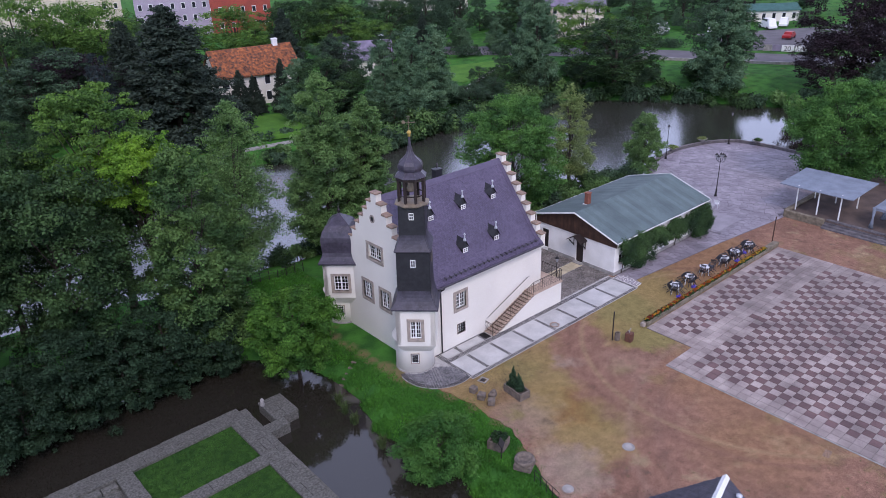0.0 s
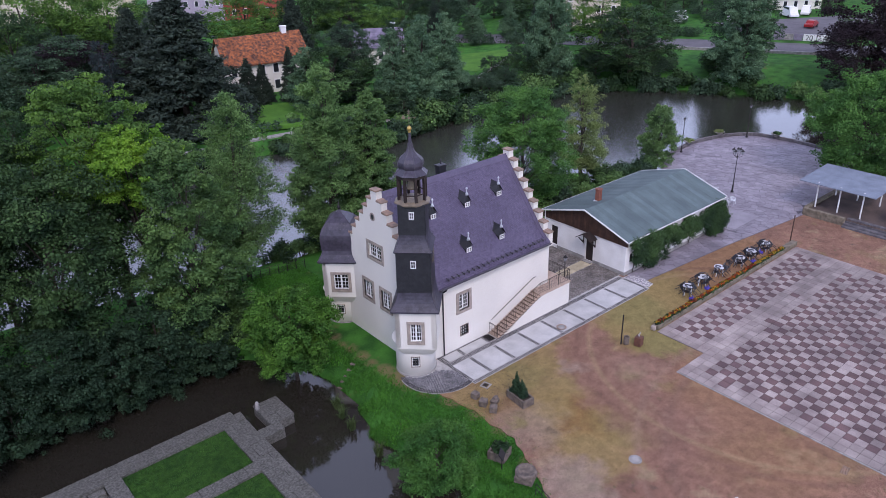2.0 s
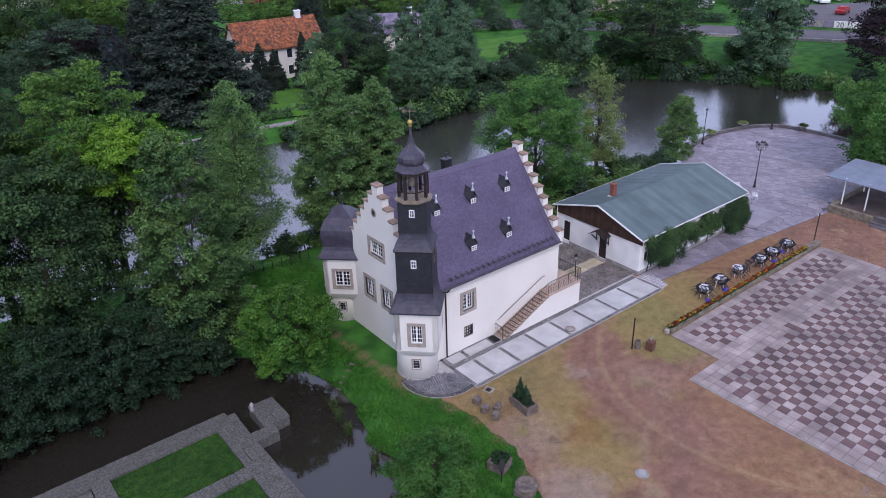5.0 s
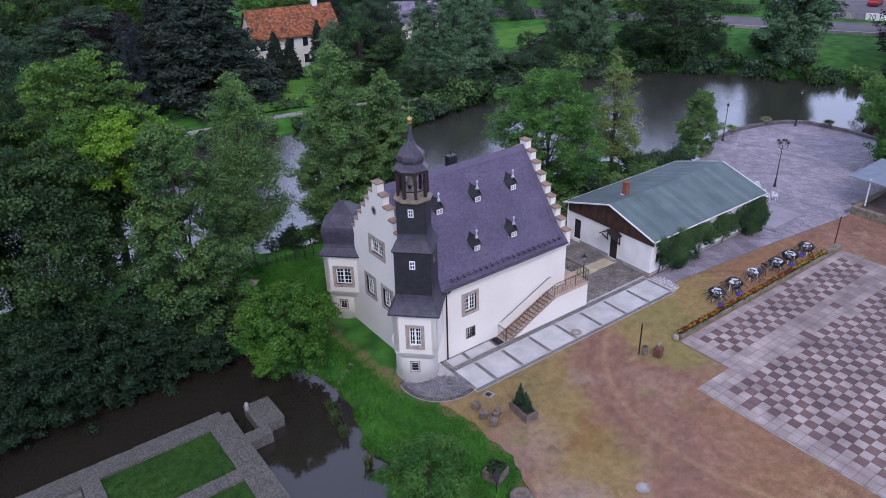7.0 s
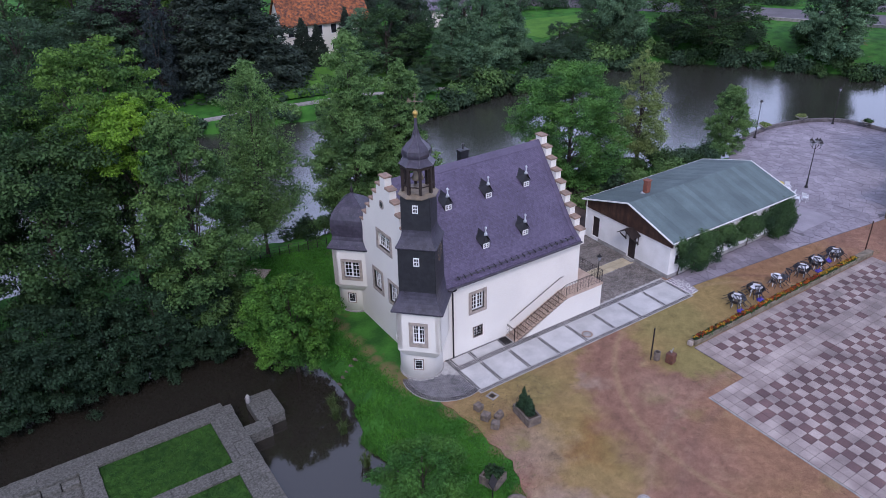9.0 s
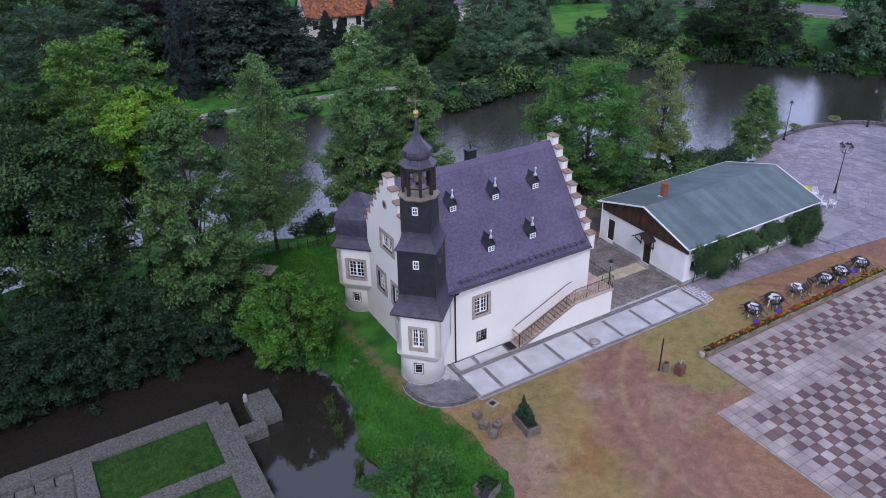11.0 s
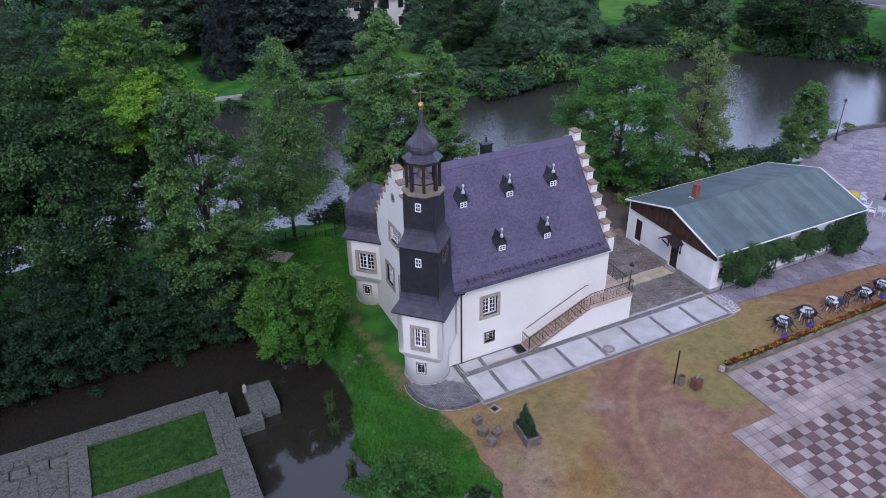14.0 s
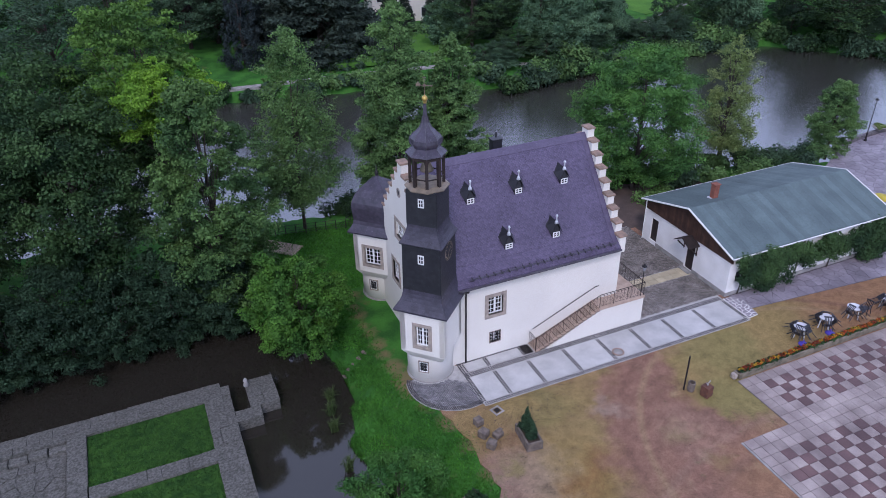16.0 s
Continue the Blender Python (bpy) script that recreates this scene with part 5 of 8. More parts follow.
def leaf_mesh(name, rng, p, nrm, size, long=1.5):
    """One mesh of pointed, slightly folded leaves."""
    k = len(p)
    a = np.cross(nrm, rng.normal(size=(k, 3)))
    a /= np.linalg.norm(a, axis=1)[:, None] + 1e-9
    b = np.cross(nrm, a)
    s = (size * rng.uniform(0.6, 1.35, k))[:, None]
    v = np.stack([p - a * s * long * 0.5, p - b * s * 0.5 + nrm * s * 0.18, p + a * s * long * 0.5, p + b * s * 0.5 + nrm * s * 0.18], 1).reshape(-1, 3)
    me = bpy.data.meshes.new(name)
    me.vertices.add(4 * k)
    me.vertices.foreach_set("co", v.astype(np.float32).ravel())
    me.loops.add(4 * k)
    me.loops.foreach_set("vertex_index", np.arange(4 * k, dtype=np.int32))
    me.polygons.add(k)
    me.polygons.foreach_set("loop_start", np.arange(0, 4 * k, 4, dtype=np.int32))
    me.update(calc_edges=True)
    return me


# LEAF_MID is kept dark: the shade of the moat-side maples sits in its colour
LEAF_MID = leaf_mat("leaf_mid_green_shaded", (0.058, 0.112, 0.032), (0.020, 0.045, 0.018))
# brighter copy of LEAF_MID, with sunlight put into the green
LEAF_SIDE = leaf_mat("leaf_sunlit_green", (0.106, 0.192, 0.047), (0.042, 0.092, 0.030))
LEAF_HALL = leaf_mat("leaf_clear_green", (0.105, 0.235, 0.045), (0.048, 0.122, 0.030))
# dark green of the cypresses; on the bank bushes it paints in their shade
LEAF_SHADE = leaf_mat("leaf_shade_and_cypress", (0.035, 0.070, 0.031), (0.018, 0.038, 0.019))
LEAF_BRIGHT = leaf_mat("leaf_fresh_green", (0.185, 0.345, 0.026), (0.085, 0.190, 0.020))
LEAF_FRESH = leaf_mat("leaf_light_green", (0.122, 0.232, 0.036), (0.050, 0.110, 0.025))
LEAF_DARK = leaf_mat("leaf_dark_green", (0.067, 0.119, 0.057), (0.033, 0.064, 0.033))
LEAF_ALDER = leaf_mat("leaf_alder", (0.143, 0.255, 0.070), (0.069, 0.136, 0.042))
LEAF_PALE = leaf_mat("leaf_yellowing", (0.190, 0.255, 0.075), (0.120, 0.180, 0.055))
# LEAF_FAR is lightened so that its colour carries the haze over the lake
LEAF_FAR = leaf_mat("leaf_far_hazy", (0.131, 0.227, 0.106), (0.067, 0.132, 0.067))
LEAF_CORNER = leaf_mat("leaf_yellow_green", (0.092, 0.212, 0.026), (0.036, 0.098, 0.018))
LEAF_COPPER = leaf_mat("leaf_copper", (0.034, 0.024, 0.026), (0.021, 0.016, 0.018))
NEEDLE = leaf_mat("needle_dark", (0.050, 0.074, 0.047), (0.030, 0.046, 0.032))
NEEDLE_BLUE = leaf_mat("needle_blue", (0.042, 0.060, 0.054), (0.024, 0.036, 0.033))
LEAF_WILLOW = leaf_mat("leaf_willow", (0.078, 0.190, 0.034), (0.040, 0.112, 0.024))
REED = leaf_mat("reed_green", (0.07, 0.10, 0.03), (0.04, 0.07, 0.02))


def trunk_mesh(name, rng, height, r, tips, base_z=0.0, lean=(0, 0), first=0.25):
    bm = bmesh.new()
    pts = [Vector((lean[0] * t * t, lean[1] * t * t, base_z + (height - base_z) * t)) + Vector((rng.normal() * 0.08 * height * 0.05, rng.normal() * 0.08 * height * 0.05, 0)) * (t > 0) for t in (0, 0.12, 0.3, 0.5, 0.7, 0.9)]
    rad = [r * 1.35, r, r * 0.85, r * 0.62, r * 0.4, r * 0.12]
    for (a, ra), (b, rb) in zip(zip(pts, rad), zip(pts[1:], rad[1:])):
        tube(bm, a, b, ra, rb, 8)
    for x, y, z, _ in tips:
        t = min(0.85, max(first, (z - base_z) / (height - base_z) * rng.uniform(0.45, 0.7)))
        k = t * (height - base_z) + base_z
        foot = Vector((lean[0] * t * t, lean[1] * t * t, k))
        tip = Vector((x, y, z))
        mid = foot.lerp(tip, 0.5) + Vector((0, 0, 0.06 * (tip - foot).length))
        tube(bm, foot, mid, r * 0.3 * (1 - t * 0.6), r * 0.16, 5)
        tube(bm, mid, tip, r * 0.16, r * 0.04, 5)
    me = bpy.data.meshes.new(name)
    bm.to_mesh(me)
    bm.free()
    return me


def crown_clusters(rng, kind, height, radius, base, n):
    out = []
    while len(out) < n:
        if kind == "broad":
            d = rng.normal(size=3)
            d /= np.linalg.norm(d)
            f = rng.uniform(0.55, 1.0) ** 0.5
            lump = 1 + 0.18 * math.sin(3 * math.atan2(d[1], d[0]) + 2 * d[2]) + rng.uniform(-0.12, 0.12)
            zc, hz = (height + base) / 2, (height - base) / 2
            x, y, z = d[0] * radius * f * lump, d[1] * radius * f * lump, zc + d[2] * hz * f
            r = radius * rng.uniform(0.11, 0.24)
            z = min(z, height - r * 0.7)
        elif kind == "spire":
            t = rng.uniform(0, 1) ** 1.1
            z = base + (height - base) * t * 0.99
            w = radius * min(1.0, 0.3 + 2.3 * t) * (1 - t) ** 0.55 * rng.uniform(0.3, 1.0) * (1 + 0.12 * math.sin(9 * t))
            a = rng.uniform(0, 2 * math.pi)
            x, y = w * math.cos(a), w * math.sin(a)
            r = radius * rng.uniform(0.14, 0.26) * (1.05 - 0.6 * t)
        elif kind == "oval":
            t = rng.uniform(0, 1) ** 0.9
            z = base + (height - base) * t
            w = radius * (math.sin(math.pi * min(0.97, 0.16 + 0.80 * t)) ** 0.7) * rng.uniform(0.45, 1.0)
            a = rng.uniform(0, 2 * math.pi)
            x, y = w * math.cos(a), w * math.sin(a)
            r = radius * rng.uniform(0.14, 0.28) * (1.05 - 0.45 * t)
        else:
            t = rng.uniform(0, 1) ** 1.15
            z = base + (height - base) * t * 0.98
            w = radius * (1 - t) ** 0.8 * rng.uniform(0.5, 1.0)
            a = rng.uniform(0, 2 * math.pi)
            x, y = w * math.cos(a), w * math.sin(a)
            r = radius * rng.uniform(0.13, 0.24) * (1.1 - 0.7 * t)
            z -= 0.12 * w
        out.append((x, y, z, r))
    return out


def tree(at, kind, height, radius, base, leaves, label, seed, clusters=70, per=300, size=0.2, group="trees", rz=0, trunk_r=None, lean=(0, 0), category="tree", squash=0.55, long=1.5):
    rng = np.random.default_rng(seed)
    th = thing("tree" if category == "tree" else "bush", label, category, group, at, rz)
    cl = crown_clusters(rng, kind, height, radius, base, clusters)
    cl = [(x + lean[0] * (z / height) ** 2, y + lean[1] * (z / height) ** 2, z, r) for x, y, z, r in cl]
    tips = cl[:: max(1, len(cl) // 26)]
    # each bough ends in a few smaller sprays
    sprays = []
    for x, y, z, r in cl:
        for _ in range(4):
            d = rng.normal(size=3) * (0.55, 0.55, 0.38)
            sprays.append((x + d[0] * r, y + d[1] * r, z + d[2] * r, r * rng.uniform(0.38, 0.75)))
    cl, per = sprays, per // 4
    part("trunk", trunk_mesh("trunk", rng, height * 0.93, trunk_r or 0.018 * height, tips, -0.6, lean), BARK, th)
    p, nrm = leaf_points(rng, cl, per, squash if kind != "cone" else 0.5)
    part("crown", leaf_mesh("crown", rng, p, nrm, size, long), leaves, th)
    return th


# cypresses in the stone trough, and other planted vessels
cyp = trough("stone_planter", (26.35, 27.45, 0.02), 84, 1.6, 0.85, 0.52, "rectangular stone trough planted with two small cypresses", 2)
rngn = np.random.default_rng(5)
for dx, h in ((0.36, 1.45), (-0.14, 1.15)):
    cl = [(dx + rngn.uniform(-1, 1) * 0.18 * (1 - t), rngn.uniform(-1, 1) * 0.18 * (1 - t), 0.5 + h * t, 0.22 * (1.05 - t)) for t in np.linspace(0, 0.97, 16)]
    p, nrm = leaf_points(rngn, cl, 160, 1.2)
    part("cypress", leaf_mesh("cypress", rngn, p, nrm, 0.06, 2.2), LEAF_SHADE, cyp, "small dark cypress")
pl = trough("stone_planter", (21.95, 24.75, -0.03), 20, 1.0, 1.0, 0.55, "square stone trough with low green plants", 1)
p, nrm = leaf_points(rngn, [(rngn.uniform(-0.3, 0.3), rngn.uniform(-0.3, 0.3), 0.6, 0.2) for _ in range(9)], 120)
part("planting", leaf_mesh("planting", rngn, p, nrm, 0.1), LEAF_MID, pl, "low leafy plants", kind="stuff")
fountain = thing("stone_basin", "square stone block with a round hollow", "basin", "", (21.75, 22.55, -0.03), 25)
bm = boxes((-0.5, 0.5, -0.5, 0.5, 0, 0.42), bevel=0.05)
part("base", bm, BLOCKSTONE, fountain)
bm = bmesh.new()
lathe(bm, [(0.56, 0.42), (0.58, 0.5), (0.56, 0.62), (0.42, 0.62), (0.34, 0.48), (0.0, 0.46)], 20, smooth=True, cap=False)
part("bowl", bm, BLOCKSTONE, fountain, "round hollow stone bowl")
sign = thing("information_board", "small dark board on a slanted post in the grass", "sign", "", (21.3, 23.9, -0.1), 35)
bm = bmesh.new()
tube(bm, (0, 0, 0), (0, 0, 1.0), 0.03)
part("post", bm, IRON, sign)
part("board", boxes((-0.32, 0.32, -0.02, 0.02, -0.22, 0.22), m=pose(0, 0, 1.15, -35)), IRON, sign, "tilted dark board")
pole = thing("steel_pole", "slim dark upright pole on the gravel", "pole", "poles", (35.95, 27.16, 0.02))
bm = bmesh.new()
tube(bm, (0, 0, 0), (0, 0, 2.35), 0.045)
part("pole", bm, IRON, pole)
pole2 = thing("steel_pole", "slim brown upright pole at the flower bed end", "pole", "poles", (59.9, 27.25, 0.02))
bm = bmesh.new()
tube(bm, (0, 0, 0), (0, 0, 2.6), 0.05)
part("pole", bm, WOOD_BROWN, pole2)
barrel = thing("litter_bin", "dark round stone litter bin", "bin", "", (36.25, 26.95, 0.02))
bm = bmesh.new()
lathe(bm, [(0.17, 0), (0.20, 0.1), (0.20, 0.6), (0.16, 0.6), (0.15, 0.2), (0.0, 0.2)], 16, smooth=False, cap=False)
part("bin", bm, BLOCKSTONE, barrel)
crate = thing("flower_box", "tall rusty square planter with a pale twig", "planter", "", (36.75, 26.3, 0.02), 10)
part("box", boxes((-0.24, 0.24, -0.24, 0.24, 0, 0.68), bevel=0.02), RUST, crate, "rusty red metal box")
bm = bmesh.new()
path_tube(bm, [(0, 0, 0.68), (0.05, 0.02, 0.85), (0.12, -0.03, 1.0)], 0.03, 5)
path_tube(bm, [(0, 0, 0.7), (-0.1, 0.04, 0.9)], 0.03, 5)
part("twig", bm, CURB, crate)
for i, (x, y, r, nm) in enumerate(((34.6, 31.36, 0.36, "ring"), (27.25, 19.56, 0.36, "plain"), (22.14, 19.76, 0.42, "ring"))):
    th = thing("manhole_cover", "round %s manhole cover set in the ground" % ("rusty cast iron" if nm == "ring" else "pale concrete"), "manhole", "manholes", (x, y, 0.03 if i else 0.075))
    bm = bmesh.new()
    lathe(bm, [(r, -0.05), (r, 0.015), (r * 0.78, 0.016), (r * 0.76, 0.0)], 28, cap=False)
    part("frame", bm, CAPSTONE if nm == "ring" else CURB, th)
    bm = bmesh.new()
    lathe(bm, [(r * 0.74, -0.05), (r * 0.74, 0.008), (0.0, 0.009)], 28, cap=False)
    part("cover", bm, CURB, th)
mat_grate = thing("foot_grate", "dark steel boot grate at the foot of the stair", "grate", "", (29.82, 33.86, 0.04))
part("frame", boxes((-0.27, 0.27, -0.38, -0.35, 0, 0.03), (-0.27, 0.27, 0.35, 0.38, 0, 0.03), (-0.27, -0.24, -0.35, 0.35, 0, 0.03), (0.24, 0.27, -0.35, 0.35, 0, 0.03)), IRON, mat_grate)
for k in range(14):
    part("bar", boxes((-0.24, 0.24, -0.345 + 0.05 * k, -0.325 + 0.05 * k, 0.0, 0.025)), IRON, mat_grate)
gully = thing("yard_drain", "small iron drain grate framed by pale cobbles", "drain", "", (25.86, 30.0, 0.02), 15)
for k in range(5):
    part("bar", boxes((-0.14, 0.14, -0.13 + 0.06 * k, -0.095 + 0.06 * k, -0.02, 0.03)), IRON, gully)
for k in range(5):
    for j in range(5):
        if not (0 < k < 4 and 0 < j < 4):
            part("cobble", boxes((-0.3 + 0.12 * k + 0.008, -0.3 + 0.12 * (k + 1) - 0.008, -0.3 + 0.12 * j + 0.008, -0.3 + 0.12 * (j + 1) - 0.008, -0.05, 0.035), bevel=0.012), CURB, gully)
th = thing("drain_grate", "rusty rectangular drain grate at the tile edge", "drain", "", (34.75, 11.66, 0.02), 8)
bm = boxes(*[(-0.3 + 0.09 * k, -0.26 + 0.09 * k, -0.18, 0.18, -0.02, 0.02) for k in range(8)])
part("grate", bm, CAPSTONE, th)

# ---- flower bed along the square ----
bed = thing("flower_bed", "long low stone trough of orange and yellow marigolds", "flower bed")
BY = 26.75
part("kerb", boxes((39.3, 59.7, BY - 0.22, BY - 0.08, -0.1, 0.36), bevel=0.02), MOSSY_KERB, bed, "stained grey-brown stone kerb")
part("kerb", boxes((39.3, 59.7, BY + 0.24, BY + 0.32, -0.1, 0.22), bevel=0.02), MOSSY_KERB, bed)
part("kerb", boxes((39.25, 39.4, BY - 0.08, BY + 0.24, -0.1, 0.34), bevel=0.02), MOSSY_KERB, bed)
part("soil", boxes((39.4, 59.6, BY - 0.08, BY + 0.24, -0.1, 0.26)), SOIL, bed)
part("end_stone", boxes((38.98, 39.26, BY - 0.16, BY + 0.2, 0.0, 0.36), bevel=0.07), SANDSTONE, bed, "pale sandstone end block")
part("end_slab", boxes((57.9, 59.75, BY - 0.2, BY + 0.3, 0.28, 0.4), bevel=0.02), MOSSY_KERB, bed)
PETALS = [leaf_mat("petal_orange", (0.42, 0.13, 0.02), (0.30, 0.07, 0.015)), leaf_mat("petal_yellow", (0.48, 0.33, 0.03), (0.36, 0.22, 0.02)), leaf_mat("petal_rust", (0.25, 0.05, 0.02), (0.18, 0.04, 0.02))]
r5 = np.random.default_rng(8)


def marigold(x, y, which):
    th = thing("marigold_plant", ("orange", "yellow", "rust red")[which] + " marigold plant in the stone bed", "flower", "marigolds", (x, y, 0.25), r5.uniform(0, 360))
    if which not in MARI:
        g = np.random.default_rng(which)
        p, nrm = leaf_points(g, [(g.uniform(-0.12, 0.12), g.uniform(-0.12, 0.12), 0.1, 0.12) for _ in range(4)], 40)
        lm = leaf_mesh("foliage", g, p, nrm, 0.07)
        lm.materials.append(LEAF_MID)
        p, nrm = leaf_points(g, [(g.uniform(-0.14, 0.14), g.uniform(-0.14, 0.14), 0.2, 0.055) for _ in range(5)], 18)
        bmm = leaf_mesh("blossom", g, p, nrm, 0.06, 1.0)
        bmm.materials.append(PETALS[which])
        MARI[which] = (lm, bmm)
    part("foliage", MARI[which][0], None, th)
    part("blossom", MARI[which][1], None, th)


MARI = {}
for k in range(86):
    x = 39.6 + k * 0.212
    t = (x - 39.3) / 18.5
    which = 1 if r5.uniform() < (0.75 if t > 0.72 else 0.35 if t < 0.3 else 0.12) else (2 if r5.uniform() < 0.45 else 0)
    marigold(x + r5.uniform(-0.04, 0.04), BY + 0.07 + r5.uniform(-0.05, 0.05), which)

# ---- garden tables with leaning chairs, folded parasol bases ----


def chair_proto(PLASTIC_K=PLASTIC_K, label="dark plastic stacking chair tipped against a table"):
    th = thing("garden_chair", label, "chair", "garden chairs")
    part("seat", boxes((-0.22, 0.22, -0.22, 0.22, 0.40, 0.44), bevel=0.015), PLASTIC_K, th)
    back = part("backrest", boxes((-0.23, 0.23, 0.28, 0.32, 0.82, 0.9), bevel=0.01), PLASTIC_K, th)
    slat = None
    for k in range(5):
        if slat is None:
            slat = part("slat", boxes((-0.02, 0.02, 0.2, 0.24, 0.44, 0.86), m=pose(0, 0, 0, -6)), PLASTIC_K, back)
            slat_me = slat.data
        else:
            slat = part("slat", slat_me, PLASTIC_K, back)
        slat.location.x = -0.18 + 0.09 * k
    for x in (-0.2, 0.2):
        for y in (-0.2, 0.2):
            bm = bmesh.new()
            tube(bm, (x, y, 0.42), (x * 1.18, y * 1.2, 0), 0.024, n=6)
            part("leg", bm, PLASTIC_K, th)
        bm = boxes((x - 0.025, x + 0.025, -0.2, 0.28, 0.62, 0.65), (x - 0.02, x + 0.02, -0.2, -0.16, 0.42, 0.63))
        part("armrest", bm, PLASTIC_K, th)
    return th


def table_proto():
    th = thing("garden_table", "round white plastic garden table", "table", "garden tables")
    bm = bmesh.new()
    lathe(bm, [(0.0, 0.70), (0.40, 0.70), (0.42, 0.72), (0.42, 0.745), (0.40, 0.75), (0.0, 0.75)], 24, cap=False)
    part("tabletop", bm, PLASTIC_W, th)
    for k in range(4):
        a = math.pi / 4 + k * math.pi / 2
        bm = bmesh.new()
        tube(bm, (0.3 * math.cos(a), 0.3 * math.sin(a), 0.71), (0.4 * math.cos(a), 0.4 * math.sin(a), 0), 0.035, n=6)
        part("leg", bm, PLASTIC_W, th)
    return th


chair0, table0 = chair_proto(), table_proto()
r6 = random.Random(12)
first = True
for i, (x, y) in enumerate(((45.4, 28.1), (47.5, 28.15), (49.95, 28.2), (52.7, 28.0), (54.55, 28.0), (56.8, 28.0))):
    m = pose(x, y, 0.02, 0, 0, r6.uniform(0, 90))
    if first:
        table0.matrix_basis = m
    else:
        copy_thing(table0, m)
    for k in range(4 if i != 2 else 3):
        a = r6.uniform(-15, 15) + 90 * k + (45 if i % 2 else 20)
        upright = i == 2 and k == 0
        if upright:
            m = pose(x + 1.0, y - 0.1, 0.02, 0, 0, -80)
        else:
            m = pose(x, y, 0.02, 0, 0, a) @ pose(0, 0.78, 0.17, 52, 0, 0)
        if first:
            chair0.matrix_basis, first = m, False
        else:
            copy_thing(chair0, m)
VIOLET = mat("violet_plastic", (0.09, 0.06, 0.42), (0.07, 0.05, 0.34), scale=4, rough=0.5, bump=0)
for x, y in ((45.0, 27.38), (47.3, 27.5), (54.2, 27.5), (56.2, 28.0)):
    th = thing("parasol_foot", "round violet plastic parasol foot on the gravel", "parasol foot", "parasol feet", (x, y, 0.02))
    bm = bmesh.new()
    lathe(bm, [(0.27, 0), (0.27, 0.06), (0.12, 0.12), (0.04, 0.14), (0.035, 0.3), (0, 0.3)], 18, smooth=True)
    part("foot", bm, VIOLET, th)

# ---- pavilion with steps ----
pav = thing("raised_pavilion", "raised terrace with steps and a pale flat canopy on posts", "pavilion")
part("retaining_wall", boxes((66.7, 67.1, 25.7, 29.5, -0.2, 0.75), bevel=0.03), MOSSY_KERB, pav, "grey-brown stone retaining wall")
part("retaining_wall", boxes((67.1, 84, 29.2, 29.6, -0.2, 0.75), bevel=0.03), MOSSY_KERB, pav)
part("deck", boxes((67.1, 86, 8, 29.2, -0.2, 0.5)), DECK_EARTH, pav, "dark earthy deck")
for k in range(4):
    part("step", boxes((66.3 + 0.36 * k, 66.68 + 0.36 * k, 8.0, 25.7, -0.1, 0.15 * (k + 1)), bevel=0.015), DARK_STEP, pav)
bm = bmesh.new()
vs = [bm.verts.new(p) for p in ((67.6, 30.7, 3.0), (67.6, 23.8, 3.0), (73.3, 23.7, 3.25), (73.3, 30.7, 3.25), (67.6, 30.7, 2.92), (67.6, 23.8, 2.92), (73.3, 23.7, 3.17), (73.3, 30.7, 3.17))]
for q in ((0, 1, 2, 3), (7, 6, 5, 4), (0, 4, 5, 1), (1, 5, 6, 2), (2, 6, 7, 3), (3, 7, 4, 0)):
    bm.faces.new([vs[k] for k in q])
canopy = part("canopy", bm, CANVAS, pav, "pale bluish flat canopy")
for y in (29.05, 27.0, 24.95):
    for x in (68.2, 72.6):
        bm = bmesh.new()
        tube(bm, (x, y, 0.5), (x - 0.1, y, 3.0 + (x - 67.6) * 0.04), 0.07, n=8)
        part("post", bm, WHITE, pav, "white round post")
tent = thing("party_tent", "small pale canvas tent with tied side curtain", "tent", "", (0, 0, 0))
bm = bmesh.new()
vs = [bm.verts.new(p) for p in ((68.3, 22.2, 2.55), (68.3, 17.5, 2.55), (71.5, 17.5, 2.55), (71.5, 22.2, 2.55), (69.9, 19.9, 3.4))]
for k in range(4):
    bm.faces.new((vs[k], vs[(k + 1) % 4], vs[4]))
ws = [bm.verts.new(v.co - Vector((0, 0, 0.25))) for v in vs[:4]]
for k in range(4):
    bm.faces.new((vs[k], vs[(k + 1) % 4], ws[(k + 1) % 4], ws[k]))
part("roof", bm, CANVAS, tent)
for x, y in ((68.4, 22.1), (68.4, 17.6), (71.4, 17.6), (71.4, 22.1)):
    bm = bmesh.new()
    lathe(bm, [(0.22, 0.5), (0.12, 1.2), (0.08, 1.6), (0.2, 2.5)], 10, (x, y), smooth=True)
    part("side_curtain", bm, CANVAS, tent, "tied white side curtain")

# ---- gatehouse roof below the camera ----
gate = thing("gatehouse", "small building with dark slate roof and white ridge capping", "house", "", (23.54, 12.21, 0), 194)
# local x runs along the ridge from the gable
part("wall", boxes((0.3, 8.5, -2.7, 2.7, -0.3, 2.45)), PLASTER, gate)
bm = bmesh.new()
for s in (-1, 1):
    a = [bm.verts.new(p) for p in ((0, 0, 5.0), (8.8, 0, 5.0), (8.8, s * 3.2, 2.1), (0, s * 3.2, 2.1))]
    b = [bm.verts.new(v.co - Vector((0, 0, 0.12))) for v in a]
    bm.faces.new(a)
    bm.faces.new(b[::-1])
    for k in range(4):
        bm.faces.new((a[k], a[(k + 1) % 4], b[(k + 1) % 4], b[k]))
groof = part("roof", bm, SKIRT_SLATE, gate, "dark slate roof")
pc, rg = Pieces(), random.Random(3)
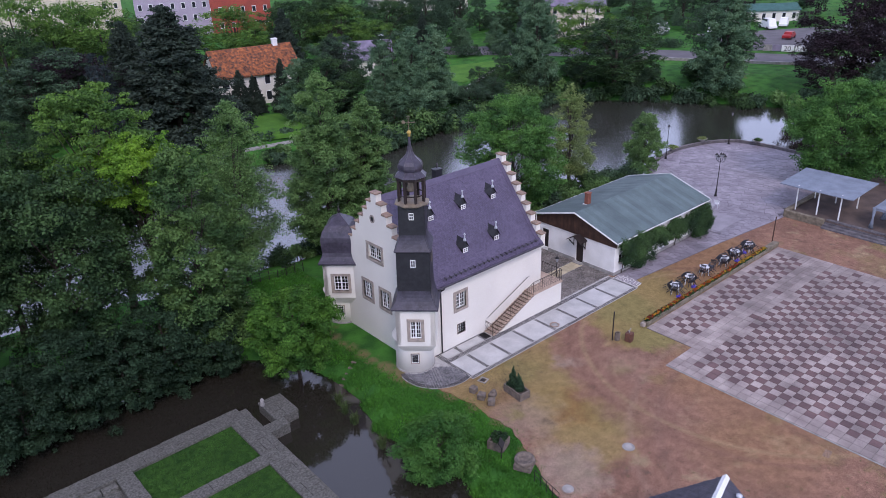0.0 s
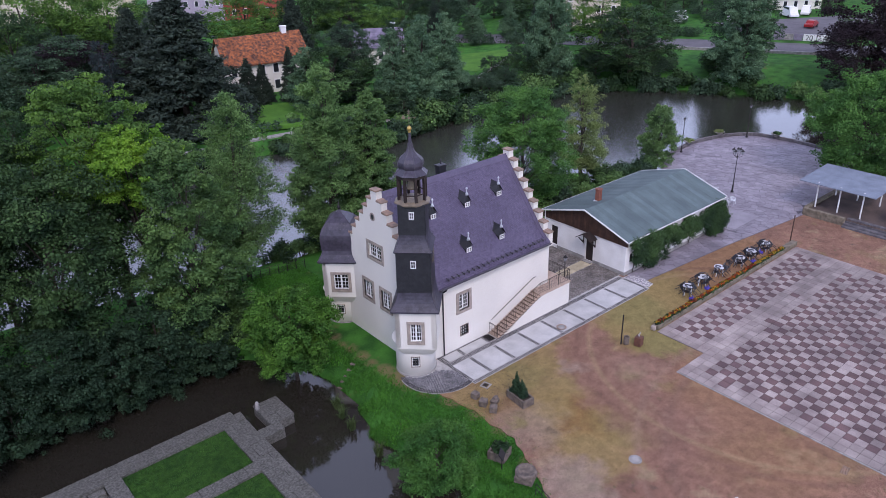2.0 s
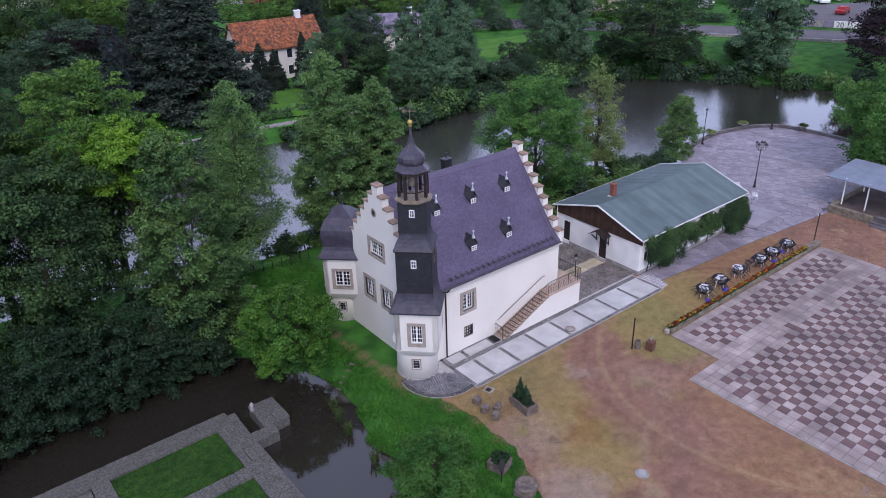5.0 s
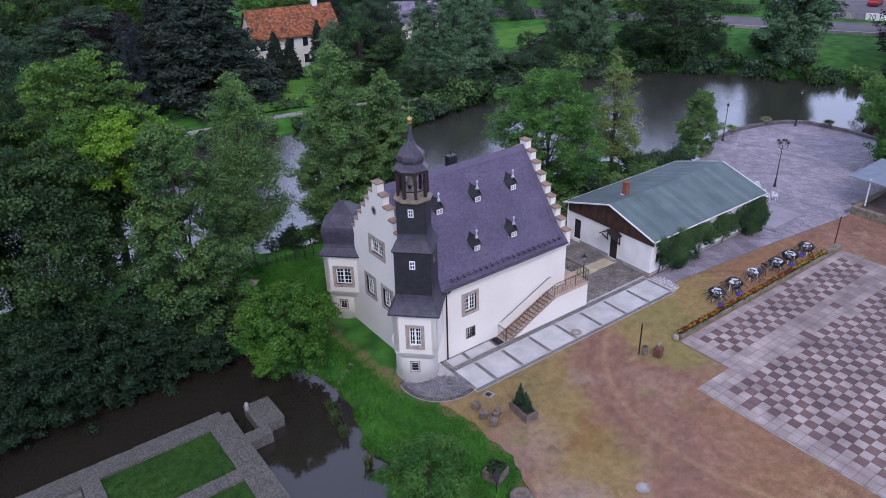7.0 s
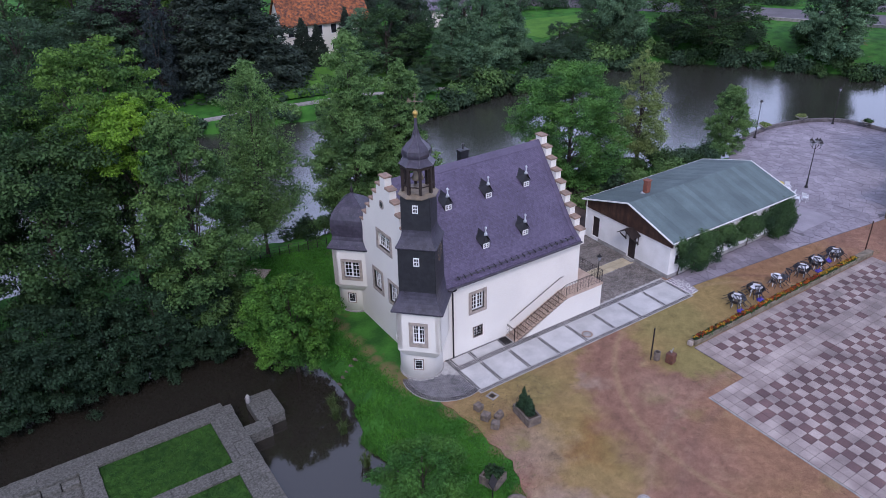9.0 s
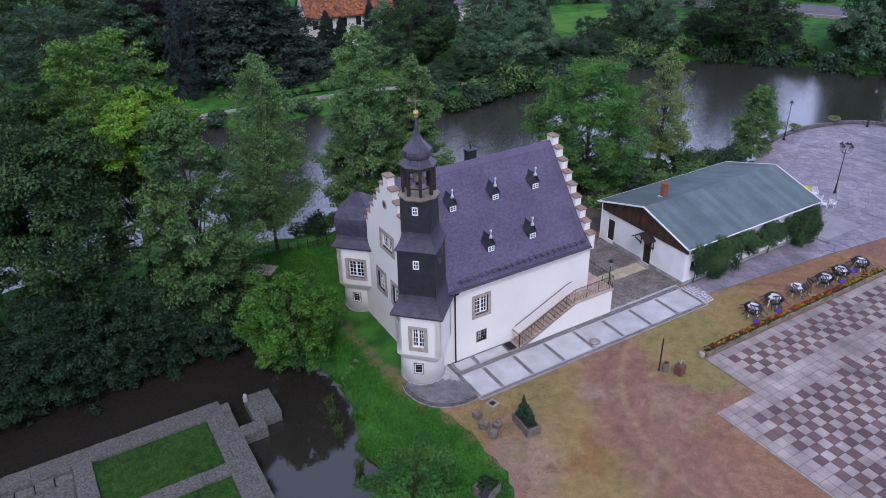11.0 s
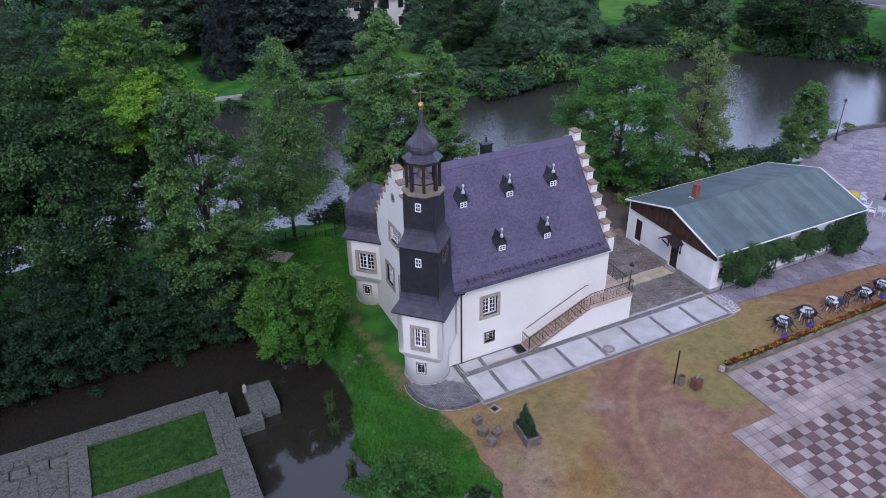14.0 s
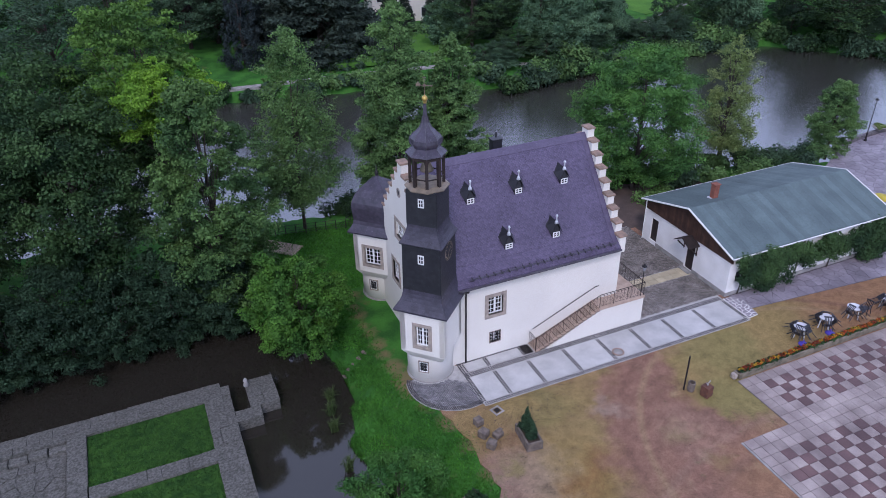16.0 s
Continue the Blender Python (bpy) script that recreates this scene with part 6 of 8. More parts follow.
slate_patch(pc, (0, -3.2, 2.1), (8.8, -3.2, 2.1), (8.8, 0, 5.0), (0, 0, 5.0), 0.26, 0.18, rg)
slate_patch(pc, (8.8, 3.2, 2.1), (0, 3.2, 2.1), (0, 0, 5.0), (8.8, 0, 5.0), 0.26, 0.18, rg)
part("slate_cladding", pc.mesh("slates"), SKIRT_SLATE, groof, kind="stuff")
bm = bmesh.new()
vs = [bm.verts.new((x, y, z)) for x in (-0.03, 8.8) for y, z in ((-0.17, 4.9), (0, 5.07), (0.17, 4.9))]
for q in ((0, 3, 4, 1), (1, 4, 5, 2)):
    bm.faces.new([vs[k] for k in q])
part("ridge_capping", bm, WHITE, gate, "white ridge capping")
bm = bmesh.new()
lathe(bm, [(0.06, 4.1), (0.06, 4.6), (0.14, 4.62), (0.14, 4.68), (0.0, 4.74)], 14, (0.55, 0.75), smooth=True)
part("vent_pipe", bm, ZINC, gate, "zinc vent pipe")
bm = bmesh.new()
for x in (0.31, 8.49):
    bm.faces.new([bm.verts.new(p) for p in ((x, -2.69, 2.45), (x, 2.69, 2.45), (x, 0, 4.85))])
part("gable_wall", bm, PLASTER, gate)

# ---- trees near the house ----
tree((12.3, 55.0, -0.3), "broad", 18.3, 4.1, 7.0, LEAF_FRESH, "tall spreading maple with fresh green crown", 1, 150, 330, 0.118, squash=0.4)
tree((13.1, 50.2, -0.2), "broad", 15.4, 2.9, 10.6, LEAF_BRIGHT, "slim maple with yellow-green crown", 2, 90, 330, 0.11, squash=0.4)
tree((14.6, 46.4, -0.4), "oval", 15.0, 3.8, 0.6, LEAF_SIDE, "dense green tree leaning over the moat", 3, 215, 330, 0.114)
tree((7.0, 50.5, -0.2), "broad", 14.6, 5.0, 2.5, LEAF_MID, "broad green maple by the moat with shade put into its leaf colour", 4, 170, 300, 0.129)
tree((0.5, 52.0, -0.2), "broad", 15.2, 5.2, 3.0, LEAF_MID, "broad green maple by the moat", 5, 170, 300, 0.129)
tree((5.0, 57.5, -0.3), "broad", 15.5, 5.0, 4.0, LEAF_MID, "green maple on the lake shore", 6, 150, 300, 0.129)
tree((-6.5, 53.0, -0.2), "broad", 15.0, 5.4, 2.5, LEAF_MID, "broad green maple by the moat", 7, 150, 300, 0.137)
tree((-4.0, 60.0, -0.3), "broad", 16.0, 5.2, 4.0, LEAF_DARK, "dark green tree on the lake shore", 8, 130, 280, 0.144)
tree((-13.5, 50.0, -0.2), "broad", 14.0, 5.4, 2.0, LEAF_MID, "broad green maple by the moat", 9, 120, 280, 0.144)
# bank bushes: their shade is painted by the dark leaf colour
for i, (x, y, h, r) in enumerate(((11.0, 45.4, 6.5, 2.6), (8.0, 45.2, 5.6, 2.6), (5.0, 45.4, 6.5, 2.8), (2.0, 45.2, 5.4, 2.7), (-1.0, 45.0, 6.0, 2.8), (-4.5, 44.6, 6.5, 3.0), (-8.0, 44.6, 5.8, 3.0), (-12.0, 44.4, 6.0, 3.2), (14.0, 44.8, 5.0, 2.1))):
    tree((x, y, -0.9), "broad", h, r, -0.1, LEAF_SHADE, "bush overhanging the moat with shade put into its dark leaf colour", 20 + i, 120, 230, 0.10, "bank bushes", category="bush")
tree((21.7, 54.4, -0.4), "spire", 15.8, 4.3, 3.0, LEAF_ALDER, "slender airy alder with bare lower trunk on the shore", 10, 330, 120, 0.105, lean=(0.2, -0.4), trunk_r=0.13)
tree((29.2, 52.6, -0.2), "spire", 16.8, 4.3, 2.6, LEAF_ALDER, "tall full alder behind the house", 11, 260, 330, 0.112)
tree((33.2, 52.3, -0.2), "spire", 14.2, 3.5, 2.6, LEAF_ALDER, "full alder behind the house", 12, 210, 330, 0.112)
tree((48.6, 48.9, -0.1), "broad", 11.9, 4.4, 1.4, LEAF_HALL, "broad green maple behind the hall", 13, 210, 400, 0.108)
tree((58.4, 49.8, -0.1), "spire", 11.6, 3.6, 2.0, LEAF_PALE, "thin yellowing tree on the lake shore", 14, 170, 120, 0.10)
tree((69.4, 47.7, -0.1), "oval", 6.8, 2.15, 0.5, LEAF_ALDER, "small leafy tree at the terrace edge", 15, 190, 170, 0.092)
tree((17.9, 40.0, -0.6), "broad", 6.5, 2.6, 0.9, LEAF_CORNER, "round fresh green tree at the moat corner", 16, 150, 400, 0.095, squash=0.75)
tree((18.9, 26.5, -0.7), "broad", 3.3, 2.15, -0.7, LEAF_WILLOW, "feathery willow bush on the bank", 17, 170, 170, 0.058, "bank bushes", category="bush", long=2.8)
tree((80.3, 30.2, 0.3), "broad", 10.9, 5.2, 0.2, LEAF_HALL, "large full maple beside the pavilion", 18, 190, 340, 0.125)
tree((88, 26.5, 0.3), "broad", 13.0, 5.6, 1.5, LEAF_DARK, "large dark maple beside the pavilion", 19, 80, 260, 0.198)


def bush(at, r, h, leaves, label, seed, n=14, per=200, size=0.15, group="shrubs"):
    rng = np.random.default_rng(seed)
    at = (at[0], at[1], max(-1.05, float(ground_height(np.array([at[0]]), np.array([at[1]]))[0])) - 0.1)
    th = thing("bush", label, "bush", group, at)
    cl = [(rng.normal() * r * 0.45, rng.normal() * r * 0.45, h * rng.uniform(0.25, 0.75), r * rng.uniform(0.28, 0.45)) for _ in range(n)]
    p, nrm = leaf_points(rng, cl, per, 0.9)
    part("foliage", leaf_mesh("foliage", rng, p, nrm, size), leaves, th)
    bm = bmesh.new()
    for x, y, z, _ in cl[:6]:
        tube(bm, (0, 0, -0.2), (x, y, z), 0.05, 0.015, 5)
    part("branchwork", bm, BARK, th, kind="stuff")
    return th


# shore growth behind the house and hall
sr = random.Random(77)
for i, (x, y) in enumerate(((25.5, 56.0), (27.3, 55.6), (29.0, 55.2), (31.0, 55.0), (33.5, 54.6), (36.0, 54.0), (38.5, 53.6), (41.5, 52.9), (44.0, 51.5), (47.0, 50.8), (50.0, 50.5), (52.5, 50.3), (55.0, 50.0), (57.5, 48.9), (60.0, 48.3), (62.3, 47.8), (64.5, 47.2), (66.5, 46.8), (52.0, 47.5), (55.5, 46.8), (59.0, 46.0), (62.0, 45.3), (48.5, 45.8))):
    bush((x, y, -0.25), sr.uniform(1.0, 1.7), sr.uniform(1.2, 2.2), sr.choice((LEAF_MID, LEAF_ALDER, LEAF_DARK)), "unkempt green shrub on the lake shore", 200 + i)

# ivy on the hall front
ivy = thing("ivy", "dense green creeper hanging over the hall front", "creeper")
rng = np.random.default_rng(41)
cl = []
for k in range(150):
    u = rng.uniform(0, 1)
    x = 44.6 + 13.3 * u
    low = 0.62 + 0.95 * abs(math.sin(x * 1.15 + 0.6)) ** 2 + 0.4 * math.sin(x * 2.9)
    cl.append((x, 33.0 - rng.uniform(0, 0.35), rng.uniform(max(0.35, low), 2.95), rng.uniform(0.22, 0.42)))
for x in (47.3, 57.4, 56.8):
    cl += [(x + rng.normal() * 0.35, 32.8 - rng.uniform(0, 0.3), rng.uniform(0.2, 2.2), 0.4) for _ in range(16)]
p, nrm = leaf_points(rng, cl, 210, 1.0)
nrm = nrm + np.array([0, -0.7, 0.2])
nrm /= np.linalg.norm(nrm, axis=1)[:, None]
part("foliage", leaf_mesh("foliage", rng, p, nrm, 0.10, 1.2), LEAF_MID, ivy, kind="stuff")
bm = bmesh.new()
for x in (45.2, 47.3, 50.0, 53.2, 56.9):
    path_tube(bm, [(x, 33.1, 0), (x + 0.1, 33.05, 1.0), (x - 0.15, 33.0, 2.0), (x + 0.2, 33.0, 2.9)], 0.04, 5)
part("branchwork", bm, BARK, ivy, kind="stuff")

# loose stones trodden into the gravel
pr = random.Random(19)
pc = Pieces()
for k in range(1900):
    u = pr.random()
    x, y = (pr.gauss(27.6, 2.2), pr.gauss(29.3, 1.0)) if u < 0.62 else (pr.gauss(24.8, 1.2), pr.gauss(26.0, 2.6)) if u < 0.82 else (pr.uniform(22, 40), pr.uniform(14, 30.4))
    if y > 30.45 or x < 22.6 + 0.1 * abs(y - 27) or (x > 35.9 and y < 26.6):
        continue
    r, a0 = pr.uniform(0.008, 0.024), pr.uniform(0, 6.3)
    pc.poly([(x + r * pr.uniform(0.7, 1.2) * math.cos(a0 + t * 1.2566), y + r * pr.uniform(0.7, 1.2) * math.sin(a0 + t * 1.2566)) for t in range(5)], 0.0, 0.02 + r * 0.7)
tagged(part("loose_gravel", pc.mesh("loose_gravel"), BLOCKSTONE_DARK, None), "small dark stones scattered on the courtyard", "gravel", kind="stuff")

# reeds and grass tufts at the banks
rng = np.random.default_rng(6)
tx = rng.uniform(17.2, 26.0, 110000)
ty = rng.uniform(18.0, 54.0, 110000)
d = edge_distance(tx, ty, MOAT)
lawn_edge = np.interp(ty, [18, 20.6, 21.2, 23, 25.3, 27, 28.6, 30.3, 32, 34, 36, 42, 44, 46, 54], [20.9, 21.4, 21.7, 22.6, 23.5, 23.4, 23.6, 23.1, 22.4, 22.0, 21.6, 21.6, 21.8, 25.5, 26.0])
ok = (d > 0.2) & (tx < lawn_edge + rng.normal(size=len(tx)) * 0.28 + 0.22 * np.sin(ty * 3.1) * np.sin(ty * 1.3 + 1))
tx, ty = tx[ok], ty[ok]
tz = ground_height(tx, ty)
n = len(tx)
h = rng.uniform(0.05, 0.14, n) + 0.22 * np.exp(-((edge_distance(tx, ty, MOAT) - 0.3) / 0.6) ** 2)
a = rng.uniform(0, 2 * np.pi, n)
w = 0.04
v = np.stack([np.stack([tx - w * np.cos(a), ty - w * np.sin(a), tz - 0.03], -1), np.stack([tx + w * np.cos(a), ty + w * np.sin(a), tz - 0.03], -1), np.stack([tx + rng.normal(size=n) * 0.08, ty + rng.normal(size=n) * 0.08, tz + h], -1)], 1).reshape(-1, 3)
me = mesh_of("grass_tufts", v, [(3 * k, 3 * k + 1, 3 * k + 2) for k in range(n)])
GRASSBLADE = leaf_mat("grass_blade", (0.070, 0.21, 0.022), (0.038, 0.125, 0.016))
LAWNBLADE = leaf_mat("lawn_blade", (0.055, 0.135, 0.022), (0.026, 0.07, 0.014))
tagged(part("grass_tufts", me, GRASSBLADE, None), "tufty green grass on the bank", "grass", kind="stuff")
rng = np.random.default_rng(61)
for y0, y1, k in ((33.8, 37.7, 9000), (26.5, 32.93, 14000)):
    tx, ty, a = rng.uniform(5.6, 11.55, k), rng.uniform(y0 + 0.05, y1 - 0.05, k), rng.uniform(0, 2 * np.pi, k)
    z = RZ - 0.18
    v = np.stack([np.stack([tx - 0.03 * np.cos(a), ty - 0.03 * np.sin(a), np.full(k, z - 0.02)], -1), np.stack([tx + 0.03 * np.cos(a), ty + 0.03 * np.sin(a), np.full(k, z - 0.02)], -1), np.stack([tx + rng.normal(size=k) * 0.05, ty + rng.normal(size=k) * 0.05, z + rng.uniform(0.02, 0.09, k)], -1)], 1).reshape(-1, 3)
    me = mesh_of("grass_tufts", v, [(3 * q, 3 * q + 1, 3 * q + 2) for q in range(k)])
    tagged(part("grass_tufts", me, LAWNBLADE, None), "short grass blades inside the ruin", "grass", kind="stuff")
for i, (x, y) in enumerate(((17.7, 33.2), (18.2, 35.6), (17.6, 30.2), (17.9, 34.5))):
    th = thing("reed_clump", "clump of long arching reeds at the water", "reeds", "reeds", (x, y, -0.95))
    bm = bmesh.new()
    rr = random.Random(i)
    for k in range(70):
        a, L, s = rr.uniform(0, 6.3), rr.uniform(0.5, 1.0), rr.uniform(0.2, 0.6)
        p0 = Vector((rr.uniform(-0.2, 0.2), rr.uniform(-0.2, 0.2), 0))
        o = Vector((math.cos(a), math.sin(a), 0))
        q = Vector((-o.y, o.x, 0)) * 0.018
        pts = [p0, p0 + o * s * 0.4 + Vector((0, 0, L * 0.7)), p0 + o * s + Vector((0, 0, L * 0.8))]
        vs = [bm.verts.new(pts[0] - q), bm.verts.new(pts[0] + q), bm.verts.new(pts[1] + q), bm.verts.new(pts[1] - q), bm.verts.new(pts[2])]
        bm.faces.new(vs[:4])
        bm.faces.new((vs[3], vs[2], vs[4]))
    part("blade_tuft", bm, REED, th, kind="stuff")
# stepping stones in the grass, low fence at the shore
for k in range(5):
    th = thing("stepping_stone", "pale flat stone slab let into the grass", "stone", "stepping stones", (19.55 + 0.36 * k, 37.35 + 0.12 * k, 0), 30)
    z = float(ground_height(np.array([19.55 + 0.36 * k]), np.array([37.35 + 0.12 * k]))[0])
    part("slab", boxes((-0.1, 0.1, -0.2, 0.2, z - 0.1, z + 0.03), bevel=0.02), BLOCKSTONE, th)
steps = thing("stone_steps", "short flight of worn pale stone steps down to the moat", "steps")
for k in range(8):
    x, y = 20.2 - 0.3 * k, 51.2 + 0.28 * k
    z = float(ground_height(np.array([x]), np.array([y]))[0])
    part("step", boxes((-0.2, 0.2, -0.75, 0.75, -0.5, 0.0), m=pose(x, y, max(z, -0.9) + 0.06, 0, 0, -43), bevel=0.02), STEPSTONE, steps)
fence = thing("garden_fence", "low dark wire fence along the lake shore", "fence")
for k in range(10):
    x, y = 19.3 + 0.75 * k, 53.95 - 0.15 * k
    bm = bmesh.new()
    tube(bm, (x, y, -0.3), (x, y, 0.85), 0.035, n=6)
    part("post", bm, IRON, fence)
    if k:
        for z in (0.15, 0.35, 0.55, 0.8):
            bm = bmesh.new()
            tube(bm, (x - 0.75, y + 0.15, z), (x, y, z), 0.015, n=4)
            part("wire", bm, IRON, fence)
sf = thing("railing", "short rusty iron railing on the bank", "railing", "", (0, 0, 0))
for k in range(5):
    bm = bmesh.new()
    tube(bm, (21.3 - 0.09 * k, 21.4 - 0.5 * k, -0.3), (21.3 - 0.09 * k, 21.4 - 0.5 * k, 0.75), 0.02, n=5)
    part("post", bm, IRON, sf)
for z in (0.4, 0.75):
    bm = bmesh.new()
    tube(bm, (21.3, 21.4, z), (20.94, 19.4, z), 0.02, n=5)
    part("rail", bm, IRON, sf)

# ---- beyond the lake ----
far_protos = {}


def far_tree(key, at, h, w, rz):
    """A copy of one of a few grown trees, scaled to height and breadth."""
    kind, leaves, label, base, n, per, size = FAR[key]
    z = float(ground_height(np.array([at[0]]), np.array([at[1]]))[0]) - 0.1
    if key not in far_protos:
        far_protos[key] = tree((0, 0, 0), kind, 16, 6, base, leaves, label, 300 + len(far_protos), n, per, size, "far trees", long=1.3 if kind != "cone" else 2.2)
        ob = far_protos[key]
        ob.matrix_basis = pose(at[0], at[1], z, 0, 0, rz) @ Matrix.Diagonal((w / 12, w / 12, h / 16, 1))
        return ob
    src = far_protos[key]
    keep = src.matrix_basis.copy()
    src.matrix_basis = Matrix.Identity(4)
    ob = copy_thing(src, pose(at[0], at[1], z, 0, 0, rz) @ Matrix.Diagonal((w / 12, w / 12, h / 16, 1)))
    src.matrix_basis = keep
    return ob


FAR = {
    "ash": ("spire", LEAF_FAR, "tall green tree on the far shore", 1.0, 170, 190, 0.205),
    "dark": ("broad", LEAF_DARK, "dark green broadleaf tree beyond the lake", 1.5, 100, 175, 0.205),
    "mid": ("broad", LEAF_MID, "green broadleaf tree beyond the lake", 1.5, 100, 175, 0.205),
    "bright": ("broad", LEAF_FRESH, "fresh green broadleaf tree beyond the lake", 2.0, 100, 175, 0.205),
    "spruce": ("cone", NEEDLE, "tall dark spruce beyond the lake", 0.6, 340, 170, 0.165),
    "blue": ("cone", NEEDLE_BLUE, "blue-grey spruce beyond the lake", 0.6, 110, 150, 0.165),
    "copper": ("broad", LEAF_COPPER, "dark purple copper beech beyond the lake", 1.5, 100, 175, 0.205),
}
WOODS = [
    ("spruce", 36.0, 100.3, 17.0, 19.5), ("spruce", 33.5, 110, 14.5, 11), ("blue", 25.4, 98, 13.2, 6), ("blue", 27.5, 101, 12, 6),
    ("copper", 25.3, 109.8, 11.4, 12.8), ("dark", 11, 104, 11.5, 10), ("dark", 4, 100, 11, 12), ("dark", 20, 107, 10.5, 10), ("dark", 24, 113, 12, 10), ("mid", 13.5, 93.5, 8.5, 7), ("mid", 2, 92, 8, 8), ("mid", -9, 93, 9, 9),
    ("mid", 12, 121, 16.5, 14), ("bright", 24, 127, 18, 14), ("mid", 2, 117, 16, 15), ("bright", 33, 130, 16, 11), ("mid", -8, 108, 11, 13), ("mid", 41, 125, 12, 9), ("mid", 20, 117, 15, 12),
    ("bright", 63.4, 136.1, 12, 15.2), ("bright", 29.1, 127.4, 13.8, 14.2), ("bright", 41.4, 144.8, 14.1, 15.1), ("dark", 23.8, 108.1, 12.1, 12.9), ("bright", 81, 126, 11.5, 11.5), ("spruce", 58.4, 95.4, 11.3, 6.6), ("bright", 116.1, 93.4, 11.2, 12.8), ("bright", 65, 132, 10, 9.5), ("mid", 72.3, 131.4, 12.7, 11.7), ("mid", 80, 129, 13, 11), ("spruce", 70, 112, 8, 6), ("spruce", 63, 117, 13, 8), ("bright", 85, 122, 8.5, 9),
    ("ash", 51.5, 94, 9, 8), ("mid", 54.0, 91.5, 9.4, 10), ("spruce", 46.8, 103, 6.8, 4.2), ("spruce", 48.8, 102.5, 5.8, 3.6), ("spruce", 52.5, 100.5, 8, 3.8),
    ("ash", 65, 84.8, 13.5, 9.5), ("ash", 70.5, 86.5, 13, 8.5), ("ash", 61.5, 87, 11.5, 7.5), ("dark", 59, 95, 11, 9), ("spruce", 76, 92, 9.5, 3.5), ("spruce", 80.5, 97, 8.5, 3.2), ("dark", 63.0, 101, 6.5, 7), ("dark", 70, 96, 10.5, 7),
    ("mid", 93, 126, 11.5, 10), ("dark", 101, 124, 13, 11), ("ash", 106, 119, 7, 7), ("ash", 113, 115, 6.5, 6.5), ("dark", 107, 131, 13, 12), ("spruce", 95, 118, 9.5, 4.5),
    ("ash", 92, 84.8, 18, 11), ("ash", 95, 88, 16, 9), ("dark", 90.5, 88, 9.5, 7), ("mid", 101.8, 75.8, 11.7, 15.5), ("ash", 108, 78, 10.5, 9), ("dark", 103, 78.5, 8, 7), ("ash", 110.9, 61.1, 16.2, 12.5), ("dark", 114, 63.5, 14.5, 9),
    ("copper", 127, 47.5, 18.5, 16.5), ("copper", 134, 44, 17, 14), ("copper", 124, 38, 13.5, 11), ("copper", 119.5, 47.5, 9.5, 12), ("mid", 120, 40, 6.5, 6), ("ash", 119, 31, 9, 8),
    ("dark", 160, 128, 11, 13), ("dark", 170, 120, 11.5, 14), ("dark", 181, 112, 11, 14), ("dark", 150, 140, 11, 13), ("copper", 192, 104, 11, 14), ("dark", 206, 92, 12, 15), ("copper", 214, 74, 12, 15), ("dark", 122, 136, 14, 13), ("mid", 128, 121, 11, 11), ("spruce", 122, 114, 10, 7), ("dark", 196, 118, 14, 16), ("dark", 178, 134, 14, 16), ("dark", 212, 108, 15, 16), ("dark", 160, 150, 14, 16), ("dark", 140, 158, 14, 15),
    ("dark", -22, 100, 11, 13), ("mid", -25, 120, 13, 14), ("mid", -12, 128, 13, 13), ("dark", -40, 110, 14, 15), ("mid", 96, 150, 12, 13), ("mid", 84, 147, 11, 12), ("dark", 112, 152, 13, 14), ("mid", 48, 150, 11, 12), ("mid", 4, 150, 12, 13),
]
wr = random.Random(5)
for k in range(46):
    x = wr.uniform(118, 200)
    y = wr.uniform(0.0, 1.0) * 60 + 175 - 0.72 * x
    road_side = 0.886 * (x - 129.8) + 0.463 * (y - 83.8)
    if 9 < road_side and not (148 < x < 200 and abs(y - (84 - 0.55 * (x - 150))) < 14):
        WOODS.append((wr.choice(("dark", "dark", "mid", "ash")), x, y, wr.uniform(2.5, 5.5), wr.uniform(4, 7)))
    elif road_side < -9:
        WOODS.append((wr.choice(("dark", "mid")), x, y, wr.uniform(1.5, 3.0), wr.uniform(2.5, 4.5)))
for k in range(44):
    t = wr.uniform(0, 5.999)
    (x0, y0), (x1, y1) = LAKE[17 + int(t)], LAKE[18 + int(t)]
    f, out = t - int(t), wr.uniform(2.5, 11)
    nx, ny = y0 - y1, x1 - x0
    L = math.hypot(nx, ny)
    sign = 1 if (nx * 0.8 + ny * 0.6) > 0 else -1
    WOODS.append((wr.choice(("dark", "dark", "mid", "ash")), x0 + (x1 - x0) * f + sign * nx / L * out, y0 + (y1 - y0) * f + sign * ny / L * out, wr.uniform(2.2, 4.8), wr.uniform(3.5, 6.0)))
for key, x, y, h, w in WOODS:
    far_tree(key, (x, y), h, w, wr.uniform(0, 360))

# shrubs along the far shore
for i in range(70):
    t = i / 69
    pts = LAKE[17:27]
    k = min(len(pts) - 2, int(t * (len(pts) - 1)))
    f = t * (len(pts) - 1) - k
    x = pts[k][0] + (pts[k + 1][0] - pts[k][0]) * f + wr.uniform(-0.5, 2.0)
    y = pts[k][1] + (pts[k + 1][1] - pts[k][1]) * f + wr.uniform(0.3, 2.5)
    low = 0.6 if x < 50 else 1.0
    bush((x, y, -0.4), low * wr.uniform(1.4, 2.6), low * wr.uniform(1.4, 2.8), wr.choice((LEAF_MID, LEAF_ALDER, LEAF_DARK, LEAF_DARK)), "shrub on the far lake shore", 400 + i, 12, 130, 0.26, "far shore shrubs")


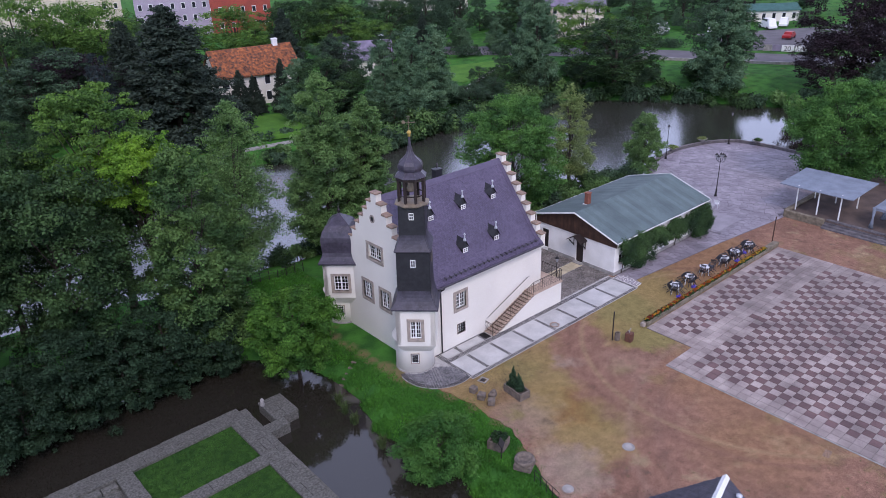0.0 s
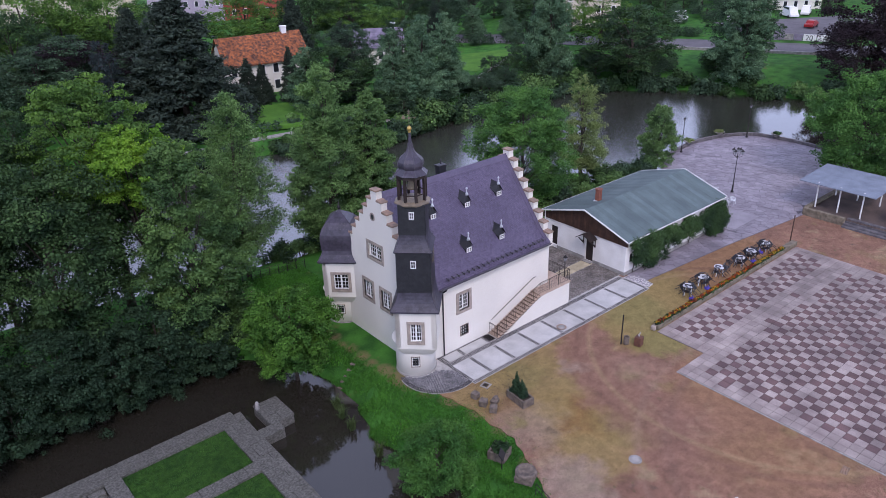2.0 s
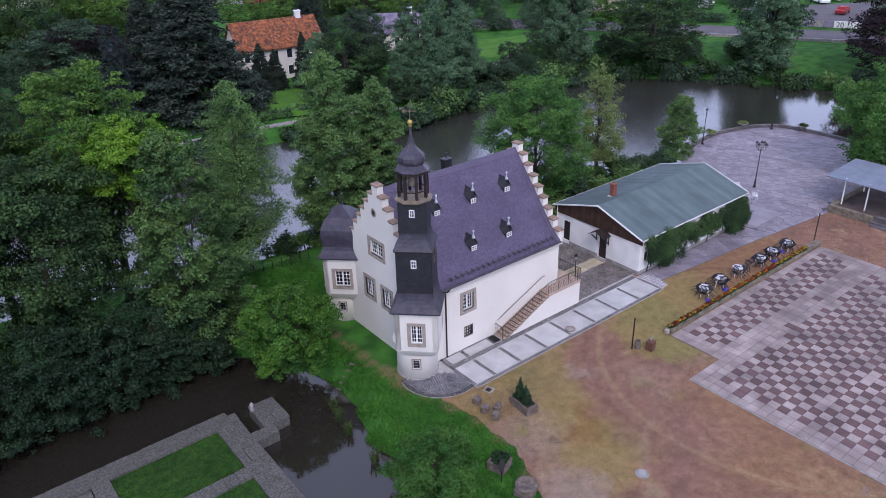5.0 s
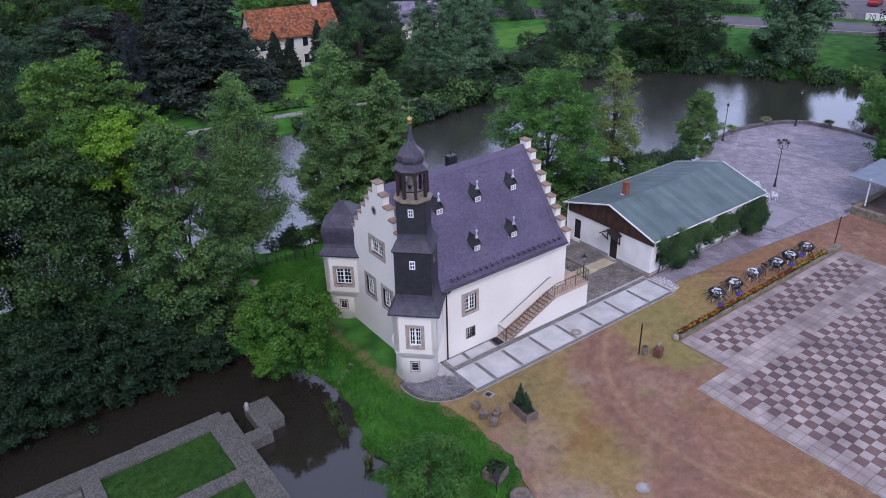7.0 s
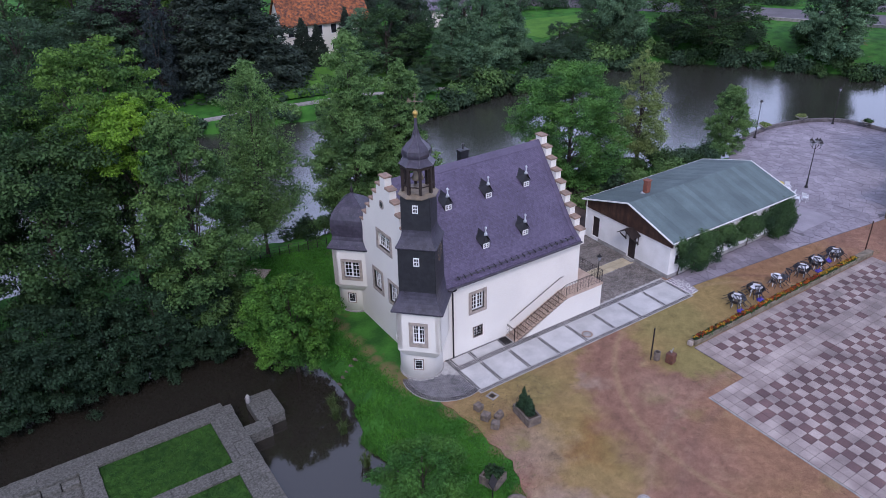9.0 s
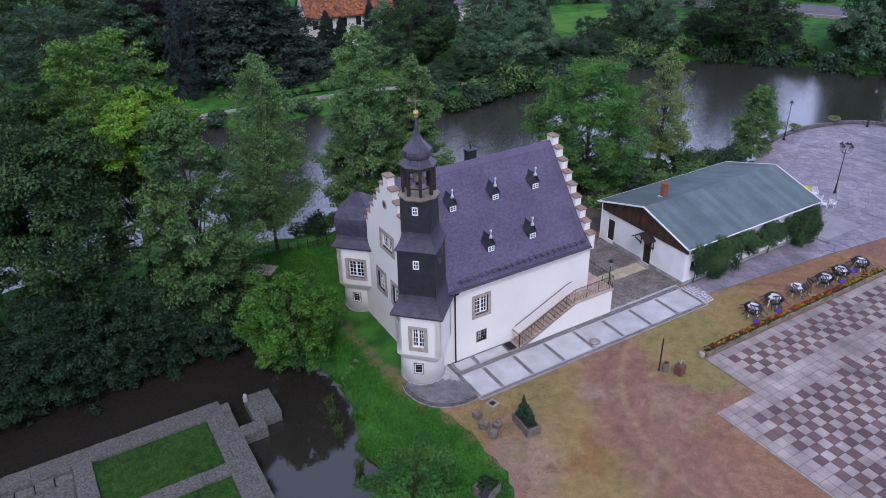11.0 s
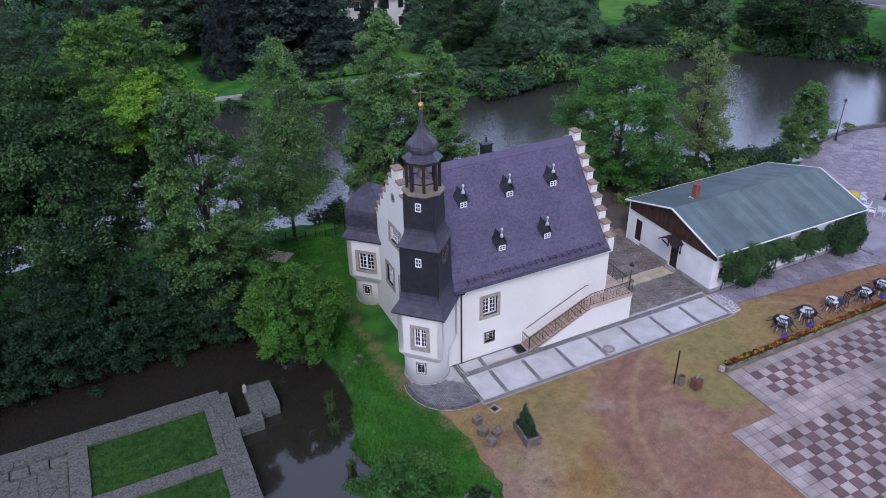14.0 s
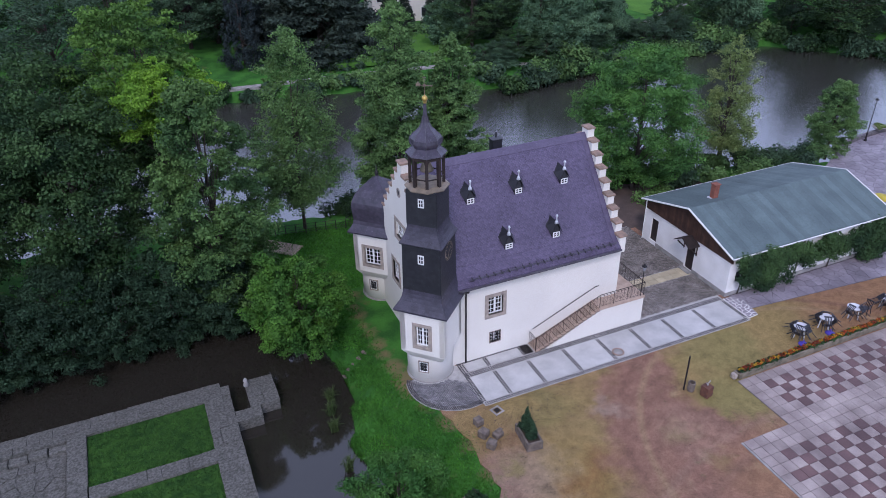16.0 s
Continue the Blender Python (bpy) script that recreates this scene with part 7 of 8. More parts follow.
def hedge(a, b, w, h, leaves, label, seed):
    rng = np.random.default_rng(seed)
    a, b = np.array(a, float), np.array(b, float)
    L = np.linalg.norm(b - a)
    z0 = float(ground_height(np.array([a[0]]), np.array([a[1]]))[0])
    th = thing("hedge", label, "hedge", "hedges")
    cl = []
    for k in range(int(L * 2.5)):
        p = a + (b - a) * rng.uniform(0, 1)
        cl.append((p[0] + rng.uniform(-w, w) * 0.4, p[1] + rng.uniform(-w, w) * 0.4, z0 + h * rng.uniform(0.2, 0.8), 0.5 * w))
    p, nrm = leaf_points(rng, cl, 70, 0.8)
    part("foliage", leaf_mesh("foliage", rng, p, nrm, 0.24), leaves, th)


hedge((34, 91.7), (46, 90.0), 1.1, 1.1, LEAF_DARK, "clipped dark hedge along the lawn", 1)
hedge((46, 90.0), (57, 86.2), 1.1, 1.1, LEAF_DARK, "clipped dark hedge along the lawn", 2)
hedge((77, 88), (98, 97), 1.5, 1.4, LEAF_MID, "green hedge beside a garden path", 3)
hedge((96, 116), (112, 108), 2.0, 2.0, LEAF_DARK, "tall hedge behind a lawn", 4)


hedge((129, 103), (140, 85), 2.0, 1.8, LEAF_DARK, "dark hedge along the road", 5)


def plain_strip(name, pts, width, material, label, category, lift=0.06):
    bm = bmesh.new()
    rows = []
    for k, (x, y) in enumerate(pts):
        a, b = pts[max(0, k - 1)], pts[min(len(pts) - 1, k + 1)]
        d = Vector((b[0] - a[0], b[1] - a[1], 0)).normalized()
        s = Vector((-d.y, d.x, 0)) * width / 2
        z = max(float(ground_height(np.array([x + e * s.x]), np.array([y + e * s.y]))[0]) for e in (-1, 0, 1)) + lift
        rows.append((bm.verts.new((x - s.x, y - s.y, z)), bm.verts.new((x + s.x, y + s.y, z)), bm.verts.new((x - s.x, y - s.y, z - 0.6)), bm.verts.new((x + s.x, y + s.y, z - 0.6))))
    for a, b in zip(rows, rows[1:]):
        bm.faces.new((a[0], a[1], b[1], b[0]))
        bm.faces.new((a[2], a[0], b[0], b[2]))
        bm.faces.new((a[1], a[3], b[3], b[1]))
    return tagged(part(name, bm, material, None), label, category, kind="structure")


plain_strip("road", [(102, 125), (113, 111), (122, 97.5), (129.8, 83.8), (135.6, 72.7), (141.4, 61.6), (147, 51), (157, 30)], 10.5, ASPHALT, "grey asphalt road beyond the lake", "road")
plain_strip("kerb_wall", [(116.8, 94.8), (124.6, 81.1), (130.4, 70.0), (136.2, 58.9), (141.8, 48.2)], 0.5, CURB, "low stone kerb wall along the road", "wall", lift=0.5)
plain_strip("car_park", [(150, 84), (162, 76), (176, 68), (196, 60)], 24, ASPHALT, "grey asphalt car park", "car park", lift=0.03)
plain_strip("garden_path", [(72, 87.5), (80, 91), (90, 95.5), (100, 101)], 1.0, CURB, "pale garden path", "path")
plain_strip("shore_path", [(18, 91.6), (24.6, 90.7), (31.2, 89.9), (38.2, 89.1), (48, 87.2), (58, 83.4)], 1.0, CURB, "pale path along the lawn", "path")
plain_strip("lawn", [(36, 97), (44, 96), (54, 92)], 12, FAR_LAWN, "mown green lawn", "lawn", lift=0.02)
plain_strip("lawn_east", [(84, 101), (93, 102), (103, 99)], 12, FAR_LAWN, "mown green lawn", "lawn", lift=0.02)


def far_house(name, at, rz, L, W, eave, ridge, wall, rooftile, label, rows=2, cols=5, flat=False, chimneys=1):
    """A house with walls, pitched roof, chimneys and its windows one by one. Local x along the ridge, -y to the camera."""
    z = float(ground_height(np.array([at[0]]), np.array([at[1]]))[0])
    th = thing(name, label, "house", "", (at[0], at[1], z), rz)
    bm = boxes((-L / 2, L / 2, -W / 2, W / 2, -1, eave))
    if not flat:
        for s in (-1, 1):
            vs = [bm.verts.new(p) for p in ((s * L / 2, -W / 2, eave), (s * L / 2, W / 2, eave), (s * L / 2, 0, ridge))]
            bm.faces.new(vs)
    part("wall", bm, wall, th)
    if not flat:
        bm = bmesh.new()
        for s in (-1, 1):
            o = 0.5
            sl = (ridge - eave) / (W / 2)
            a = [bm.verts.new(p) for p in ((-L / 2 - 0.3, 0, ridge + 0.05), (L / 2 + 0.3, 0, ridge + 0.05), (L / 2 + 0.3, s * (W / 2 + o), eave - o * sl + 0.05), (-L / 2 - 0.3, s * (W / 2 + o), eave - o * sl + 0.05))]
            b = [bm.verts.new(v.co + Vector((0, 0, 0.15))) for v in a]
            bm.faces.new(a)
            bm.faces.new(b)
            for k in range(4):
                bm.faces.new((a[k], a[(k + 1) % 4], b[(k + 1) % 4], b[k]))
        rf = part("roof", bm, rooftile, th)
        pc, rg = Pieces(), random.Random(7)
        sl = (ridge - eave) / (W / 2)
        lo = (-(W / 2 + 0.5), eave - 0.5 * sl + 0.2)
        slate_patch(pc, (-L / 2 - 0.3, lo[0], lo[1]), (L / 2 + 0.3, lo[0], lo[1]), (L / 2 + 0.3, 0, ridge + 0.2), (-L / 2 - 0.3, 0, ridge + 0.2), 0.4, 0.4, rg, lift=0.05)
        part("tile_cladding", pc.mesh("tiles"), rooftile, rf, kind="stuff")
        for c in range(chimneys):
            x = L * (0.32 - 0.55 * c)
            part("chimney", boxes((x - 0.4, x + 0.4, -0.35, 0.35, ridge - 0.6, ridge + 0.9), (x - 0.48, x + 0.48, -0.43, 0.43, ridge + 0.9, ridge + 1.05)), WHITE, th)
    h = eave / rows
    for side in (0, 1):
        n = cols if side == 0 else max(2, int(W / 3))
        for r in range(rows):
            for c in range(n):
                u = (-0.5 + (c + 0.5) / n)
                zz = h * (r + 0.5)
                if side == 0:
                    d = (u * L - 0.5, u * L + 0.5, -W / 2 - 0.05, -W / 2 + 0.04, zz - 0.75, zz + 0.75)
                    g = (d[0] + 0.1, d[1] - 0.1, d[2] - 0.012, d[3], d[4] + 0.1, d[5] - 0.1)
                else:
                    d = (-L / 2 - 0.05, -L / 2 + 0.04, u * W - 0.5, u * W + 0.5, zz - 0.75, zz + 0.75)
                    g = (d[0] - 0.012, d[1], d[2] + 0.1, d[3] - 0.1, d[4] + 0.1, d[5] - 0.1)
                w = part("window", boxes(d), WHITE, th)
                part("pane", boxes(g), PANE, w)
    return th


far_house("cottage", (53.0, 110.6), -8, 13.2, 7, 5.0, 8.3, PLASTER, ORANGE_TILE, "white cottage with mottled orange tiled roof", 2, 6)
far_house("villa", (79, 115), -30, 8.5, 7, 3.2, 5.7, PLASTER, GREY_TILE, "white villa with a grey pitched roof", 1, 3)
far_house("town_house", (91, 190), -25, 17, 11, 11.5, 15, REDHOUSE, GREY_TILE, "dark red town house with white windows", 3, 6)
far_house("apartment_building", (76, 196), -20, 18, 11, 12, 13, PINKHOUSE, GREY_TILE, "lilac apartment house with dark windows", 4, 7, flat=True)
far_house("terraced_house", (52, 226), -14, 40, 11, 13, 16, CREAMHOUSE, GREY_TILE, "cream terraced house front with grey windows", 3, 14)
far_house("white_hall", (150, 186), -30, 30, 10, 9, 12, PLASTER, GREY_TILE, "long white building with rows of windows", 2, 11)
far_house("grey_house", (137, 116), -42, 16, 11, 7.5, 12.5, CREAMHOUSE, GREY_TILE, "grey-beige house with a steep slate roof", 3, 5)
TEAL_ROOF = mat("teal_sheet_roof", (0.060, 0.150, 0.130), (0.045, 0.110, 0.098), scale=0.6, rough=0.6)
far_house("flat_shed", (186.2, 93.3), -39, 18, 5, 2.8, 4.0, PLASTER, TEAL_ROOF, "long low white shed with a green roof", 1, 7, chimneys=0)


def car(at, rz, paint, label, size=(4.4, 1.75, 1.45), van=False):
    z = float(ground_height(np.array([at[0]]), np.array([at[1]]))[0]) + 0.08
    th = thing("car", label, "car", "parked cars", (at[0], at[1], z), rz)
    L, W, H = size
    prof = [(-L / 2, 0.3), (-L / 2, 0.75), (-L * 0.42, 0.9), (-L * 0.3, H if van else 0.95), (-L * 0.18, H), (L * 0.2, H), (L * (0.3 if van else 0.36), 0.95), (L / 2, 0.8), (L / 2, 0.3)]
    bm = bmesh.new()
    rows = [[bm.verts.new((x, y * (0.84 if zz > 1.0 else 1.0), zz)) for x, zz in prof] for y in (-W / 2, W / 2)]
    for k in range(len(prof)):
        bm.faces.new((rows[0][k], rows[0][(k + 1) % len(prof)], rows[1][(k + 1) % len(prof)], rows[1][k]))
    bm.faces.new(rows[0])
    bm.faces.new(rows[1][::-1])
    part("body", bm, paint, th)
    part("side_glazing", boxes((-L * 0.2, L * 0.24, -W / 2 * 0.9, W / 2 * 0.9, 0.98, H - 0.1)), GLASS, th)
    for x in (-L * 0.3, L * 0.3):
        for y in (-W / 2, W / 2):
            bm = bmesh.new()
            tube(bm, (x, y - 0.1, 0.3), (x, y + 0.1, 0.3), 0.31, n=14)
            part("wheel", bm, PLASTIC_K, th)


RED = mat("red_car_paint", (0.30, 0.02, 0.02), (0.25, 0.02, 0.02), rough=0.3, bump=0)
car((163.5, 74.8), 10, RED, "small dark red parked car")
car((180.3, 84.0), 20, WHITE, "white parked van beyond the lake", (5.0, 1.9, 2.0), True)
car((174.6, 85.2), 55, WHITE, "white parked van beyond the lake", (5.2, 2.0, 2.3), True)
car((153, 100), 20, WHITE, "white parked caravan beyond the lake", (6.5, 2.2, 2.3), True)
car((162, 92), 20, WHITE, "white parked van beyond the lake", (4.8, 1.9, 2.0), True)
th = thing("car_park_sign", "low pale sign boards between grey panels bearing the number 20", "sign", "", (146.9, 67.9, 1.25), -66)
for x, w, paint in ((-3.1, 1.5, CURB), (-1.45, 1.5, GREY_TILE), (0.6, 2.3, WHITE), (3.0, 2.2, WHITE)):
    board = part("board", boxes((x - w / 2, x + w / 2, -0.05, 0.05, 0.15, 1.4), bevel=0.02), paint, th)
    for e in (-0.4, 0.4):
        part("post", boxes((x + e * w - 0.05, x + e * w + 0.05, 0.05, 0.13, -0.3, 1.3)), IRON, board)
fc = bpy.data.curves.new("number", "FONT")
fc.body, fc.size, fc.align_x, fc.extrude = "20", 1.35, "CENTER", 0.01
tmp = bpy.data.objects.new("number", fc)
me = bpy.data.meshes.new_from_object(tmp)
bpy.data.objects.remove(tmp)
me.transform(pose(0.5, -0.07, 0.3, 90))
part("number", me, IRON, th, "dark painted number")

# ---- paving pieces ----
paving = thing("slab_path", "pale concrete slabs between rows of dark cobbles", "pavement", kind="structure")
part("bed", boxes((25.45, 44.0, 30.55, 33.555, -0.2, 0.035), (25.7, 30.4, 33.555, 34.33, -0.2, 0.035)), JOINT, paving)
XS = [25.55, 27.18, 29.38, 31.77, 34.15, 36.57, 38.98, 41.4, 43.85]
CW = 0.125
slabs = [(a + CW, b - CW, 30.88, 32.98) for a, b in zip(XS, XS[1:])]
slabs += [(25.85, 27.02, 33.5, 34.22), (27.32, 29.36, 33.5, 34.22)]
for a, b, c, d in slabs:
    part("slab", boxes((a, b, c, d, 0.0, 0.06), bevel=0.008), SLAB, paving)


def cobbles(name, spots, s, material, parent, label, z=0.035, seed=0):
    """Small hewn stones, each a tapered block of its own turn, in one mesh."""
    pc, rg = Pieces(), random.Random(seed)
    for x, y, a in spots:
        w, l = s * rg.uniform(0.40, 0.48), s * rg.uniform(0.40, 0.48)
        a += rg.uniform(-0.15, 0.15)
        c, sn = math.cos(a), math.sin(a)
        h = z + rg.uniform(0.012, 0.035)
        pc.poly([(x + u * c - v * sn, y + u * sn + v * c) for u, v in ((-w, -l), (w, -l), (w, l), (-w, l))], z - 0.02, h)
    return part(name, pc.mesh(name), material, parent, label, kind="stuff")


spots = []
CS = 0.125
for x in XS:
    for k in range(int((2.1 if x > 26 else 3.5) / CS)):
        for j in (-0.5, 0.5):
            spots.append((x + j * CS, 30.95 + CS * k, 0))
for k in range(int(18.4 / CS)):
    x = 25.55 + CS * k
    for j in range(2):
        spots.append((x, 30.64 + CS * j, 0))
    for j in range(3):
        spots.append((x, 33.09 + CS * j, 0))
    if x < 30.0:
        spots.append((x, 34.29, 0))
for k in range(int(0.8 / CS)):
    for j in (-0.5, 0.5):
        spots.append((27.17 + j * CS, 33.52 + CS * k, 0))
        spots.append((29.48 + j * 0.1, 33.52 + CS * k, 0))
    spots.append((25.76, 33.52 + CS * k, 0))
cobbles("cobble_rows", spots, CS * 0.72, COBBLE, paving, "rows of small dark cobbles", seed=2)
# fan of cobbles round the tower foot, with an edging
fan = thing("cobble_fan", "rounded apron of grey cobbles at the tower foot", "pavement", kind="structure")
CX, CY = 24.75, 33.35
bm = bmesh.new()
prism(bm, [(CX + 2.62 * math.cos(t), CY + 2.62 * math.sin(t)) for t in (math.radians(a) for a in range(165, 300, 5))] + [(25.5, 30.75), (25.9, 34.2), (24, 34.5)], -0.2, 0.03)
part("bed", bm, JOINT, fan)
spots, edging = [], []
for j in range(24):
    r = 0.25 + 0.1 * j
    for k in range(int(math.radians(160) * r / 0.105)):
        t = math.radians(160) + k * 0.105 / r
        x, y = CX + r * math.cos(t), CY + r * math.sin(t)
        if x < 25.42 and (math.hypot(x - 24.0, y - 34.75) > 1.44):
            (edging if j > 20 else spots).append((x, y, t))
cobbles("cobbles", spots, 0.093, COBBLE_LIGHT, fan, "grey cobbles laid in arcs", seed=3)
cobbles("edging", edging, 0.09, COBBLE, fan, "dark cobble edging", seed=4)
# yard between house and hall
yard = thing("cobbled_yard", "grey cobbled yard with a strip of yellowish slabs", "pavement", kind="structure")
part("bed", boxes((36.35, 44.25, 33.56, 43.8, -0.2, 0.03)), JOINT, yard)
spots = []
rg = random.Random(8)
for i in range(69):
    for j in range(96):
        x = 36.4 + 0.115 * i
        y = 33.35 + 0.113 * j + 0.16 * abs(math.sin((x - 36.4) * math.pi / 1.15)) + rg.uniform(-0.01, 0.01)
        if 33.6 < y < 43.7 and not (36.3 < y < 37.4) and not (x < 38.0 and y < 36.5):
            spots.append((x, y, 0.3 * math.cos((x - 36.4) * math.pi / 1.15)))
cobbles("cobbles", spots, 0.102, YARD_COBBLE, yard, "brownish grey cobbles laid in fans", seed=5)
YELLOW = mat("yellow_slab", (0.47, 0.40, 0.27), (0.37, 0.32, 0.21), scale=1.5, rough=0.85, bump=0.2, rand=0.12)
for k in range(9):
    for j in range(2):
        part("slab", boxes((38.2 + 0.66 * k, 38.2 + 0.66 * k + 0.64, 36.33 + 0.52 * j, 36.83 + 0.52 * j, 0, 0.055), bevel=0.006), YELLOW, yard)


def voronoi(seeds, outline, gap):
    """Stone outlines: cells of the seeds, cut to the outline and drawn in by half the gap."""
    S = np.array(seeds)
    out = []
    for i, s in enumerate(S):
        order = np.argsort(((S - s) ** 2).sum(1))[1:18]
        poly = [Vector((s[0] + dx * 3, s[1] + dy * 3)) for dx, dy in ((-1, -1), (1, -1), (1, 1), (-1, 1))]
        for o in S[order]:
            n = Vector((o[0] - s[0], o[1] - s[1]))
            L = n.length
            n /= L
            lim = L / 2 - gap / 2
            res = []
            for a, b in zip(poly, poly[1:] + poly[:1]):
                da, db = (a - Vector(s)).dot(n) - lim, (b - Vector(s)).dot(n) - lim
                if da <= 0:
                    res.append(a)
                if da * db < 0:
                    res.append(a.lerp(b, da / (da - db)))
            poly = res
            if not poly:
                break
        for (x0, y0), (x1, y1) in zip(outline, outline[1:] + outline[:1]):
            e, v0 = Vector((x1 - x0, y1 - y0)), Vector(s) - Vector((x0, y0))
            t = min(1.0, max(0.0, v0.dot(e) / e.length_squared))
            near = v0 - e * t
            if near.length > 1.6 or not poly:
                continue
            n = Vector((e.y, -e.x)).normalized()
            off = v0.dot(n)
            n = n if off < 0 else -n
            res = []
            for a, b in zip(poly, poly[1:] + poly[:1]):
                da, db = (a - Vector((x0, y0))).dot(n) + 0.03, (b - Vector((x0, y0))).dot(n) + 0.03
                if da <= 0:
                    res.append(a)
                if da * db < 0:
                    res.append(a.lerp(b, da / (da - db)))
            poly = res
        if len(poly) >= 3:
            out.append([(p.x, p.y) for p in poly])
    return out


rg = random.Random(33)
CELL = [(-5.9, 26.6), (4.5, 26.6), (4.5, 37.1), (-5.9, 37.1)]
seeds = [(-5.6 + 0.75 * i + rg.uniform(-0.3, 0.3), 26.9 + 0.7 * j + rg.uniform(-0.28, 0.28)) for i in range(14) for j in range(15)]
for poly in voronoi([q for q in seeds if edge_distance(np.array([q[0]]), np.array([q[1]]), CELL)[0] < -0.1], CELL, 0.07):
    pc = Pieces()
    pc.poly(poly, RZ - 0.6, RZ - 0.39 + rg.uniform(-0.02, 0.02))
    part("floor_stone", pc.mesh("floor_stone"), RUIN, ruin)
TERRACE = [(44.6, 31.5), (56, 30.55), (66.6, 29.35), (68, 29.75), (78, 29.75), (87.5, 30.5), (87.4, 36.8), (87.6, 41.3), (87.0, 45.6), (83.9, 47.8), (78.4, 48.9), (72.0, 48.1), (68.5, 46.3), (63, 43.5), (58.4, 42.3), (58.3, 33.15), (44.6, 33.15)]
terrace = thing("flagstone_terrace", "terrace of large irregular purple-grey flagstones", "pavement", kind="structure")
bm = bmesh.new()
prism(bm, TERRACE, -2.4, 0.03)
bmesh.ops.triangulate(bm, faces=[f for f in bm.faces if len(f.verts) > 4])
part("bed", bm, FLAG_JOINT, terrace)
rg = random.Random(14)
seeds = []
for i in range(80):
    for j in range(40):
        x, y = 44.2 + i * 0.7 + rg.uniform(-0.31, 0.31), 28.6 + j * 0.62 + rg.uniform(-0.29, 0.29) + (0.3 if i % 2 else 0)
        if edge_distance(np.array([x]), np.array([y]), TERRACE)[0] < -0.12:
            seeds.append((x, y))
stones = sorted(voronoi(seeds, TERRACE, 0.034), key=lambda p: p[0][0])
rest = Pieces()
for k, poly in enumerate(stones):
    if len(poly) < 3:
        continue
    h = 0.055 + rg.uniform(-0.01, 0.012)
    if k < 290:
        pc = Pieces()
        pc.poly(poly, 0.0, h)
        part("flagstone", pc.mesh("flagstone"), FLAG, terrace)
    else:
        rest.poly(poly, 0.0, h)
part("flagstones", rest.mesh("flagstones"), FLAG, terrace, kind="stuff")
CRAZY = [(44.02, 30.72), (44.8, 30.8), (45.1, 32.4), (44.65, 33.0), (44.02, 33.05)]
crazy = thing("crazy_paving", "dark broken stones set in broad white mortar", "pavement", kind="structure")
bm = bmesh.new()
prism(bm, CRAZY, -0.1, 0.068)
part("mortar", bm, SHED_PLASTER, crazy, "white mortar bed")
seeds = [(44.1 + 0.27 * i + rg.uniform(-0.09, 0.09), 30.85 + 0.27 * j + rg.uniform(-0.09, 0.09)) for i in range(5) for j in range(9)]
for poly in voronoi([q for q in seeds if edge_distance(np.array([q[0]]), np.array([q[1]]), CRAZY)[0] < -0.06], CRAZY, 0.07):
    pc = Pieces()
    pc.poly(poly, 0.03, 0.082)
    part("stone", pc.mesh("stone"), FLAG, crazy)
white_chair = chair_proto(PLASTIC_W, "white plastic garden chair standing behind the hall")
white_chair.matrix_basis = pose(63.6, 35.6, 0.07, 0, 0, 30)
for q in ((64.3, 35.3, 100), (63.9, 36.4, 200), (64.9, 37.4, -40)):
    copy_thing(white_chair, pose(q[0], q[1], 0.07, 0, 0, q[2]))
YELLOW_CLOTH = mat("yellow_cloth", (0.55, 0.45, 0.05), (0.45, 0.36, 0.05), scale=3, rough=0.8, bump=0.1)
th = thing("garden_table", "small table under a yellow cloth", "table", "garden tables", (64.6, 38.2, 0.07))
bm = bmesh.new()
lathe(bm, [(0.55, 0.45), (0.5, 0.6), (0.48, 0.74), (0.0, 0.75)], 18, smooth=True, cap=False)
part("cloth", bm, YELLOW_CLOTH, th)
bm = bmesh.new()
tube(bm, (0, 0, 0), (0, 0, 0.74), 0.06)
lathe(bm, [(0.3, 0), (0.28, 0.05), (0.06, 0.08)], 14)
part("stand", bm, PLASTIC_W, th)
part("concrete_patch", boxes((58.9, 63.2, 31.9, 35.0, 0.0, 0.085)), SMOOTH_CONCRETE, terrace, "smooth lilac-grey concrete patch")
# rim wall of the terrace with planted bowls
rim = thing("terrace_wall", "low curved stone rim wall along the lake", "wall", kind="structure")
RIM = [(87.6, 31), (87.3, 34), (87.3, 36.8), (87.6, 39), (87.7, 41.3), (87.5, 43.6), (87.0, 45.6), (85.6, 46.9), (83.9, 47.8), (81.2, 48.6), (78.4, 48.95), (75.2, 48.65), (72.0, 48.15), (69.8, 47.2)]
for a, b in zip(RIM, RIM[1:]):
    d = Vector((b[0] - a[0], b[1] - a[1]))
    n = max(1, int(d.length / 0.9))
    for k in range(n):
        p = Vector(a) + d * ((k + 0.5) / n)
        part("rim_stone", boxes((-d.length / n / 2 + 0.01, d.length / n / 2 - 0.01, -0.17, 0.17, -0.1, 0.40 + 0.02 * (k % 2)), m=pose(p.x, p.y, 0, 0, 0, math.degrees(math.atan2(d.y, d.x))), bevel=0.02), RIM_STONE, rim)
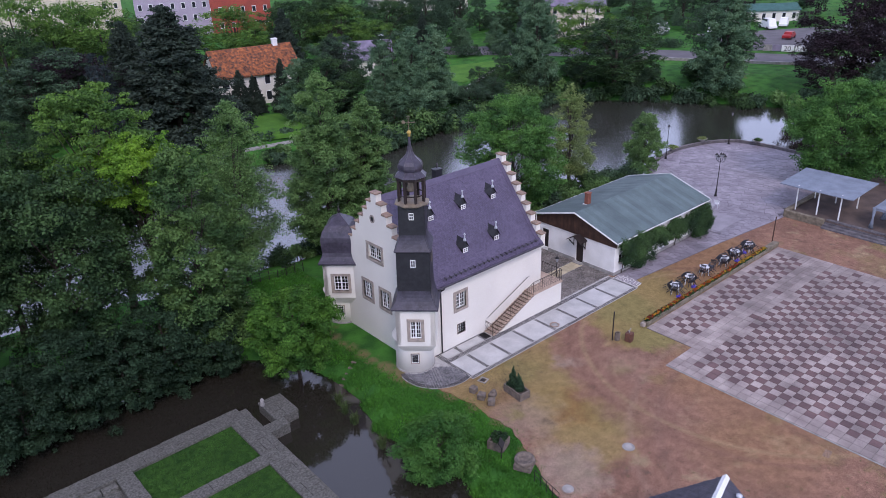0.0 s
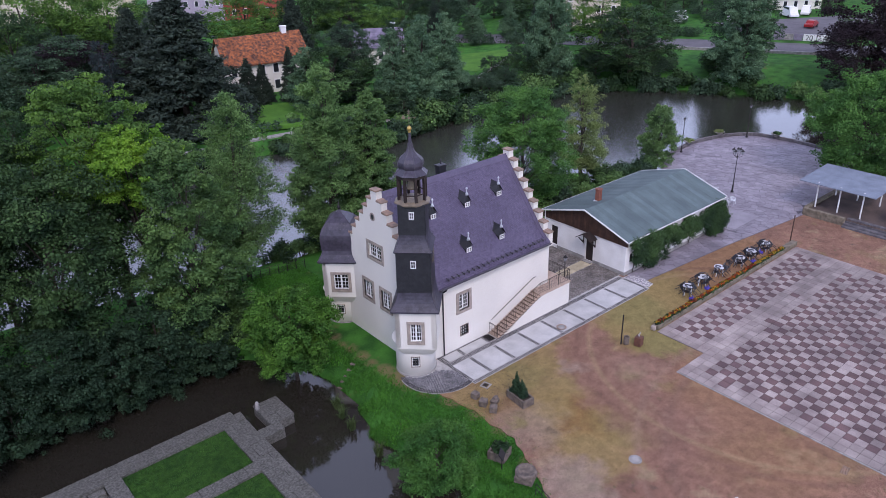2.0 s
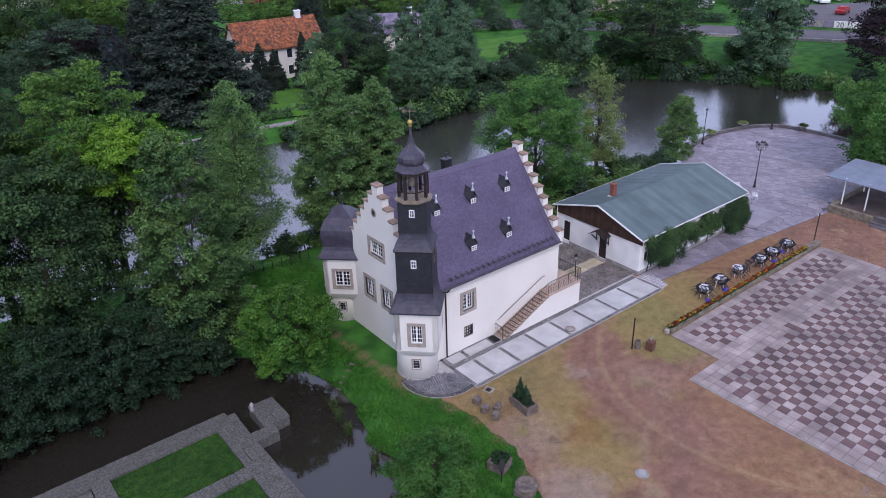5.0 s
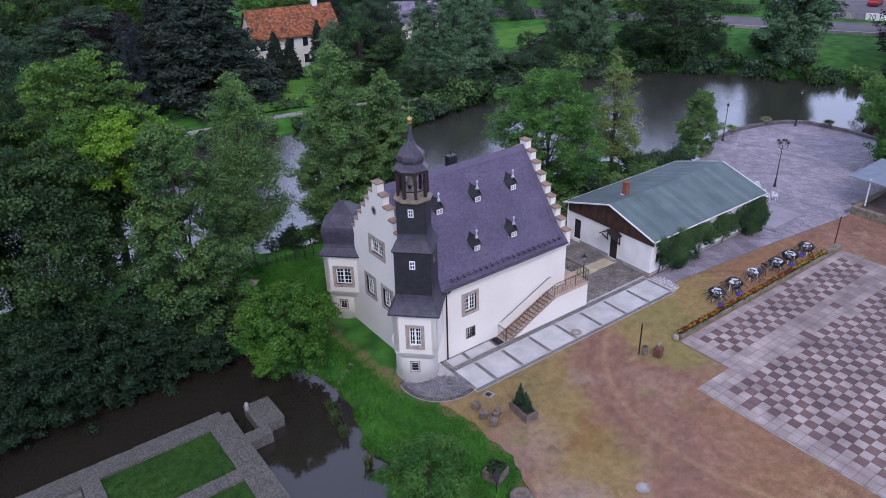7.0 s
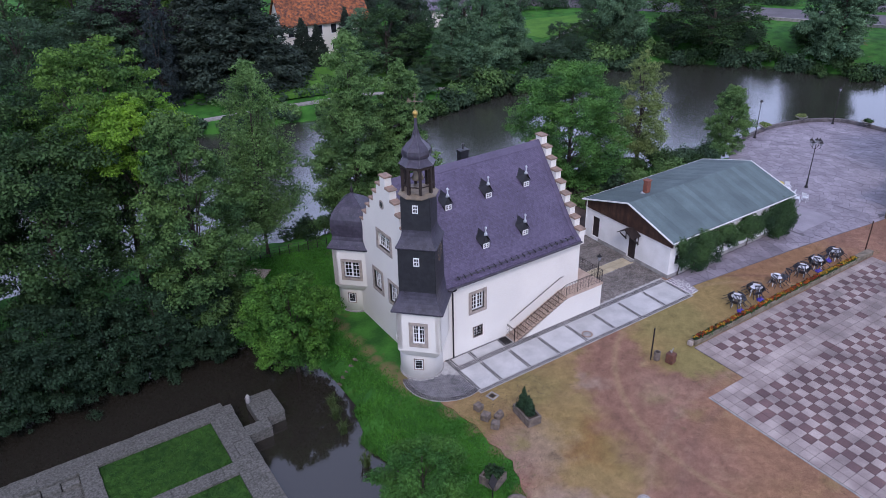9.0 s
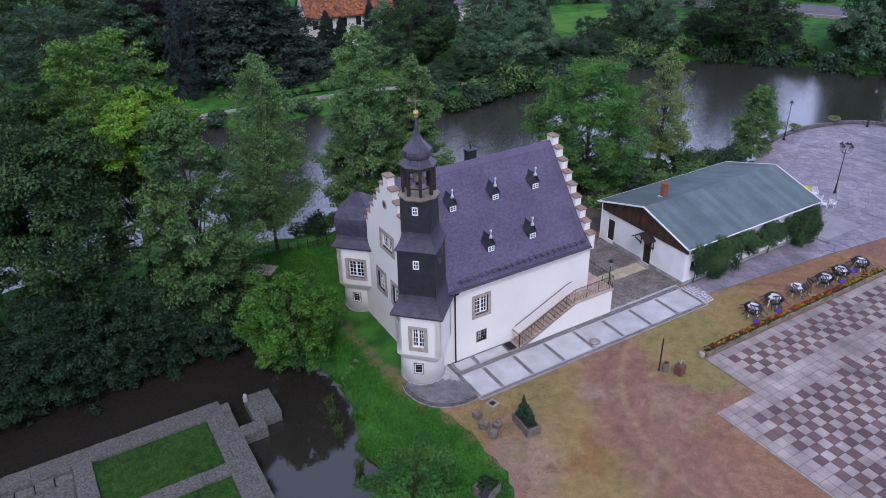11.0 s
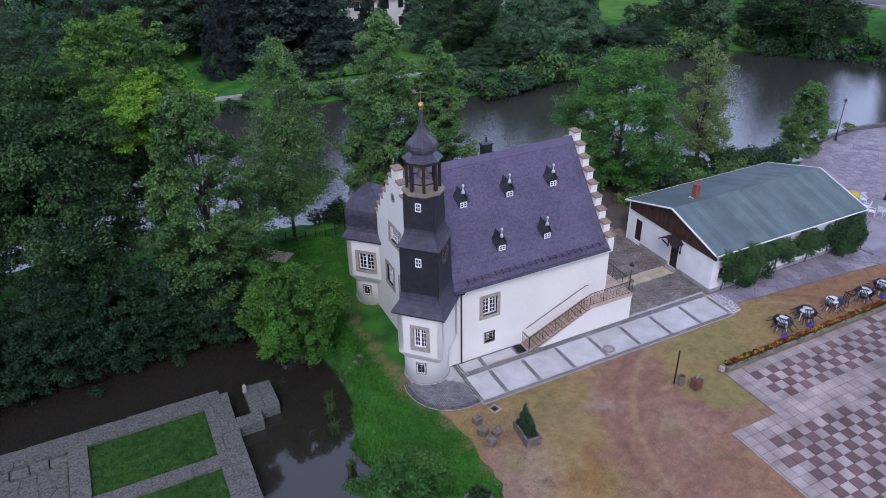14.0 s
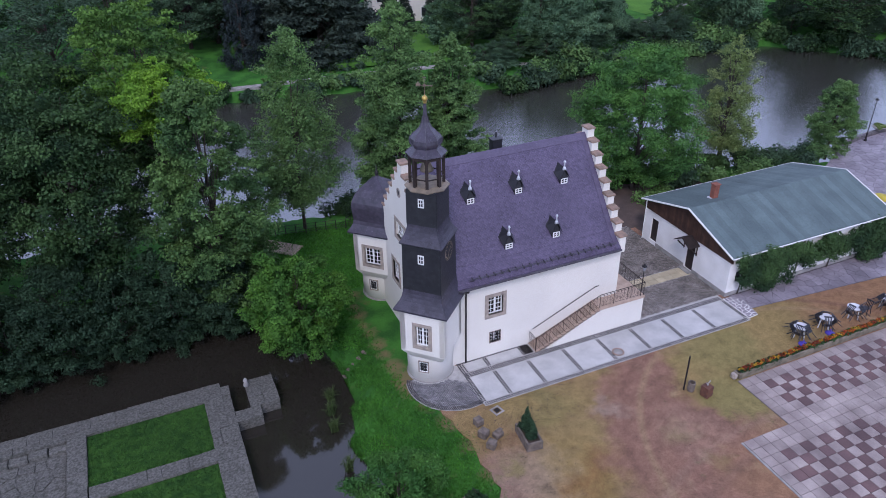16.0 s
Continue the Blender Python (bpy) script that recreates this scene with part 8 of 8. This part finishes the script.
for i, (x, y) in enumerate(((77.3, 48.75), (83.2, 48.1), (87.3, 42.8))):
    th = thing("plant_bowl", "wide stone bowl of flowers on the rim wall", "planter", "plant bowls", (x, y, 0.42))
    bm = bmesh.new()
    lathe(bm, [(0.2, 0), (0.25, 0.1), (0.6, 0.32), (0.66, 0.38), (0.55, 0.36), (0.0, 0.33)], 18, smooth=True, cap=False)
    part("bowl", bm, CURB, th)
    g = np.random.default_rng(i)
    p, nrm = leaf_points(g, [(g.uniform(-0.4, 0.4), g.uniform(-0.4, 0.4), 0.45, 0.18) for _ in range(10)], 50)
    part("planting", leaf_mesh("planting", g, p, nrm, 0.12), (LEAF_PALE, LEAF_PALE, LEAF_MID)[i], th, kind="stuff")

# chess square of paving tiles
square = thing("chess_square", "square of pale and dark paving tiles in chess pattern", "pavement", kind="structure")
NX, NY = 38, 46
part("bed", boxes((39.1, TX + NX * TILE + 0.02, TY - NY * TILE, TY, -0.2, 0.03), (TX, 39.1, TY - NY * TILE, TY - 6 * TILE, -0.2, 0.03)), MOSS_JOINT, square)
tile_me = {}
for dark in (0, 1):
    bm = boxes((-TILE / 2 + 0.012, TILE / 2 - 0.012, -TILE / 2 + 0.012, TILE / 2 - 0.012, 0.0, 0.05), bevel=0.006)
    me = bpy.data.meshes.new("tile")
    bm.to_mesh(me)
    bm.free()
    me.materials.append(TILE_DARK if dark else TILE_LIGHT)
    tile_me[dark] = me
rest = {0: Pieces(), 1: Pieces()}
rg = random.Random(2)
count = 0
for i in range(NX):
    for j in range(NY):
        if i < 5 and j < 6:
            continue
        x, y = TX + (i + 0.5) * TILE, TY - (j + 0.5) * TILE
        block = (i >= 7 and 1 <= j <= 4 and i < NX - 2) or (j >= 8 and 2 <= i < NX - 3)
        dark = 1 if block and (i + j) % 2 == 0 and rg.random() < 0.93 else 0
        if not block and rg.random() < 0.03:
            dark = 1
        h = rg.uniform(-0.006, 0.006)
        if i < 15 and j < 24:
            ob = new("tile", tile_me[dark])
            ob.parent = square
            ob.location = (x, y, h + 0.01)
            ob.rotation_euler = (0, 0, rg.choice((0, 1, 2, 3)) * math.pi / 2)
        else:
            e = TILE / 2 - 0.012
            rest[dark].poly([(x - e, y - e), (x + e, y - e), (x + e, y + e), (x - e, y + e)], 0.0, 0.06 + h)
for dark in (0, 1):
    part("tiles", rest[dark].mesh("tiles"), TILE_DARK if dark else TILE_LIGHT, square, kind="stuff")
for k in range(40):
    part("edge_kerb", boxes((TX - 0.12, TX - 0.01, TY - 6 * TILE - 0.62 * (k + 1) + 0.01, TY - 6 * TILE - 0.62 * k, -0.1, 0.045)), CURB, square)
